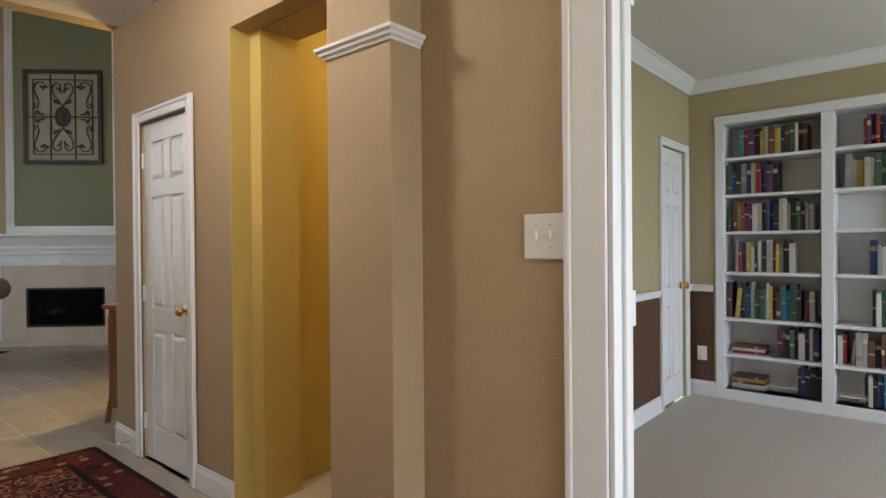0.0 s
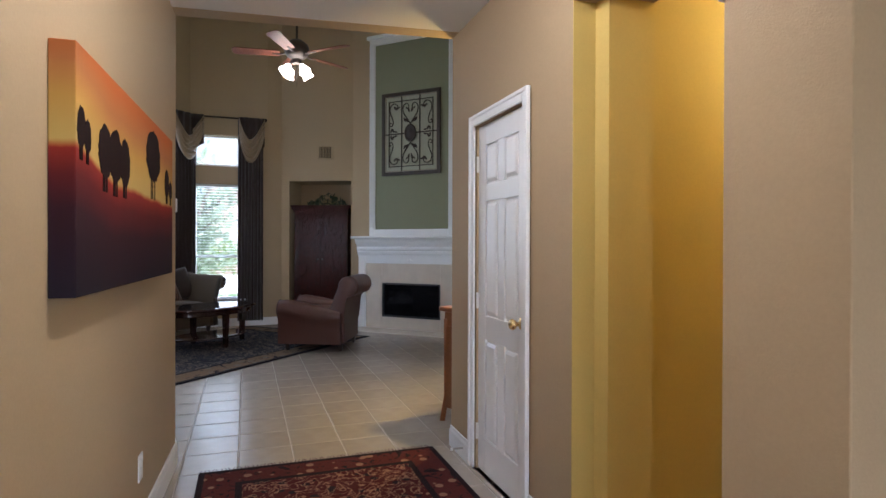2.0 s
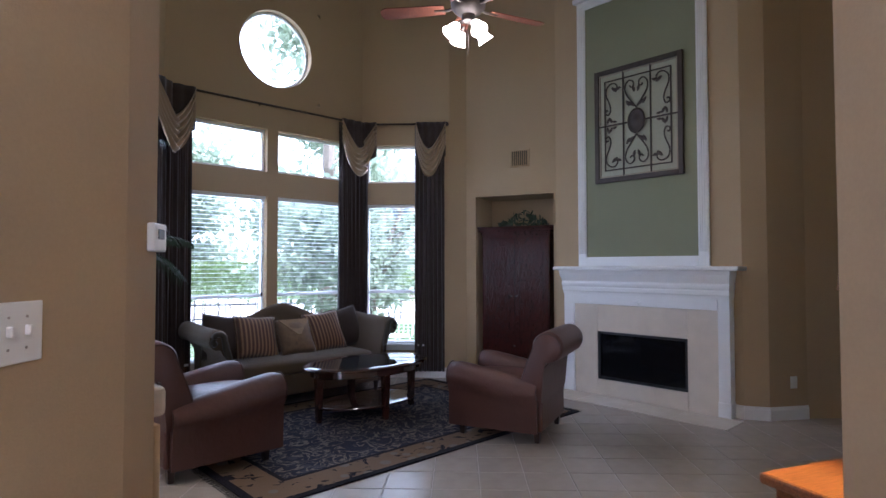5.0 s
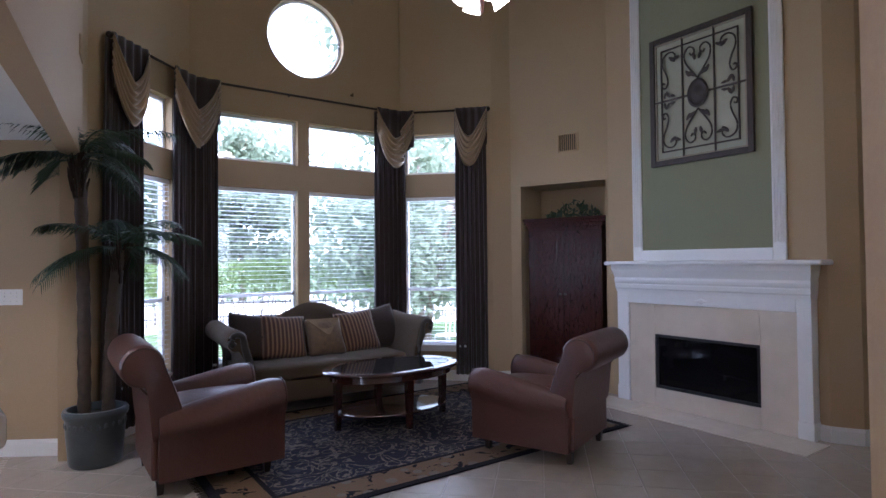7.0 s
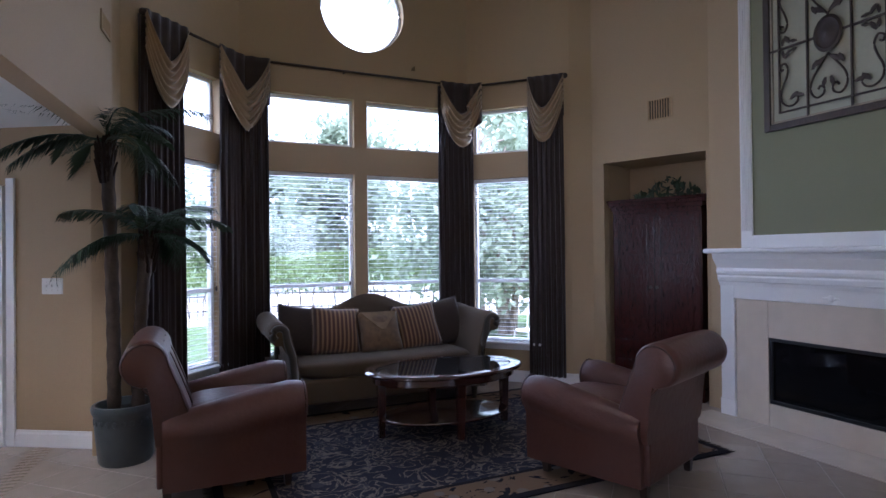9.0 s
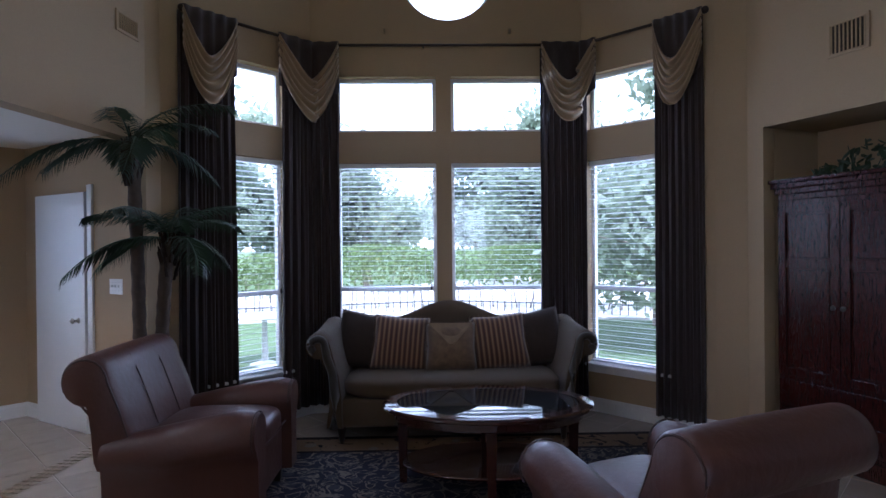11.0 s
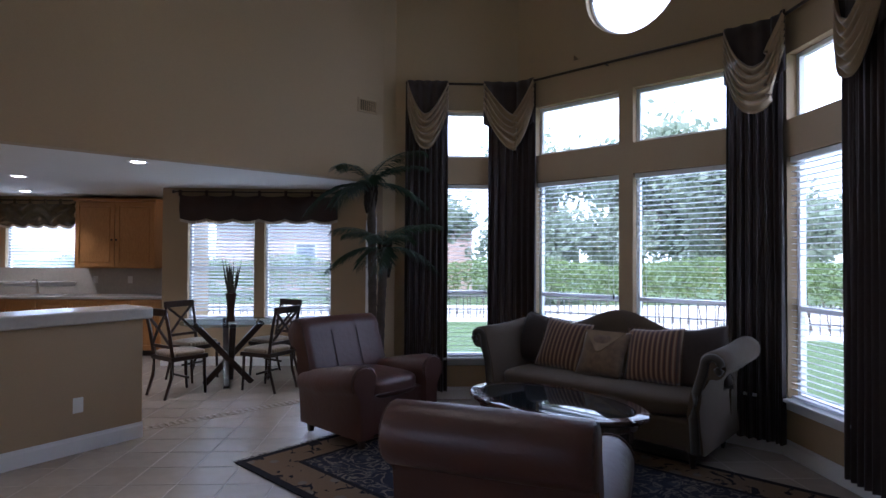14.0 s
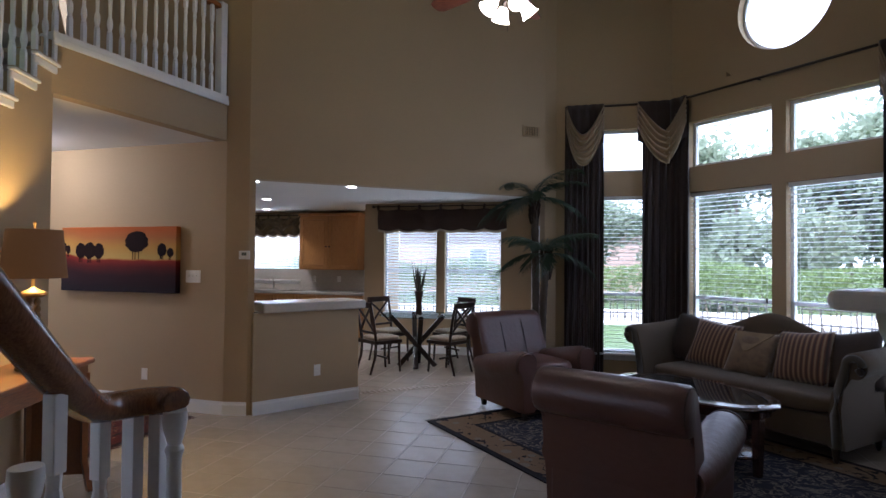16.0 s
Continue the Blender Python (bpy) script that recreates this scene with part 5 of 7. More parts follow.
# ---- rugs ----
def rug_mat(name, w, h, field, motif, motif2, border, edge, border_w, edge_w, scale):
    """Woven rug: scrolling field, a patterned border and dark edge bands, laid out from the rug's own middle."""
    m = mat(name, field, 0.95, spec=0.15)
    nt = m.node_tree
    L = nt.links.new
    b = nt.nodes["Principled BSDF"]
    tex = nt.nodes.new("ShaderNodeTexCoord")
    sep = nt.nodes.new("ShaderNodeSeparateXYZ")
    L(tex.outputs["Object"], sep.inputs[0])
    def math_node(op, a, b2=None):
        n = nt.nodes.new("ShaderNodeMath")
        n.operation = op
        for i, q in enumerate((a, b2)):
            if q is None:
                continue
            if isinstance(q, (int, float)):
                n.inputs[i].default_value = q
            else:
                L(q, n.inputs[i])
        return n.outputs[0]
    dx = math_node("SUBTRACT", w / 2, math_node("ABSOLUTE", sep.outputs[0]))
    dy = math_node("SUBTRACT", h / 2, math_node("ABSOLUTE", sep.outputs[1]))
    d = math_node("MINIMUM", dx, dy)
    vo = nt.nodes.new("ShaderNodeTexVoronoi")
    vo.inputs["Scale"].default_value = scale
    nz = nt.nodes.new("ShaderNodeTexNoise")
    nz.inputs["Scale"].default_value, nz.inputs["Detail"].default_value, nz.inputs["Distortion"].default_value = scale * 0.9, 3, 2.2
    L(tex.outputs["Object"], nz.inputs["Vector"])
    L(tex.outputs["Object"], vo.inputs["Vector"])
    def mix(f, a, c):
        n = nt.nodes.new("ShaderNodeMix")
        n.data_type = "RGBA"
        L(f, n.inputs["Factor"])
        for k, q in (("A", a), ("B", c)):
            if isinstance(q, tuple):
                n.inputs[k].default_value = (*q, 1)
            else:
                L(q, n.inputs[k])
        return n.outputs["Result"]
    band = math_node("LESS_THAN", math_node("ABSOLUTE", math_node("SUBTRACT", nz.outputs["Fac"], 0.5)), 0.03)
    spots = math_node("LESS_THAN", vo.outputs["Distance"], 0.26)
    f = mix(band, mix(spots, field, motif2), motif)
    bspots = math_node("GREATER_THAN", nz.outputs["Fac"], 0.60)
    bord = mix(bspots, border, edge)
    bord = mix(spots, bord, motif)
    inside = math_node("GREATER_THAN", d, border_w)
    col = mix(inside, bord, f)
    line = math_node("LESS_THAN", math_node("ABSOLUTE", math_node("SUBTRACT", d, border_w)), 0.018)
    col = mix(line, col, edge)
    outer = math_node("LESS_THAN", d, edge_w)
    col = mix(outer, col, edge)
    L(col, b.inputs["Base Color"])
    weave = nt.nodes.new("ShaderNodeTexNoise")
    weave.inputs["Scale"].default_value = 260
    L(tex.outputs["Object"], weave.inputs["Vector"])
    bp = nt.nodes.new("ShaderNodeBump")
    bp.inputs["Strength"].default_value, bp.inputs["Distance"].default_value = 0.5, 0.004
    L(weave.outputs["Fac"], bp.inputs["Height"])
    L(bp.outputs[0], b.inputs["Normal"])
    return m


def rug(label, w, h, material, m, fringe_col):
    r = thing("rug", label, "rug")
    part("weave", box((0, 0, 0.0065), (w, h, 0.011), 0.004), material, r)
    rnd = random.Random(3)
    for sx in (-1, 1):
        fr = bmesh.new()
        for k in range(int(h / 0.022)):
            y = -h / 2 + 0.011 + k * 0.022
            add_tube(fr, [(sx * w / 2, y, 0.006), (sx * (w / 2 + 0.03), y + rnd.uniform(-0.006, 0.006), 0.004), (sx * (w / 2 + 0.055), y + rnd.uniform(-0.012, 0.012), 0.003)], [0.004, 0.003, 0.0015], 4)
        part("fringe", fr, fringe_col, r)
    r.matrix_world = m
    return r


FRINGE = mat("dark_rug_fringe", (0.05, 0.04, 0.03), 0.95)
rug("navy floral area rug with a tan border and dark fringe", 3.46, 2.35, rug_mat("navy_floral_rug", 3.46, 2.35, (0.020, 0.021, 0.034), (0.15, 0.125, 0.10), (0.045, 0.044, 0.055), (0.15, 0.10, 0.06), (0.010, 0.009, 0.014), 0.34, 0.06, 6.0), pose(-7.52, -0.64, 0, 0, 0, 135), FRINGE)
rug("dark red oriental hall runner rug with a patterned border", 2.75, 1.42, rug_mat("burgundy_oriental_rug", 2.75, 1.42, (0.06, 0.008, 0.009), (0.24, 0.13, 0.07), (0.015, 0.008, 0.012), (0.075, 0.014, 0.012), (0.012, 0.006, 0.008), 0.22, 0.035, 11.0), pose(-1.86, 0.17, 0), mat("burgundy_fringe", (0.06, 0.02, 0.018), 0.95))


HS = frame_of(COLUMN, SOUTH_END)
# ---- canvas painting in the hall ----
pt = thing("painting", "orange sunset canvas with dark trees over a red hill", "painting")
PW, PH, PD = 1.52, 0.68, 0.065
def sunset_mat():
    m = mat("painted_sunset_canvas", (0.5, 0.2, 0.04), 0.75, spec=0.2)
    nt = m.node_tree
    L = nt.links.new
    tex = nt.nodes.new("ShaderNodeTexCoord")
    sep = nt.nodes.new("ShaderNodeSeparateXYZ")
    L(tex.outputs["Object"], sep.inputs[0])
    nz = nt.nodes.new("ShaderNodeTexNoise")
    nz.inputs["Scale"].default_value, nz.inputs["Detail"].default_value = 5, 6
    L(tex.outputs["Object"], nz.inputs["Vector"])
    mr = nt.nodes.new("ShaderNodeMapRange")
    mr.inputs["From Min"].default_value, mr.inputs["From Max"].default_value = -PH / 2, PH / 2
    L(sep.outputs[2], mr.inputs["Value"])
    ad = nt.nodes.new("ShaderNodeMath")
    ad.operation = "MULTIPLY_ADD"
    ad.inputs[1].default_value = 0.06
    L(nz.outputs["Fac"], ad.inputs[0])
    hill = nt.nodes.new("ShaderNodeMapRange")      # the hill climbs at the end towards the entry
    hill.interpolation_type = "SMOOTHSTEP"
    for key, value in (("From Min", 0.35), ("From Max", 0.8), ("To Min", -0.02), ("To Max", 0.08)):
        hill.inputs[key].default_value = value
    L(sep.outputs[0], hill.inputs["Value"])
    sb = nt.nodes.new("ShaderNodeMath")
    sb.operation = "SUBTRACT"
    L(mr.outputs[0], sb.inputs[0])
    L(hill.outputs[0], sb.inputs[1])
    L(sb.outputs[0], ad.inputs[2])
    rp = nt.nodes.new("ShaderNodeValToRGB")
    el = rp.color_ramp.elements
    el[0].position, el[0].color = 0.0, (0.012, 0.007, 0.014, 1)
    el[1].position, el[1].color = 1.0, (0.42, 0.11, 0.02, 1)
    for p, c in ((0.30, (0.030, 0.007, 0.012)), (0.44, (0.10, 0.010, 0.011)), (0.532, (0.24, 0.022, 0.014)), (0.542, (0.36, 0.10, 0.025)), (0.565, (0.52, 0.36, 0.10)), (0.74, (0.50, 0.28, 0.06)), (0.88, (0.40, 0.15, 0.045))):
        e = el.new(p)
        e.color = (*c, 1)
    L(ad.outputs[0], rp.inputs["Fac"])
    L(rp.outputs[0], nt.nodes["Principled BSDF"].inputs["Base Color"])
    return m
part("canvas", box((0, 0, 0), (PW, PD, PH), 0.003), sunset_mat(), pt)
TREE_PAINT = mat("dark_umber_paint", (0.012, 0.006, 0.007), 0.8, grain=0.5, scale=60, colour2=(0.028, 0.010, 0.008), spec=0.1)
def painted_tree(x, z, w, h, trunk):
    bm = bmesh.new()
    rnd = random.Random(int(x * 100) + 7)
    pts = []
    for i in range(40):
        a = 2 * math.pi * i / 40
        r = 1 + rnd.uniform(-0.07, 0.07)
        pts.append((x + w / 2 * r * math.cos(a), z + trunk + h / 2 + h / 2 * r * math.sin(a) * (1.0 if math.sin(a) > 0 else 0.92)))
    lo = [bm.verts.new((px, PD / 2 + 0.0005, pz)) for px, pz in pts]
    hi = [bm.verts.new((px, PD / 2 + 0.002, pz)) for px, pz in pts]
    bm.faces.new(hi)
    for i in range(40):
        bm.faces.new((lo[i], lo[(i + 1) % 40], hi[(i + 1) % 40], hi[i]))
    for dx in (-0.1, 0.05, 0.16):
        add_box(bm, (x + dx * w, PD / 2 + 0.001, z + trunk / 2), (0.008 if w > 0.1 else 0.004, 0.003, trunk + 0.03))
    part("painted_tree", bm, TREE_PAINT, pt)
# x grows towards the entry on the hall's south wall
for x, z, w, h, t in ((-0.258, 0.014, 0.30, 0.225, 0.055), (0.486, -0.02, 0.15, 0.17, 0.02), (0.365, -0.025, 0.155, 0.185, 0.02), (0.24, -0.02, 0.14, 0.17, 0.02),
                      (-0.585, 0.02, 0.115, 0.135, 0.012), (-0.69, 0.018, 0.085, 0.095, 0.008), (0.72, 0.045, 0.07, 0.12, 0.01), (0.665, 0.04, 0.06, 0.10, 0.01)):
    painted_tree(x, z, w, h, t)
pt.matrix_world = HS @ pose(3.47 - 2.17, PD / 2 + 0.001, 1.525)


# ---- plates, vents, thermostat ----
def plate(label, w, h, m, toggles=0, outlet=False, name="light_switch"):
    p = thing(name, label, "outlet" if outlet else "light switch")
    part("plate", box((0, 0.003, 0), (w, 0.007, h), 0.003), PLASTIC, p)
    for k in range(toggles):
        x = (k - (toggles - 1) / 2) * 0.046
        part("toggle", box((x, 0.011, 0.004), (0.009, 0.014, 0.022), 0.003), PLASTIC, p)
        for z in (-0.032, 0.032):
            part("screw", lathe([(0.003, 0), (0.003, 0.002)], 8, pose(x, 0.006, z, -90)), STEEL, p)
    if outlet:
        for z in (-0.021, 0.021):
            part("receptacle", box((0, 0.007, z), (0.034, 0.004, 0.03), 0.003), PLASTIC, p)
    p.matrix_world = m
    return p


plate("white double light switch plate", 0.131, 0.131, hall_n(-0.005) @ pose(0, 0, 1.305), 2)
plate("white triple light switch plate", 0.178, 0.125, HS @ pose(3.47 - 3.09, 0, 1.36), 3)
plate("white wall outlet near the floor", 0.075, 0.118, HS @ pose(3.47 - 2.5, 0, 0.34), outlet=True, name="wall_outlet")
plate("white wall outlet on the wainscot", 0.075, 0.118, OW @ pose(OFF_N - 3.3, 0.004, 0.36), outlet=True, name="wall_outlet")
plate("white wall outlet on the wainscot", 0.075, 0.118, frame_of((3.8, OFF_N), (OFF_W, OFF_N)) @ pose(3.8 + 0.62, 0.004, 0.36), outlet=True, name="wall_outlet")
plate("white wall outlet beside the fireplace", 0.075, 0.118, frame_of(WEST_MID, WEST_NEAR) @ pose(0.16, 0, 0.36), outlet=True, name="wall_outlet")
HC = frame_of(HEADER_L, COLUMN)
th = thing("thermostat", "white wall thermostat with a small grey display", "thermostat")
part("case", box((0, 0.012, 0), (0.11, 0.024, 0.085), 0.006), PLASTIC, th)
part("display", box((0, 0.025, 0.01), (0.05, 0.004, 0.03), 0.002), mat("grey_lcd", (0.16, 0.18, 0.16), 0.2), th)
th.matrix_world = HC @ pose(0.035, 0, 1.58)
HH = frame_of(HEADER_R, HEADER_L)


def vent(label, w, h, m, n=9, vertical=True):
    v = thing("wall_vent", label, "vent")
    part("frame", rect_frame(w, h, 0.022, 0.012, 0.006, 0.003), WALL, v)
    # dark sheet on the wall stands in for the shade inside the duct
    part("backing", box((0, 0.002, 0), (w - 0.02, 0.003, h - 0.02)), mat("vent_duct_shade", (0.05, 0.04, 0.03), 0.9), v)
    for k in range(n):
        x = -w / 2 + 0.03 + (w - 0.06) * k / (n - 1)
        part("slat", box((0, 0, 0), (0.010, 0.012, h - 0.045), 0.001, pose(x, 0.008, 0, 0, 0, 35)), WALL, v)
    v.matrix_world = m
    return v


vent("tan painted wall vent with upright slats", 0.27, 0.23, NI @ pose(0.475, 0, 2.91))
vent("tan painted wall vent on the kitchen header", 0.25, 0.15, HH @ pose(0.20, 0, 3.13))
ds = thing("door_stop", "spring door stop on the baseboard", "door stop")
part("spring", tube([(0, 0.016, 0), (0, 0.085, 0.002)], 0.006, 8), STEEL, ds)
part("tip", lathe([(0.009, 0), (0.009, 0.014)], 10, pose(0, 0.083, 0.002, -90)), PLASTIC, ds)
ds.matrix_world = hall_n(-2.98) @ pose(0, 0, 0.07)


# ---- ceiling fan ----
fan = thing("ceiling_fan", "five-blade ceiling fan with bell glass lights", "ceiling fan")
part("downrod", lathe([(0.014, 0.1), (0.014, 2.1)], 12), IRON, fan)
part("canopy", lathe([(0.02, 2.05), (0.07, 2.10), (0.075, 2.158)], 20), IRON, fan, smooth=40)
part("motor", lathe([(0.02, 0.16), (0.06, 0.15), (0.125, 0.10), (0.14, 0.05), (0.135, -0.01), (0.10, -0.05), (0.055, -0.07), (0.05, -0.12), (0.01, -0.13)], 28), IRON, fan, smooth=40)
BLADE = wood("cherry_fan_blade", (0.10, 0.025, 0.012), (0.22, 0.07, 0.03), 0.6, stretch=(12, 1, 1))
for k in range(5):
    a = 72 * k + 46
    bm = bmesh.new()
    pts = [(0.19, -0.055), (0.66, -0.072), (0.70, -0.05), (0.71, 0.0), (0.70, 0.05), (0.66, 0.072), (0.19, 0.055)]
    add_prism(bm, pts, -0.004, 0.004, pose(0, 0, -0.01, 0, 0, a) @ pose(0, 0, 0, 12))
    bl = part("blade", bm, BLADE, fan)
    ir = bmesh.new()
    add_tube(ir, [(0.11, 0, 0.0), (0.16, 0, -0.018), (0.27, 0, -0.014)], 0.012, 8)
    bmesh.ops.transform(ir, matrix=pose(0, 0, 0, 0, 0, a), verts=ir.verts)
    part("blade_iron", ir, IRON, bl)
BELL = glow("lit_bell_glass", (1.0, 0.86, 0.66), 6.0)
for k in range(4):
    m4 = pose(0, 0, -0.12, 0, 0, 90 * k + 30) @ pose(0.075, 0, -0.01, 0, -38, 0)
    sh = part("light_arm", lathe([(0.012, 0.0), (0.016, -0.03), (0.03, -0.045)], 12, m4), IRON, fan)
    part("glass_shade", lathe([(0.026, -0.04), (0.04, -0.07), (0.045, -0.10), (0.058, -0.135), (0.066, -0.145)], 18, m4, cap=False), BELL, sh, "lit bell-shaped glass shade", smooth=True)
part("pull_chain", tube([(0.01, 0, -0.13), (0.012, 0, -0.38)], 0.002, 5), IRON, fan)
fan.matrix_world = pose(-6.42, 0.26, 3.54)


# ---- palm in its pot ----
palm = thing("potted_palm", "tall artificial palm with two trunks in a blue-grey glazed pot", "potted palm")
POT = mat("blue_grey_glazed_pot", (0.07, 0.085, 0.09), 0.3, grain=0.4, scale=12, bump=0.2, bump_scale=18)
pot = part("pot", lathe([(0.165, 0.0), (0.178, 0.02), (0.198, 0.25), (0.203, 0.35), (0.216, 0.365), (0.222, 0.40), (0.212, 0.42), (0.19, 0.42), (0.186, 0.35)], 32), POT, palm, smooth=40)
band = bmesh.new()
for k in range(24):
    a = 2 * math.pi * k / 24
    bmesh.ops.create_icosphere(band, subdivisions=1, radius=1, matrix=Matrix.Translation((0.201 * math.cos(a), 0.201 * math.sin(a), 0.31)) @ Euler((0, 0, a)).to_matrix().to_4x4() @ Matrix.Diagonal((0.007, 0.019, 0.026, 1)))
part("relief_band", band, POT, pot)
part("soil", lathe([(0.187, 0.36), (0.001, 0.38)], 20, cap=False), mat("dark_moss", (0.02, 0.016, 0.01), 0.95, grain=0.5, scale=60, bump=0.8), palm)
TRUNK = mat("fibrous_palm_trunk", (0.085, 0.062, 0.045), 0.9, grain=0.6, scale=22, bump=0.8, bump_scale=30)
FROND = mat("deep_green_frond", (0.028, 0.058, 0.027), 0.5, grain=0.4, scale=10, vary=0.15)
FIBRE = mat("brown_palm_fibre", (0.03, 0.018, 0.011), 0.95, grain=0.5, scale=60, bump=0.6)
rnd = random.Random(11)
def frond(base, yaw, lift, length, parent, leaf=0.2):
    """One arching frond: a stem with two dense rows of narrow hanging leaflets."""
    bm = bmesh.new()
    n = 22
    pts = []
    curl = rnd.uniform(-0.25, 0.25)
    for i in range(n + 1):
        t = i / n
        r = length * (t - 0.10 * t * t) * math.cos(radians(lift) * (1 - t))
        z = length * (math.sin(radians(lift)) * t - 0.60 * t * t)
        pts.append(Vector((base[0] + r * math.cos(yaw + curl * t), base[1] + r * math.sin(yaw + curl * t), base[2] + z)))
    add_tube(bm, pts, [0.008 * (1 - 0.8 * i / n) for i in range(n + 1)], 5)
    for i in range(3, n + 1):
        t = i / n
        d = (pts[i] - pts[i - 1]).normalized()
        side = d.cross(Vector((0, 0, 1))).normalized()
        for j in (0, 0.5):
            p = pts[i - 1].lerp(pts[i], j)
            ll = leaf * (0.40 + 0.75 * math.sin(math.pi * min(1, t * 0.85 + 0.10))) * rnd.uniform(0.85, 1.12)
            for sg in (-1, 1):
                out = (side * sg * 0.8 + d * 0.68 + Vector((0, 0, -0.22 - 0.25 * t + rnd.uniform(-0.16, 0.12)))).normalized()
                mid = p + out * ll * 0.5 + Vector((0, 0, 0.012))
                tip = p + out * ll + Vector((0, 0, -0.12 * ll - 0.01))
                wv = d * 0.0056
                bm.faces.new([bm.verts.new(q) for q in (p - wv * 0.5, mid - wv, tip, mid + wv, p + wv * 0.5)])
    return part("frond", bm, FROND, parent)
for (bx, by), lean, h in (((0.04, -0.065), (0.03, -0.03), 2.30), ((-0.045, 0.07), (-0.05, 0.05), 1.62)):
    pts = [(bx + lean[0] * t * t, by + lean[1] * t * t, 0.36 + (h - 0.36) * t) for t in [i / 24 for i in range(25)]]
    tr = part("trunk", tube(pts, [0.042 + (0.006 if i % 2 else 0) for i in range(25)], 12), TRUNK, palm, smooth=True)
    tx, ty, tz = pts[-1]
    fb = bmesh.new()
    for k in range(60):
        a, q = rnd.uniform(0, 6.28), rnd.uniform(0, 1)
        add_tube(fb, [(tx + 0.04 * math.cos(a), ty + 0.04 * math.sin(a), tz - 0.3 * q), (tx + 0.075 * math.cos(a), ty + 0.075 * math.sin(a), tz - 0.3 * q + 0.12)], [0.013, 0.004], 4)
    part("fibre_sheath", fb, FIBRE, palm, "shaggy brown fibre below the fronds")
    nf = 13 if h > 1.8 else 11
    for k in range(nf):
        yaw = 2 * math.pi * k / nf + rnd.uniform(-0.25, 0.25)
        up = rnd.choice((76, 60, 46, 32)) if k % 3 else 14
        frond((tx, ty, tz), yaw, up, rnd.uniform(0.62, 0.92) if h > 1.8 else rnd.uniform(0.55, 0.82), palm, 0.17)
palm.matrix_world = pose(-6.37, -2.70, 0.0)

# ---- office ----
NW = frame_of((3.8, OFF_N), (OFF_W, OFF_N))
for name, m, spans in (("west", OW, [(0.0, OFF_N - ODOOR[1] - 0.058), (OFF_N - ODOOR[0] + 0.058, OFF_N - HALL_N - 0.13)]), ("north", NW, [(3.8 + 0.53, 3.8 + 0.72)])):
    for a, b in spans:
        o = part(f"wainscot_{name}", box(((a + b) / 2, 0.002, 0.50), (b - a, 0.004, 0.76)), BROWN)
        o.matrix_world = m
        tagged(o, "chocolate brown painted wainscot", "wainscot", kind="structure")
        bm = bmesh.new()
        add_box(bm, ((a + b) / 2, 0.010, 0.905), (b - a, 0.02, 0.055), 0.006)
        add_box(bm, ((a + b) / 2, 0.018, 0.925), (b - a, 0.03, 0.018), 0.006)
        o = part("chair_rail", bm, TRIM)
        o.matrix_world = m
        tagged(o, "white chair rail moulding", "trim", kind="structure")
prof = [(0, -0.10), (0.012, -0.10), (0.018, -0.085), (0.05, -0.05), (0.07, -0.02), (0.085, -0.012), (0.085, 0), (0, 0)]
for m, length in ((OW, OFF_N - HALL_N - 0.12), (NW, 3.8 - OFF_W)):
    bm = bmesh.new()
    add_sweep(bm, prof, [(0, 0, OFFICE_Z - 0.001, 0, 1), (length, 0, OFFICE_Z - 0.001, 0, 1)])
    o = part("crown_moulding", bm, TRIM)
    o.matrix_world = m
    tagged(o, "white crown moulding", "trim", kind="structure")

bk = thing("bookcase", "white built-in bookcase with many shelves", "bookcase")
SHELF_Z = [0.09, 0.375, 0.67, 1.045, 1.375, 1.675, 1.975]
BAYS = [(-0.445, 0.225), (0.305, 0.975), (1.055, 1.725)]
part("back_panel", box((0.85, OFF_N + 0.30, 1.2), (2.74, 0.02, 2.25)), TRIM, bk)
for x in (-0.4775, 0.265, 1.015, 1.76):
    w = 0.065 if x < -0.4 else 0.08
    part("stile", box((x, OFF_N + 0.133, 1.12), (w, 0.30, 2.255), 0.004), TRIM, bk)
part("top_rail", box((0.64, OFF_N + 0.13, 2.285), (2.31, 0.30, 0.07), 0.004), TRIM, bk)
part("plinth", box((0.64, OFF_N + 0.0, 0.045), (2.31, 0.06, 0.09), 0.004), TRIM, bk)
for a, b in BAYS:
    for z in SHELF_Z:
        part("shelf", box(((a + b) / 2, OFF_N + 0.135, z - 0.012), (b - a - 0.001, 0.285, 0.024), 0.003), TRIM, bk)
COLOURS = [(0.02, 0.02, 0.025), (0.25, 0.02, 0.02), (0.03, 0.06, 0.2), (0.5, 0.48, 0.42), (0.05, 0.12, 0.07), (0.45, 0.33, 0.06), (0.09, 0.03, 0.08), (0.03, 0.2, 0.3), (0.12, 0.05, 0.03), (0.3, 0.3, 0.32), (0.55, 0.52, 0.5), (0.03, 0.03, 0.04)]
COVERS = [mat("book_cover", c, 0.5, vary=0.25, grain=0.15, scale=40) for c in COLOURS]
PAGES = mat("book_pages", (0.6, 0.56, 0.46), 0.9)
BAND = mat("book_spine_band", (0.5, 0.42, 0.25), 0.5, vary=0.4)
rnd = random.Random(21)
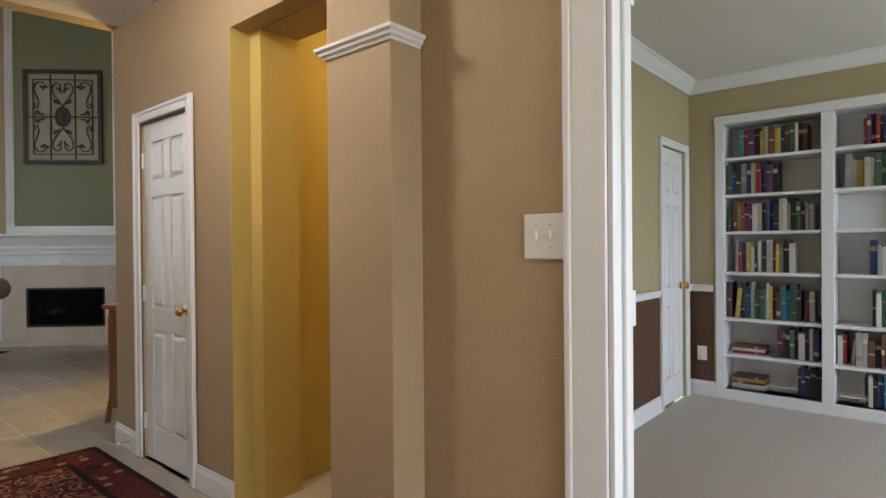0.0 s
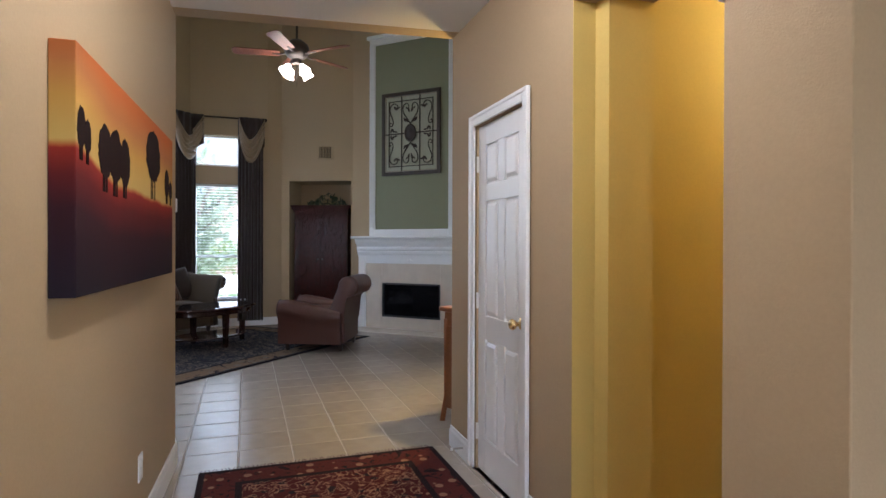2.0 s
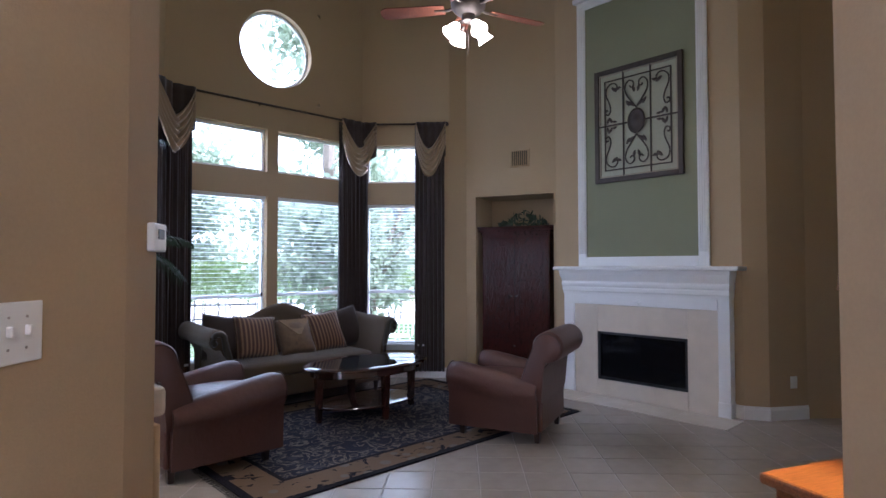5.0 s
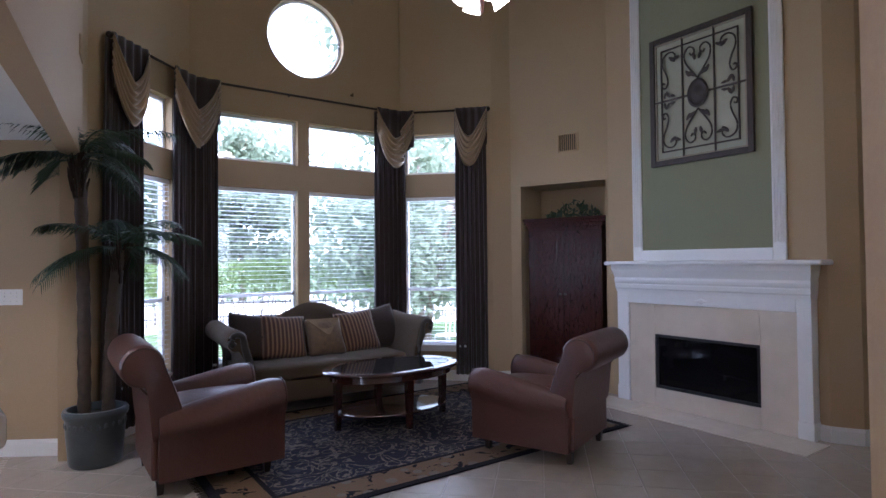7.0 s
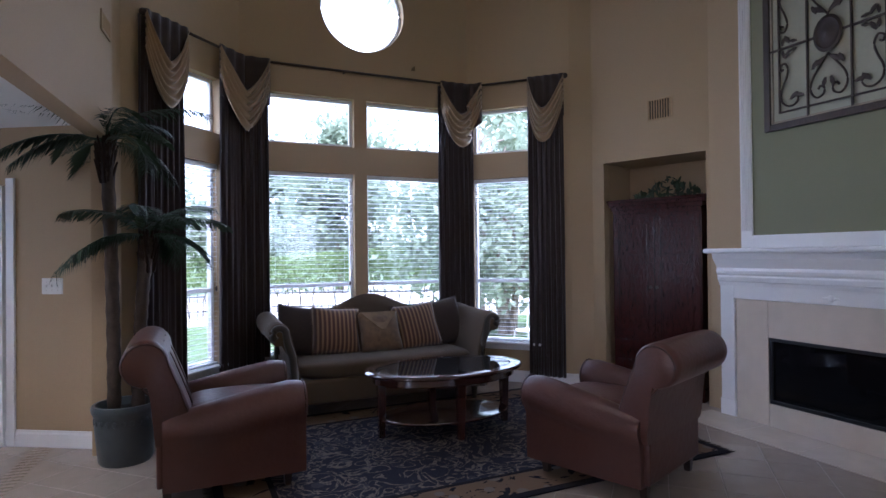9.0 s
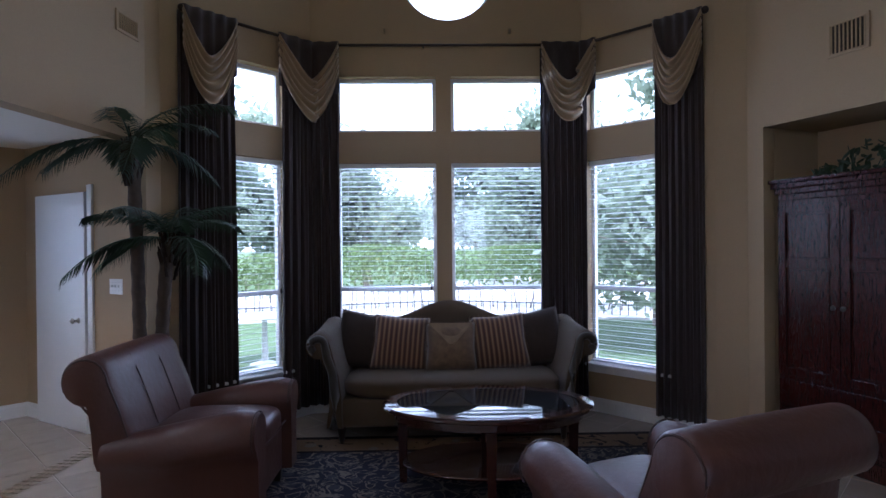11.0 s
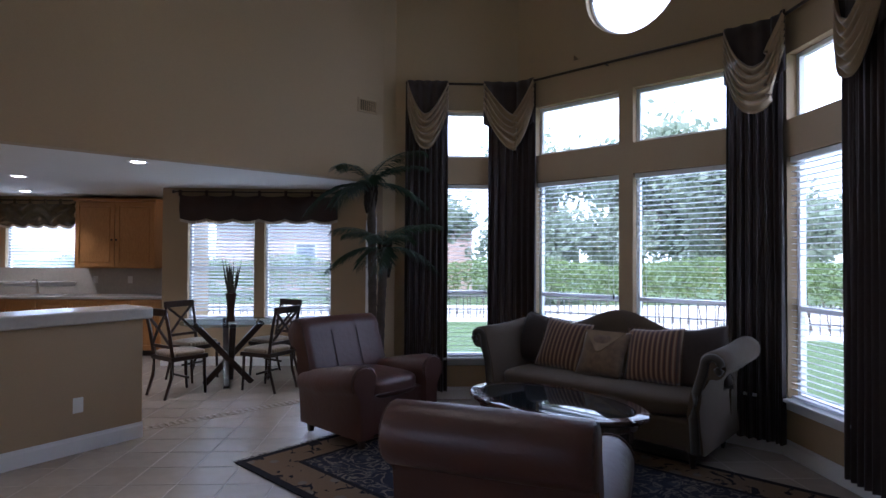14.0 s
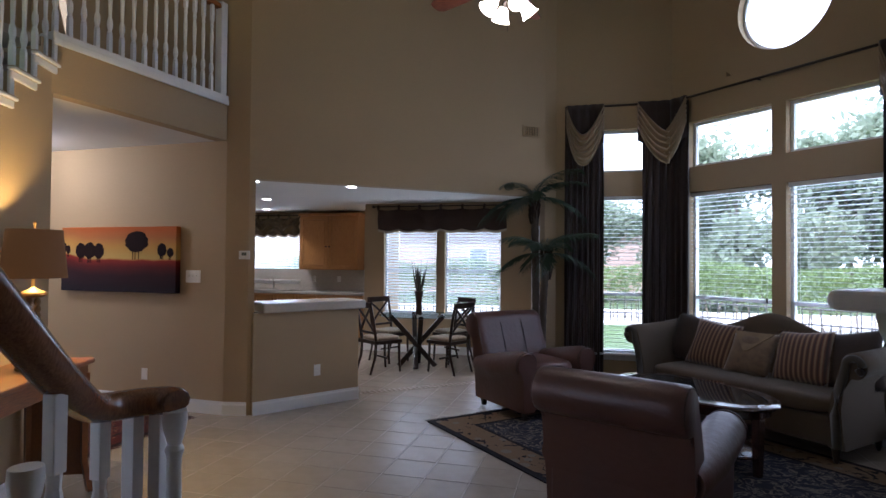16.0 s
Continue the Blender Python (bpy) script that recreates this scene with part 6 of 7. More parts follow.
def book(t, h, d, m, k):
    """A book, spine towards -y: cover with a pale label band and page block."""
    bm = bmesh.new()
    add_box(bm, (0, d / 2, h / 2), (t, d, h), 0.003, segments=1)
    cover = set(bm.faces)
    z = h * rnd.choice((0.7, 0.75, 0.25, 0.5))
    add_box(bm, (0, -0.0006, z), (t * 0.9, 0.002, h * rnd.choice((0.06, 0.14, 0.03))))
    banded = set(bm.faces)
    add_box(bm, (0, d / 2 + 0.004, h + 0.0005), (t * 0.7, d - 0.012, 0.002))
    for f in bm.faces:
        f.material_index = 0 if f in cover else (1 if f in banded else 2)
    ob = part("book", bm, COVERS[k])
    ob.data.materials.append(BAND)
    ob.data.materials.append(PAGES)
    ob.matrix_world = m
    return tagged(ob, "book standing on a bookcase shelf", "book", "books on the shelves")
fills = {0: {6: (0.16, 0.9), 5: (0.0, 0.6), 4: (0.0, 0.95), 3: (0.1, 0.78), 2: (0.0, 1.0), 1: (0.55, 1.0), 0: (0.76, 1.0)},
         1: {6: (0.25, 0.8), 5: (0.08, 0.8), 3: (0.3, 0.9), 2: (0.32, 0.95), 1: (0.0, 0.9), 0: (0.25, 0.85)}, 2: {6: (0.1, 0.7), 4: (0.1, 0.8), 2: (0.0, 0.9), 1: (0.2, 0.8)}}
for b, rows in fills.items():
    for r, (f0, f1) in rows.items():
        x0, x1 = BAYS[b][0] + 0.01, BAYS[b][1] - 0.01
        x, end = x0 + (x1 - x0) * f0, x0 + (x1 - x0) * f1
        space = (SHELF_Z + [2.25])[r + 1] - SHELF_Z[r]
        while x < end - 0.03:
            t = rnd.uniform(0.018, 0.042)
            h = min(space - 0.05, rnd.uniform(0.19, 0.26) if r != 2 else rnd.uniform(0.22, 0.31))
            lean = rnd.choice((0, 0, 0, 0, 7 if r in (1, 2) else 0))
            book(t, h, rnd.uniform(0.14, 0.19), pose(x + t / 2 + (0.02 if lean else 0), OFF_N + rnd.uniform(0.03, 0.07), SHELF_Z[r] + 0.001 + (0.001 if lean else 0), 0, lean, 0), rnd.randrange(12))
            x += t + 0.0015 + (0.03 if lean else 0)
for b, r, f, n in ((0, 1, 0.05, 3), (0, 0, 0.02, 5)):
    z = SHELF_Z[r]
    for k in range(n):
        t = rnd.uniform(0.014, 0.026)
        book(t, 0.24, 0.17, pose(BAYS[b][0] + 0.04 + 0.24, OFF_N + 0.06, z + t / 2 + 0.001, 0, -90, 0), rnd.randrange(12))
        z += t + 0.0015
of = thing("office_fan", "dark ceiling fan hanging in the office", "ceiling fan")
part("downrod", lathe([(0.012, 0.05), (0.012, 0.30)], 10), IRON, of)
part("motor", lathe([(0.03, 0.12), (0.11, 0.08), (0.12, 0.0), (0.06, -0.05)], 20), IRON, of, smooth=40)
for k in range(5):
    part("blade", prism([(0.15, -0.05), (0.60, -0.065), (0.62, 0), (0.60, 0.065), (0.15, 0.05)], -0.004, 0.004, pose(0, 0, 0.0, 0, 0, 72 * k + 30) @ pose(0, 0, 0, 10)), FOOT, of)
of.matrix_world = pose(1.75, 3.1, OFFICE_Z - 0.30)


# ---- kitchen ----
P0, P1 = (-3.76, -0.745), (-4.47, -1.70)
pen = thing("kitchen_peninsula", "tan half wall of the kitchen bar", "half wall", kind="structure")
PL = math.dist(P0, P1)
PM = frame_of(P1, P0)
part("half_wall", box((PL / 2, -0.07, 0.50), (PL, 0.14, 1.0), 0.004), WALL, pen)
part("end_wall", box((0.35, -0.50, 0.50), (0.7, 0.72, 0.999), 0.004), WALL, pen)
pen.matrix_world = PM
baseboard("baseboard", P1, P0)
COUNTER = mat("pale_tile_counter", (0.55, 0.51, 0.45), 0.25, grain=0.25, scale=25, blotch=0.1, blotch_scale=5)
bar = thing("bar_counter", "pale counter slab with a rounded edge on the half wall", "counter")
part("slab", box((PL / 2 - 0.07, -0.17, 1.05), (PL - 0.02, 0.46, 0.10), 0.02, segments=3), COUNTER, bar)
bar.matrix_world = PM
plate("white wall outlet on the kitchen bar", 0.075, 0.118, PM @ pose(0.50, 0, 0.37), outlet=True, name="wall_outlet")
lowc = thing("peninsula_counter", "lower pale counter with a black cooktop behind the bar", "counter")
part("cabinet", box((PL / 2, -0.72, 0.43), (PL + 0.3, 0.60, 0.86), 0.004), OAK, lowc)
part("slab", box((PL / 2, -0.72, 0.885), (PL + 0.34, 0.64, 0.045), 0.01), COUNTER, lowc)
part("cooktop", box((PL / 2 + 0.1, -0.72, 0.914), (0.72, 0.48, 0.012), 0.004), BLACK, lowc, "black cooktop")
for x in (-0.2, 0.2):
    for y in (-0.12, 0.12):
        bm = bmesh.new()
        for q in range(2):
            add_box(bm, (PL / 2 + 0.1 + x, -0.72 + y, 0.93), (0.2, 0.012, 0.02), 0.002, None)
            add_box(bm, (PL / 2 + 0.1 + x, -0.72 + y, 0.93), (0.012, 0.2, 0.02), 0.002, None)
        part("grate", bm, BLACK, lowc)
lowc.matrix_world = PM
KF = pose(0, KIT_Y, 0)
base = thing("base_cabinets", "honey oak base cabinets along the sink wall", "cabinet")
part("body", box((-1.0, KIT_Y + 0.30, 0.48), (3.7, 0.58, 0.78)), OAK, base)
part("toe_kick", box((-1.0, KIT_Y + 0.27, 0.045), (3.7, 0.50, 0.09)), FOOT, base)
for k in range(8):
    panel_door(0.44, 0.74, OAK, base, -2.84 + k * 0.46, 0.11, [], 0.40).location.y = KIT_Y + 0.602
ctr = thing("sink_counter", "pale counter with a sink and backsplash", "counter")
part("slab", box((-1.0, KIT_Y + 0.315, 0.895), (3.76, 0.63, 0.045), 0.01), COUNTER, ctr)
part("backsplash", box((-1.0, KIT_Y + 0.008, 1.13), (3.7, 0.014, 0.42)), COUNTER, ctr)
part("sink", ring(0.36, 0.2, 0.32, 0.16, 0.915, 0.925).copy() if False else box((-0.72, KIT_Y + 0.32, 0.92), (0.70, 0.42, 0.012), 0.005), STEEL, ctr, "steel sink rim")
fc = bmesh.new()
add_lathe(fc, [(0.03, 0.918), (0.022, 0.93), (0.018, 1.08)], 12, pose(-0.70, KIT_Y + 0.12, 0))
add_tube(fc, [(-0.70, KIT_Y + 0.12, 1.07), (-0.70, KIT_Y + 0.14, 1.15), (-0.70, KIT_Y + 0.22, 1.17), (-0.70, KIT_Y + 0.29, 1.12)], 0.012, 8)
part("faucet", fc, STEEL, ctr, "brushed nickel faucet", smooth=40)
for x in (-2.1, -1.55, 0.05):
    plate("white outlet on the backsplash", 0.075, 0.118, pose(x, KIT_Y + 0.016, 1.15), outlet=True, name="wall_outlet")


def upper(x0, x1, n, label):
    u = thing("wall_cabinet", label, "cabinet", group="oak wall cabinets")
    part("body", box(((x0 + x1) / 2, KIT_Y + 0.16, 1.87), (x1 - x0, 0.32, 1.06), 0.003), OAK, u)
    bm = bmesh.new()
    add_box(bm, ((x0 + x1) / 2, KIT_Y + 0.18, 2.42), (x1 - x0 + 0.05, 0.37, 0.05), 0.012)
    part("crown", bm, OAK, u)
    w = (x1 - x0) / n
    for k in range(n):
        panel_door(w - 0.012, 1.02, OAK, u, x0 + k * w + 0.006, 1.36, [], w - 0.04 if k == 0 else 0.03).location.y = KIT_Y + 0.334
    return u
upper(-2.63, -1.40, 2, "honey oak wall cabinet with two raised panel doors")
upper(-0.02, 0.9, 2, "honey oak wall cabinet beside the sink window")


def valance(m, x0, x1, z_rod, drop, material, scallops, fringe, label):
    v = thing("window_valance", label, "valance")
    part("rod", tube([(x0 - 0.08, 0.07, z_rod), (x1 + 0.08, 0.07, z_rod)], 0.01, 8), IRON, v)
    for x in (x0 - 0.09, x1 + 0.09):
        fb = bmesh.new()
        bmesh.ops.create_uvsphere(fb, u_segments=10, v_segments=8, radius=0.024, matrix=Matrix.Translation((x, 0.07, z_rod)))
        part("finial", fb, IRON, v)
    w = x1 - x0
    def f(u, t):
        sc = abs(math.sin(math.pi * scallops * u))
        z = z_rod - 0.045 - 0.02 * sc * (1 - t) - (drop + 0.035 * sc) * t
        y = 0.075 + 0.03 * math.sin(math.pi * t) + 0.018 * math.sin(scallops * 2 * math.pi * u) + 0.012 * math.sin(t * 14 + 3 * math.sin(scallops * math.pi * u)) * fringe[1]
        return x0 + w * u, y, z
    solidify(part("cloth", grid_sheet(f, 90, 22), material, v, smooth=True), 0.004)
    def g(u, t):
        x, y, z = f(u, 1)
        return x, y + 0.004 * math.sin(u * 700), z - 0.04 * t
    part("fringe", grid_sheet(g, 160, 1), fringe[0], v, "cream fringe")
    for k in range(scallops + 1):
        u = k / scallops
        part("tab", box((x0 + w * u, 0.075, z_rod - 0.02), (0.04, 0.03, 0.09), 0.01), material, v)
    v.matrix_world = m
    return v
CREAM = mat("cream_fringe", (0.55, 0.48, 0.36), 0.9)
valance(MN, 6.05 - 5.66, 6.05 - 3.47, 2.44, 0.33, mat("dark_brown_valance", (0.05, 0.028, 0.02), 0.8, grain=0.4, scale=40), 6, (CREAM, 0.3), "dark brown tab-top valance with cream fringe")
valance(MK, 1.95, 3.15, 2.43, 0.34, mat("gold_brown_valance", (0.12, 0.085, 0.035), 0.6, grain=0.7, scale=14, colour2=(0.03, 0.02, 0.012)), 5, (CREAM, 2.0), "gathered gold and brown balloon valance")
DISC = glow("recessed_lamp_lens", (1.0, 0.9, 0.75), 9.0)
for x, y in [(-2.94, -1.96), (-1.93, -3.87), (-3.92, -2.7), (-0.9, -5.5), (-4.85, -2.98)]:
    r = thing("recessed_light", "lit recessed ceiling light with a white ring", "ceiling light", group="kitchen recessed lights")
    part("trim_ring", lathe([(0.065, 0.0), (0.095, -0.006), (0.1, 0.0)], 24, cap=False), TRIM, r)
    part("lens", lathe([(0.066, -0.002), (0.066, -0.0005)], 24), DISC, r, "glowing lens")
    r.matrix_world = pose(x, y, KITCHEN_Z - 0.001)
nd = thing("nook_door", "white door in the breakfast nook seen edge on", "door", kind="structure")
NWM = frame_of((-6.50, -3.05), (-6.05, NOOK_Y))
part("leaf", box((1.25, 0.02, 1.02), (0.80, 0.035, 2.04), 0.004), TRIM, nd)
part("casing", box((0.80, 0.012, 1.05), (0.07, 0.022, 2.1), 0.004), TRIM, nd)
part("door_handle", lathe([(0.028, 0), (0.012, 0.01), (0.011, 0.03), (0.027, 0.05), (0.01, 0.066)], 14, pose(0.95, 0.037, 0.95, -90)), STEEL, nd, smooth=40)
nd.matrix_world = NWM
plate("white triple light switch plate by the nook", 0.178, 0.125, NWM @ pose(0.45, 0, 1.25), 3)


# ---- dining set ----
C = Vector((-4.52, -3.74))
dt = thing("dining_table", "round glass dining table on a crossed espresso base", "dining table")
TGm = glass("dining_glass", (0.75, 0.82, 0.82))
part("glass_top", oval(0.56, 0.56, 0.738, 0.75), TGm, dt, smooth=40)
for a in (0, 90, 180, 270):
    bm = bmesh.new()
    add_box(bm, (0, 0, 0), (0.07, 0.07, 0.98), 0.008, pose(0, 0, 0.37, 0, 0, a + 20) @ pose(0.06, 0.03, 0, 0, 42, 0))
    part("leg", bm, ESPRESSO, dt)
dt.matrix_world = pose(C.x, C.y, 0)


def dining_chair():
    """X-back chair facing -y."""
    c = thing("dining_chair", "espresso wooden X-back dining chair with a striped seat", "chair", group="chairs round the dining table")
    part("seat_frame", box((0, 0, 0.42), (0.44, 0.43, 0.05), 0.01), ESPRESSO, c)
    part("seat", cushion((0, -0.005, 0.465), (0.43, 0.42, 0.06), 0.3, 6), stripe_seat, c, "striped upholstered seat", smooth=True)
    for sx in (-1, 1):
        part("leg", tube([(sx * 0.19, -0.18, 0.42), (sx * 0.19, -0.185, 0.2), (sx * 0.19, -0.2, 0.0)], [0.024, 0.021, 0.018], 4), ESPRESSO, c)
        part("back_leg", tube([(sx * 0.19, 0.27, 0.0), (sx * 0.19, 0.20, 0.22), (sx * 0.19, 0.19, 0.45), (sx * 0.2, 0.235, 0.72), (sx * 0.205, 0.29, 0.96)], [0.018, 0.022, 0.025, 0.022, 0.02], 4), ESPRESSO, c)
    part("top_rail", box((0, 0.285, 0.93), (0.44, 0.028, 0.08), 0.01, pose(0, 0, 0)), ESPRESSO, c)
    part("lower_rail", box((0, 0.205, 0.55), (0.38, 0.024, 0.035), 0.006), ESPRESSO, c)
    for sx in (-1, 1):
        part("cross_slat", tube([(sx * -0.18, 0.213, 0.57), (sx * -0.02, 0.245, 0.73), (sx * 0.18, 0.28, 0.90)], 0.017, 6), ESPRESSO, c)
    part("stretcher", box((0, 0.0, 0.2), (0.36, 0.02, 0.025), 0.004), ESPRESSO, c)
    return c
stripe_seat = stripe_mat("striped_seat_cloth", (0.25, 0.2, 0.14), (0.45, 0.38, 0.28), (0.14, 0.09, 0.06), 9)
rv, nv = Vector((-0.96, -0.28)), Vector((-0.28, 0.96))
first = None
for a, b in ((-0.50, 0.36), (0.44, 0.40), (-0.42, -0.42), (0.52, -0.36)):
    q = C + rv * a + nv * b
    d = C - q
    yaw = math.degrees(math.atan2(d.y, d.x)) + 90
    if first is None:
        first = dining_chair()
        first.matrix_world = pose(q.x, q.y, 0, 0, 0, yaw)
    else:
        copy_thing(first, pose(q.x, q.y, 0, 0, 0, yaw))
vs = thing("vase", "tall dark vase with spiky dried reeds on the dining table", "vase")
part("body", lathe([(0.055, 0), (0.045, 0.06), (0.04, 0.14), (0.055, 0.26), (0.07, 0.34), (0.06, 0.34), (0.045, 0.26)], 20), ESPRESSO, vs, smooth=40)
REED = mat("dried_reed", (0.035, 0.03, 0.018), 0.8, grain=0.4, scale=30)
rnd = random.Random(4)
for k in range(16):
    a, s = rnd.uniform(0, 6.28), rnd.uniform(0.02, 0.19)
    h = rnd.uniform(0.62, 0.82)
    part("reed", tube([(0.01 * math.cos(a), 0.01 * math.sin(a), 0.2), (0.5 * s * math.cos(a), 0.5 * s * math.sin(a), 0.45), (s * math.cos(a), s * math.sin(a), h)], [0.006, 0.012, 0.002], 4), REED, vs)
vs.matrix_world = pose(C.x - 0.02, C.y, 0.7505)


# ---- balcony rail and stairs ----
BAL = [(0.016, 0.0), (0.016, 0.16), (0.02, 0.17), (0.014, 0.19), (0.022, 0.23), (0.02, 0.27), (0.012, 0.30), (0.015, 0.42), (0.018, 0.55), (0.012, 0.63), (0.018, 0.65), (0.014, 0.67), (0.016, 0.70), (0.016, 0.86)]
bmx = lathe(BAL, 8)
add_box(bmx, (0, 0, 0.08), (0.032, 0.032, 0.16), 0.002)
add_box(bmx, (0, 0, 0.78), (0.032, 0.032, 0.16), 0.002)
BAL_ME = bpy.data.meshes.new("baluster")
bmx.to_mesh(BAL_ME)
bmx.free()
BAL_ME.materials.append(TRIM)
def baluster(parent, m):
    ob = new("baluster", BAL_ME)
    ob.parent = parent
    ob.matrix_local = m
balc = thing("balcony_railing", "white turned balusters with an oak handrail along the balcony", "railing", kind="structure")
BE0, BE1 = Vector((HALL_END[0], 1.06)), Vector((COLUMN[0] + 0.01, -0.66))
BD = (BE1 - BE0).normalized()
BLEN = (BE1 - BE0).length
bn2 = math.degrees(math.atan2(BD.y, BD.x))
BMx = pose(BE0.x, BE0.y, 0, 0, 0, bn2)
bm = bmesh.new()
add_box(bm, (BLEN / 2, 0.03, BALC_Z + 0.03), (BLEN, 0.16, 0.06), 0.01)
add_box(bm, (BLEN / 2, -0.045, BALC_Z - 0.01), (BLEN, 0.022, 0.05), 0.008)
part("shoe_rail", bm, TRIM, balc)
for k in range(int(BLEN / 0.108)):
    baluster(balc, pose(0.06 + k * 0.108, 0.03, BALC_Z + 0.06))
hr = [(0.0, 0.0), (0.032, 0.0), (0.034, 0.02), (0.026, 0.045), (0.0, 0.06), (-0.026, 0.045), (-0.034, 0.02), (-0.032, 0.0)]
bm = bmesh.new()
add_sweep(bm, hr, [(0, 0.03, BALC_Z + 0.92, 0, 1), (BLEN, 0.03, BALC_Z + 0.92, 0, 1)])
part("handrail", bm, RAILWOOD, balc, "oak handrail", smooth=40)
part("end_post", box((BLEN - 0.03, 0.03, BALC_Z + 0.5), (0.08, 0.08, 0.98), 0.006), TRIM, balc)
balc.matrix_world = BMx

up = thing("upper_stairs", "upper stair flight with white stepped trim and balusters", "stairs", kind="structure")
for k in range(9):
    s, z = k * RUN, BALC_Z - RISE * (k + 1)
    part("tread", box((s + RUN / 2 + 0.01, -0.46, z + 0.018), (RUN + 0.03, 1.0, 0.036), 0.01), CARPET, up, "carpeted tread")
    bm = bmesh.new()
    add_box(bm, (s + RUN / 2 + 0.01, 0.012, z - 0.022), (RUN + 0.04, 0.026, 0.05), 0.008)
    add_box(bm, (s + RUN / 2 + 0.01, 0.022, z + 0.012), (RUN + 0.05, 0.05, 0.022), 0.008)
    add_box(bm, (s + 0.012, 0.010, z + RISE / 2 + 0.01), (0.045, 0.022, RISE - 0.03), 0.006)
    part("stringer_trim", bm, TRIM, up)
    for q in (0.06, 0.185):
        baluster(up, pose(s + q, -0.03, z + 0.03))
bm = bmesh.new()
add_sweep(bm, hr, [(0.0, -0.03, BALC_Z + 0.86, 0, 1), (9 * RUN, -0.03, BALC_Z + 0.86 - 9 * RISE, 0, 1)])
part("handrail", bm, RAILWOOD, up, "oak handrail", smooth=40)
up.matrix_world = STAIR_M

low = thing("lower_stairs", "lower stair flight with a volute oak handrail and white turned balusters", "stairs", kind="structure")
LD = Vector((-0.44, 0.898))
LN = Vector((0.898, 0.44))               # from the rail across the flight
V0 = Vector((-5.655, 2.93))
for k in range(8):
    s = 0.02 + k * RUN
    q = V0 + LD * (s + RUN / 2)
    m4 = pose(q.x, q.y, 0, 0, 0, math.degrees(math.atan2(LD.y, LD.x)))
    z = RISE * (k + 1)
    part("riser", box((0, -0.52, z / 2), (RUN, 1.06, z - 0.002), 0.0, m4), TRIM, low)
    part("tread", box((-0.012, -0.52, z + 0.012), (RUN + 0.03, 1.12, 0.026), 0.01, m4), RAILWOOD, low, "dark stained oak tread")
rail = [Vector((-5.80, 2.76, 1.115)), Vector((-5.755, 2.745, 1.113)), Vector((-5.70, 2.765, 1.112)), Vector((-5.665, 2.82, 1.112)), Vector((-5.652, 2.88, 1.115)), Vector((-5.66, 2.94, 1.13)), Vector((-5.69, 3.0, 1.165))]
for k in range(1, 12):
    q = V0 + LD * (0.06 + 0.13 * k)
    rail.append(Vector((q.x, q.y, 1.14 + 0.094 * k * 1.02)))
bm = bmesh.new()
n = 12
rings = []
for i, p in enumerate(rail):
    a = rail[max(i - 1, 0)]
    b = rail[min(i + 1, len(rail) - 1)]
    d = (b - a).normalized()
    side = Vector((d.y, -d.x, 0)).normalized()
    top = side.cross(d) * -1 if side.cross(d).z < 0 else side.cross(d)
    w = 1.25 if i == 0 else 1.0
    rings.append([bm.verts.new(p + side * (0.052 * w * math.cos(2 * math.pi * k / n)) + top * (0.044 * math.sin(2 * math.pi * k / n))) for k in range(n)])
for a, b in zip(rings, rings[1:]):
    for k in range(n):
        bm.faces.new((a[k], a[(k + 1) % n], b[(k + 1) % n], b[k]))
bm.faces.new(rings[0])
bm.faces.new(rings[-1])
smooth_mod(part("handrail", bm, RAILWOOD, low, "glossy curved oak handrail ending in a volute", smooth=50))
for x, y, z1, turned in ((-5.79, 2.765, 1.09, True), (-5.725, 2.755, 1.09, False), (-5.672, 2.80, 1.09, False), (-5.655, 2.90, 1.09, True), (-5.755, 3.13, 1.22, True), (-5.81, 3.245, 1.31, True)):
    k = z1 - (0.0 if turned and x < -5.78 else 0.19)
    if turned and x < -5.78:
        part("baluster", lathe([(0.03, 0.19), (0.03, 0.40), (0.022, 0.42), (0.03, 0.45), (0.018, 0.50), (0.024, 0.75), (0.021, 0.95), (0.028, 0.975), (0.02, 0.99), (0.031, 1.03), (0.036, 1.06), (0.034, 1.09)], 14, pose(x, y, 0)), TRIM, low, smooth=40)
    elif turned:
        ob = new("baluster", BAL_ME)
        ob.parent = low
        ob.matrix_local = pose(x, y, z1 - k) @ Matrix.Diagonal((1.15, 1.15, k / 0.86, 1))
    else:
        part("newel", box((x, y, (z1 + 0.0) / 2), (0.042, 0.042, z1), 0.003), TRIM, low)
part("starting_step", lathe([(0.2, 0.0), (0.2, 0.165), (0.215, 0.17), (0.215, 0.195)], 24, pose(-5.70, 2.86, 0)), RAILWOOD, low, "rounded oak starting step", smooth=40)


# ---- console and lamp ----
con = thing("console_table", "orange-brown wooden console table with a curved leg against the stair wall", "console table")
CM = STAIR_M @ pose(0.28, 0, 0)
CW = wood("amber_console_wood", (0.16, 0.055, 0.018), (0.30, 0.115, 0.035), 0.3, stretch=(12, 1, 1), coat=0.3)
part("tabletop", box((0.55, 0.22, 0.855), (1.14, 0.42, 0.035), 0.01), CW, con)
part("apron", box((0.55, 0.22, 0.78), (1.06, 0.37, 0.11), 0.006), CW, con)
for x in (0.03, 1.07):
    for y in (0.05, 0.39):
        part("leg", tube([(x, y, 0.78), (x, y, 0.5), (x, y + (0.0 if y < 0.2 else 0.0), 0.2), (x, y + (0.045 if y > 0.2 else -0.0), 0.0)], [0.03, 0.027, 0.024, 0.028], 4), CW, con)
part("side_panel", box((0.025, 0.22, 0.42), (0.02, 0.33, 0.62), 0.004), CW, con)
con.matrix_world = CM
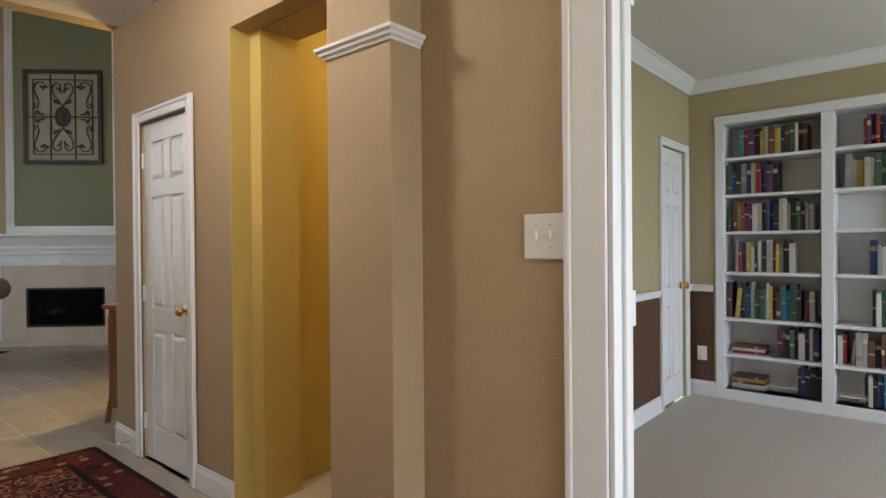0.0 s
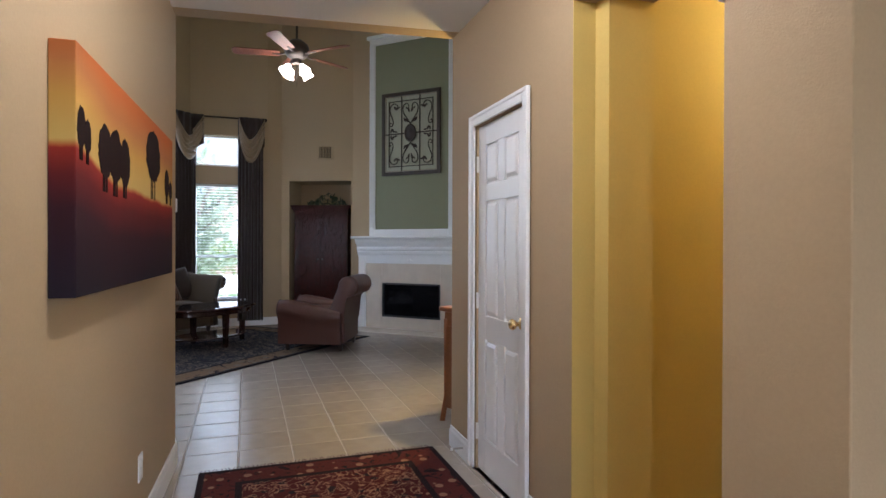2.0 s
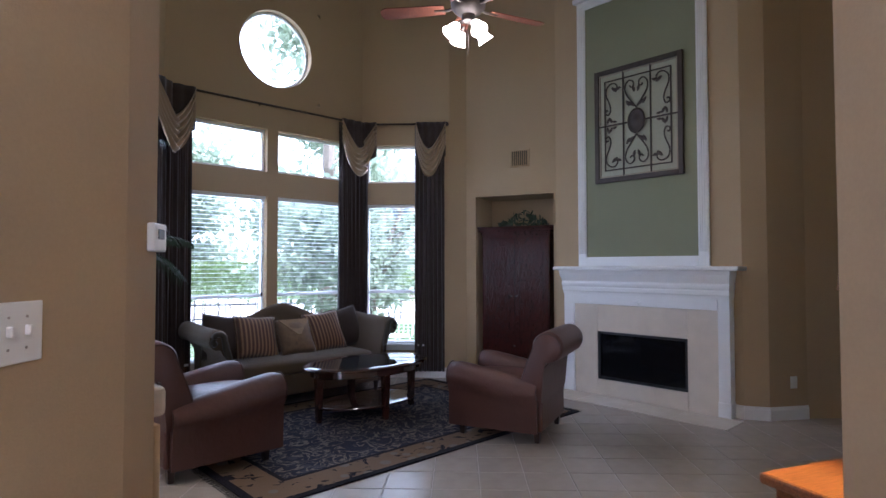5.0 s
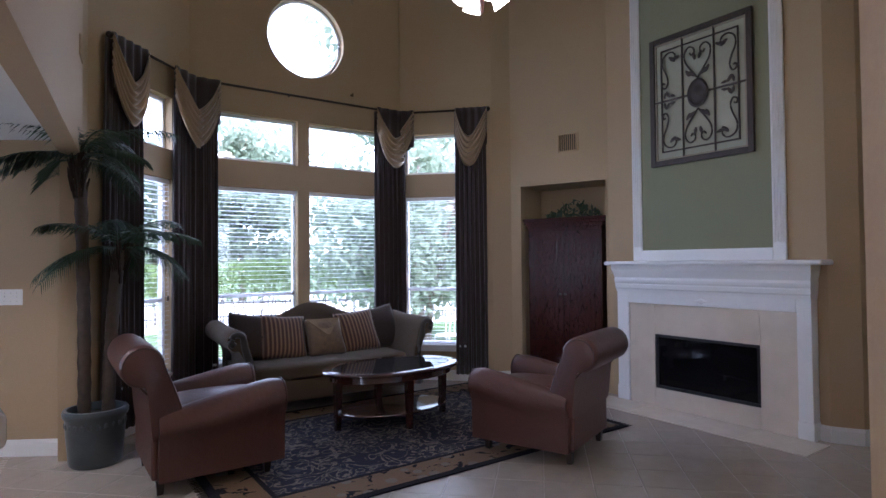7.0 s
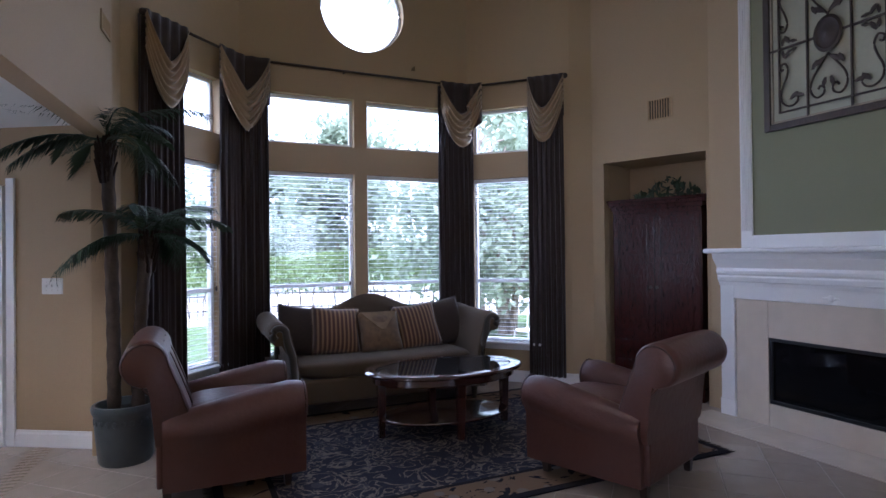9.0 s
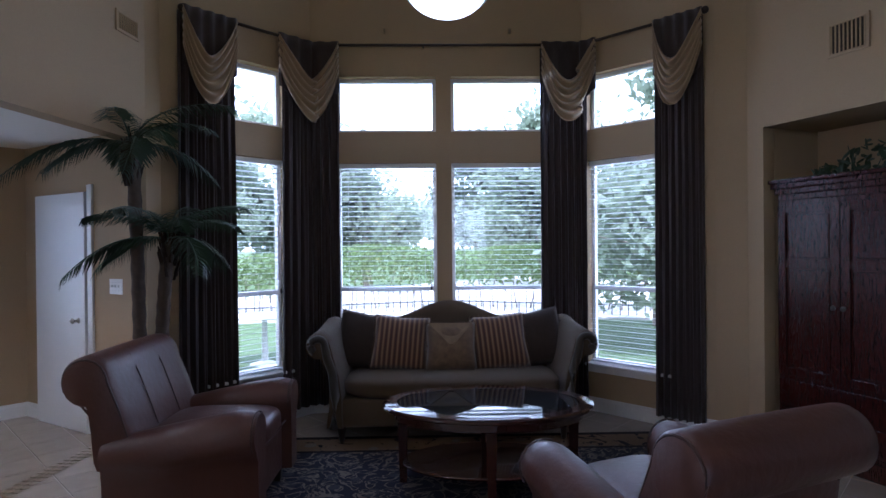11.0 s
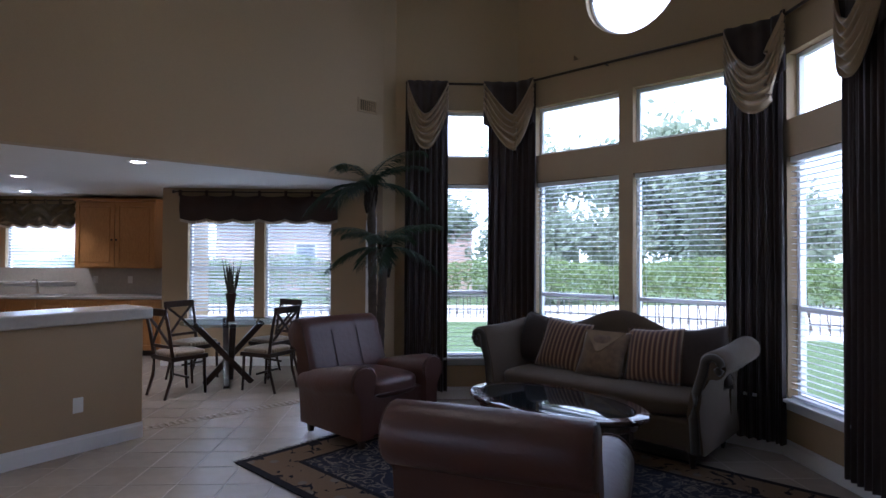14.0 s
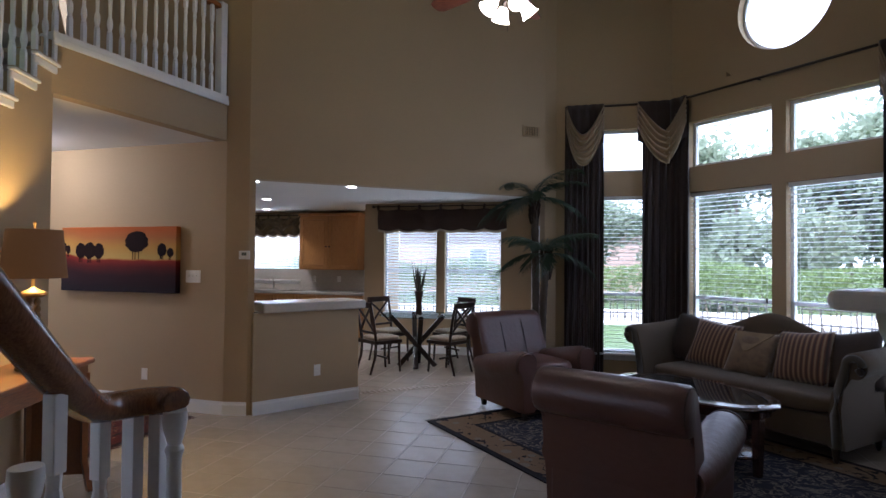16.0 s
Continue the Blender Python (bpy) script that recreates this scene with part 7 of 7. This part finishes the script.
tl = thing("table_lamp", "table lamp with a bronze drum shade and twin gilt twisted columns", "table lamp")
GILT = mat("antique_gilt", (0.25, 0.16, 0.06), 0.45, metal=0.6, grain=0.5, scale=40)
part("base", lathe([(0.085, 0), (0.085, 0.02), (0.06, 0.04), (0.03, 0.055)], 20), GILT, tl, smooth=40)
for sx in (-1, 1):
    bm = bmesh.new()
    for k in range(2):
        add_tube(bm, [(sx * 0.032 + 0.009 * math.cos(t * 0.7 + k * math.pi), 0.009 * math.sin(t * 0.7 + k * math.pi), 0.05 + 0.38 * t / 40) for t in range(41)], 0.011, 6)
    part("column", bm, GILT, tl, "twisted gilt column", smooth=True)
part("cap", lathe([(0.05, 0.43), (0.075, 0.445), (0.07, 0.46), (0.03, 0.475), (0.012, 0.49), (0.008, 0.56)], 20), GILT, tl, smooth=40)
SHADE = mat("brown_lamp_shade", (0.022, 0.010, 0.005), 0.8, grain=0.3, scale=80)
b = SHADE.node_tree.nodes["Principled BSDF"]
b.inputs["Emission Color"].default_value, b.inputs["Emission Strength"].default_value = (0.40, 0.17, 0.05, 1), 0.06
sh = part("shade", lathe([(0.172, 0.545), (0.142, 0.835)], 32, cap=False), SHADE, tl, "bronze fabric drum shade, lit from inside", smooth=True)
solidify(sh, 0.003)
part("finial", lathe([(0.003, 0.83), (0.008, 0.86), (0.012, 0.875), (0.004, 0.89)], 10), GILT, tl, smooth=40)
part("harp", tube([(0.0, 0.0, 0.54), (0.07, 0, 0.62), (0.07, 0, 0.76), (0, 0, 0.845)], 0.003, 5), GILT, tl)
LAMP_AT = STAIR_M @ Vector((0.67, 0.25, 0.873))
tl.matrix_world = pose(LAMP_AT.x, LAMP_AT.y, LAMP_AT.z)


# ---- outside ----
GRASS = mat("lawn_grass", (0.06, 0.10, 0.03), 0.95, grain=0.5, scale=60, blotch=0.3, blotch_scale=0.7, bump=0.5, bump_scale=120)
tagged(part("ground", prism([(-260, -260), (200, -260), (200, 200), (-260, 200)], -0.4, -0.18), GRASS), "green lawn reaching to the horizon", "ground", kind="structure")
PATIO = mat("pale_patio_concrete", (0.54, 0.52, 0.49), 0.9, grain=0.3, scale=20)
tagged(part("patio", prism([(-13.0, -1.6), (-10.1, -1.0), (-10.1, 3.5), (-13.5, 3.0)], -0.3, -0.14), PATIO), "pale concrete patio slab", "patio", kind="structure")
tagged(part("pavement", prism([(-30, -16.8), (6, -16.8), (6, -12.6), (-8.7, -12.0), (-15.4, -8.3), (-18.6, -1.6), (-20.0, 6), (-30, 6)], -0.3, -0.13), PATIO), "pale pavement beyond the hedge", "pavement", kind="structure")
HEDGE_LEAF = backlit(mat("hedge_leaf", (0.11, 0.16, 0.055), 0.6, grain=0.5, scale=3, colour2=(0.12, 0.18, 0.05)), 0.45, (0.20, 0.27, 0.10))
BARK = mat("pale_bark", (0.20, 0.165, 0.13), 0.9, grain=0.5, scale=14, bump=0.5)
rnd = random.Random(8)
def leaf_cloud(n, place, size, material, name="leaves"):
    """Many small folded leaves; place(rnd) gives each one's point."""
    vs, fs_ = [], []
    for _ in range(n):
        c = place(rnd)
        u = Vector((rnd.gauss(0, 1), rnd.gauss(0, 1), rnd.gauss(0, 1))).normalized()
        w = u.cross(Vector((rnd.gauss(0, 1), rnd.gauss(0, 1), rnd.gauss(0, 1)))).normalized()
        s = size * rnd.uniform(0.6, 1.4)
        k = len(vs)
        vs += [tuple(c - u * s), tuple(c + w * s * 0.4), tuple(c + u * s), tuple(c - w * s * 0.4)]
        fs_.append((k, k + 1, k + 2, k + 3))
    me = bpy.data.meshes.new(name)
    me.from_pydata(vs, [], fs_)
    me.materials.append(material)
    return new(name, me)
hedge_line = [(-21.5, 5.0), (-20.0, -2.0), (-16.6, -9.4), (-9.0, -13.6), (4.0, -14.2)]
hlen = sum(math.dist(a, b) for a, b in zip(hedge_line, hedge_line[1:]))
def hedge_place(r):
    (x, y), nn = along(hedge_line, r.uniform(0, hlen - 0.01))
    o = r.uniform(-0.55, 0.55)
    z = 0.50 + 1.10 * r.random() ** 0.8 + 0.12 * math.sin(x * 2.1 + y * 1.7)
    if z < 0.75 and r.random() < 0.5:
        z += 0.5
    return Vector((x + nn[0] * o, y + nn[1] * o, z - 0.1))
hedge = tagged(leaf_cloud(26000, hedge_place, 0.075, HEDGE_LEAF, "hedge"), "clipped green hedge with bare stems below", "hedge", kind="stuff")
st = bmesh.new()
for k in range(110):
    (x, y), nn = along(hedge_line, hlen * (k + 0.5) / 110)
    add_tube(st, [(x, y, -0.2), (x + rnd.uniform(-0.1, 0.1), y + rnd.uniform(-0.1, 0.1), 0.3), (x + rnd.uniform(-0.25, 0.25), y + rnd.uniform(-0.25, 0.25), 0.9)], [0.025, 0.02, 0.01], 5)
o = part("hedge_stems", st, BARK)
o.parent = hedge


def tree(x, y, h, spread, seed, stems=1, leaves=3800, leaf=0.11, colour=None, trunk_r=0.16):
    """A tapered trunk with limbs and a crown of many leaves, uneven and with gaps."""
    t = thing("tree", "leafy garden tree beyond the windows", "tree", group="garden trees")
    r = random.Random(seed)
    bm = bmesh.new()
    tips = []
    for s in range(stems):
        a = 2 * math.pi * s / max(stems, 1) + r.uniform(-0.4, 0.4)
        ox, oy = (0.12 * math.cos(a), 0.12 * math.sin(a)) if stems > 1 else (0, 0)
        lean = 0.16 if stems > 1 else 0.03
        pts = [(ox + lean * h * q * q * math.cos(a), oy + lean * h * q * q * math.sin(a), -0.2 + h * 0.62 * q) for q in [i / 8 for i in range(9)]]
        add_tube(bm, pts, [trunk_r * (1 - 0.6 * i / 8) / (1 if stems == 1 else 1.7) for i in range(9)], 9)
        for k in range(9):
            b = Vector(pts[2 + k % 7])
            d = Vector((r.gauss(0, 1), r.gauss(0, 1), r.uniform(-0.1, 1.1))).normalized()
            e = b + d * spread * r.uniform(0.5, 0.95)
            mid = b.lerp(e, 0.5) + Vector((0, 0, 0.1 * spread))
            add_tube(bm, [b, mid, e], [0.05, 0.03, 0.01], 6)
            tips += [e, mid, b.lerp(e, 0.8)]
    part("trunk", bm, BARK, t)
    clumps = [(c, r.uniform(0.3, 0.62) * spread * 0.6) for c in tips]
    vs, fs_ = [], []
    leaf *= 1.12
    for _ in range(int(leaves * 1.7)):
        c, rad = r.choice(clumps)
        p = c + Vector((r.gauss(0, 1), r.gauss(0, 1), r.gauss(0, 0.8))) * rad * 0.5
        u = Vector((r.gauss(0, 1), r.gauss(0, 1), r.gauss(0, 1))).normalized()
        w = u.cross(Vector((r.gauss(0, 1), r.gauss(0, 1), r.gauss(0, 1)))).normalized()
        s = leaf * r.uniform(0.6, 1.4)
        k = len(vs)
        vs += [tuple(p - u * s), tuple(p + w * s * 0.5), tuple(p + u * s), tuple(p - w * s * 0.5)]
        fs_.append((k, k + 1, k + 2, k + 3))
    me = bpy.data.meshes.new("crown")
    me.from_pydata(vs, [], fs_)
    me.materials.append(colour or TREE_LEAF)
    ob = new("crown", me)
    ob.parent = t
    t.matrix_world = pose(x, y, 0)
    return t
# paler than foliage is: the bright outdoor haze is put into the leaf colours
TREE_LEAF = backlit(mat("hazed_tree_leaf", (0.18, 0.215, 0.15), 0.6, grain=0.6, scale=0.6, colour2=(0.20, 0.25, 0.165)), 0.5, (0.32, 0.38, 0.27))
tree(-14.6, -1.9, 5.4, 1.7, 1, stems=4, leaves=2600, leaf=0.09, trunk_r=0.15)
tree(-16.9, -3.3, 11.0, 2.6, 2, leaves=2600, trunk_r=0.27)
tree(-19.0, -16.0, 7.0, 3.4, 3, leaves=8500, leaf=0.13)
tree(-12.5, -20.0, 7.4, 3.6, 4, leaves=8500, leaf=0.13)
tree(-26.0, -12.5, 8.0, 3.8, 5, leaves=8500, leaf=0.14)
tree(-6.0, -21.0, 6.6, 3.2, 6, leaves=8000, leaf=0.13)
tree(-28.0, -5.0, 7.5, 3.4, 7, leaves=8000, leaf=0.14)
tree(-33.0, -22.0, 10.0, 4.6, 8, leaves=8500, leaf=0.2)
tree(-20.0, -30.0, 10.5, 5.0, 9, leaves=8500, leaf=0.2)
BRICK = mat("pink_brick_wall", (0.42, 0.31, 0.26), 0.9, grain=0.4, scale=12, blotch=0.15)
def house(x, y, w, d, h, yaw, wins):
    hs = thing("house", "pink brick neighbouring house beyond the hedge", "house")
    part("wall", box((0, 0, h / 2 - 0.2), (w, d, h)), BRICK, hs)
    bm = bmesh.new()
    v = [bm.verts.new(q) for q in ((-w / 2 - 0.4, -d / 2 - 0.4, h - 0.2), (w / 2 + 0.4, -d / 2 - 0.4, h - 0.2), (w / 2 + 0.4, d / 2 + 0.4, h - 0.2), (-w / 2 - 0.4, d / 2 + 0.4, h - 0.2), (-w / 4, 0, h + 2.6), (w / 4, 0, h + 2.6))]
    for f in ((0, 1, 5, 4), (1, 2, 5), (2, 3, 4, 5), (3, 0, 4), (3, 2, 1, 0)):
        bm.faces.new([v[i] for i in f])
    part("roof", bm, mat("grey_shingle_roof", (0.10, 0.095, 0.09), 0.9, grain=0.4, scale=8), hs)
    for wx, wz in wins:
        win = part("window", rect_frame(1.1, 1.5, 0.08, 0.1, 0.0), TRIM, hs)
        win.matrix_local = pose(wx, d / 2 + 0.02, wz)
        pn = part("pane", box((0, -0.02, 0), (0.96, 0.02, 1.36)), mat("house_window_glass", (0.10, 0.13, 0.16), 0.1), win)
        part("muntin", box((0, 0.01, 0), (0.96, 0.03, 0.05)), TRIM, win)
    hs.matrix_world = pose(x, y, 0, 0, 0, yaw)
house(-36.0, -1.0, 12.0, 8.0, 5.6, -95, ((-2.5, 1.5), (1.6, 1.5), (-2.5, 4.0), (1.6, 4.0)))
house(-3.0, -30.0, 13.0, 8.0, 3.4, 0, ((-3.0, 1.5), (2.0, 1.5)))
WIRE = mat("white_garden_iron", (0.6, 0.6, 0.58), 0.5)
gc = thing("garden_chair", "white wrought iron garden chair on the patio", "garden chair")
part("seat", lathe([(0.2, 0.42), (0.205, 0.43), (0.2, 0.44)], 20), WIRE, gc)
for x in (-0.15, 0.15):
    for y in (-0.15, 0.15):
        part("leg", tube([(x, y, 0.42), (x * 1.1, y * 1.1, 0.2), (x * 1.35, y * 1.35, 0.0)], 0.011, 6), WIRE, gc)
part("backrest", tube([(-0.19, 0.17, 0.42), (-0.2, 0.2, 0.7), (-0.1, 0.22, 0.85), (0.1, 0.22, 0.85), (0.2, 0.2, 0.7), (0.19, 0.17, 0.42)], 0.012, 6), WIRE, gc)
for x in (-0.1, 0.0, 0.1):
    part("back_bar", tube([(x, 0.17, 0.43), (x, 0.215, 0.85)], 0.007, 5), WIRE, gc)
gc.matrix_world = pose(-11.9, -0.9, -0.14, 0, 0, 60)
gtb = thing("garden_table", "white garden table with a round top", "garden table")
part("tabletop", lathe([(0.45, 0.70), (0.46, 0.715), (0.45, 0.73)], 28), WIRE, gtb)
part("pedestal", lathe([(0.22, 0), (0.05, 0.05), (0.04, 0.70)], 14), WIRE, gtb)
gtb.matrix_world = pose(-9.2, -6.2, -0.18)
FENCE_PAINT = mat("dark_fence_iron", (0.045, 0.046, 0.045), 0.6, grain=0.3, scale=12)
fence = thing("garden_fence", "low dark iron picket fence in front of the hedge", "fence")
fl = [(-19.0, -1.5), (-15.8, -8.7), (-8.8, -12.5), (3.5, -13.0)]
flen = sum(math.dist(a, b) for a, b in zip(fl, fl[1:]))
for z in (0.12, 0.48):
    part("rail", tube([(*p, z) for p in fl], 0.02, 4), FENCE_PAINT, fence)
for k in range(150):
    (x, y), _ = along(fl, flen * (k + 0.5) / 150)
    part("picket", tube([(x, y, -0.18), (x, y, 0.55)], 0.014, 4), FENCE_PAINT, fence)


# ---- floor tiles, last ----
PITCH = 0.325
def tile_mesh():
    bm = bmesh.new()
    h, c = PITCH / 2 - 0.003, 0.004
    lo = [bm.verts.new((x, y, -0.008)) for x, y in ((-h, -h), (h, -h), (h, h), (-h, h))]
    md = [bm.verts.new((v.co.x, v.co.y, -0.0025)) for v in lo]
    hi = [bm.verts.new((math.copysign(h - c, v.co.x), math.copysign(h - c, v.co.y), 0.0)) for v in lo]
    bm.faces.new(hi)
    for a, b in ((lo, md), (md, hi)):
        for i in range(4):
            bm.faces.new((a[i], a[(i + 1) % 4], b[(i + 1) % 4], b[i]))
    me = bpy.data.meshes.new("tile")
    bmesh.ops.recalc_face_normals(bm, faces=bm.faces)
    bm.to_mesh(me)
    bm.free()
    me.materials.append(TILE)
    return me
TILE_ME = tile_mesh()
def inside(x, y, poly):
    r = False
    for (x0, y0), (x1, y1) in zip(poly, poly[1:] + poly[:1]):
        if (y0 > y) != (y1 > y) and x < (x1 - x0) * (y - y0) / (y1 - y0) + x0:
            r = not r
    return r
near, rest = [], []
for i in range(-32, 12):
    for j in range(-21, 24):
        x, y = (i + 0.5) * PITCH, (j + 0.5) * PITCH
        if any(inside(x + a, y + b, floor_pts) for a in (-0.16, 0, 0.16) for b in (-0.16, 0, 0.16)):
            if -6.75 < x < -3.25 and -2.3 < y < 2.9 or (-3.25 < x < -2.7 and -0.6 < y < 1.0):
                near.append((x, y))
            else:
                rest.append((x, y))
near, rest = near[:300], rest + near[300:]
for x, y in near:
    ob = new("tile", TILE_ME)
    ob.parent = floor
    ob.location = (x, y, 0)
vs, fs_ = [], []
src_v = [tuple(v.co) for v in TILE_ME.vertices]
src_f = [tuple(p.vertices) for p in TILE_ME.polygons]
for x, y in rest:
    k = len(vs)
    vs += [(a + x, b + y, c) for a, b, c in src_v]
    fs_ += [tuple(k + q for q in f) for f in src_f]
me = bpy.data.meshes.new("tiles_far")
me.from_pydata(vs, [], fs_)
me.materials.append(TILE)
ob = tagged(new("tiles_far", me), kind="stuff")
ob.parent = floor
# mosaic border between the living room and the kitchen
bd = Vector((-0.775, -0.632))
mos = bmesh.new()
bn3 = Vector((-bd.y, bd.x))
for k in range(46):
    q = Vector((-4.30, -1.86)) + bd * (0.062 * k)
    for r in (-1, 0, 1):
        c = q + bn3 * (0.045 * r)
        add_box(mos, (c.x, c.y, 0.0005), (0.04, 0.04, 0.004), 0.0, Matrix.Translation((c.x, c.y, 0)) @ Matrix.Rotation(math.atan2(bd.y, bd.x) + (math.pi / 4 if r == 0 else 0), 4, "Z") @ Matrix.Translation((-c.x, -c.y, 0)))
o = part("mosaic_border", mos, mat("tan_mosaic", (0.26, 0.19, 0.12), 0.3, grain=0.4, scale=30))
o.parent = floor
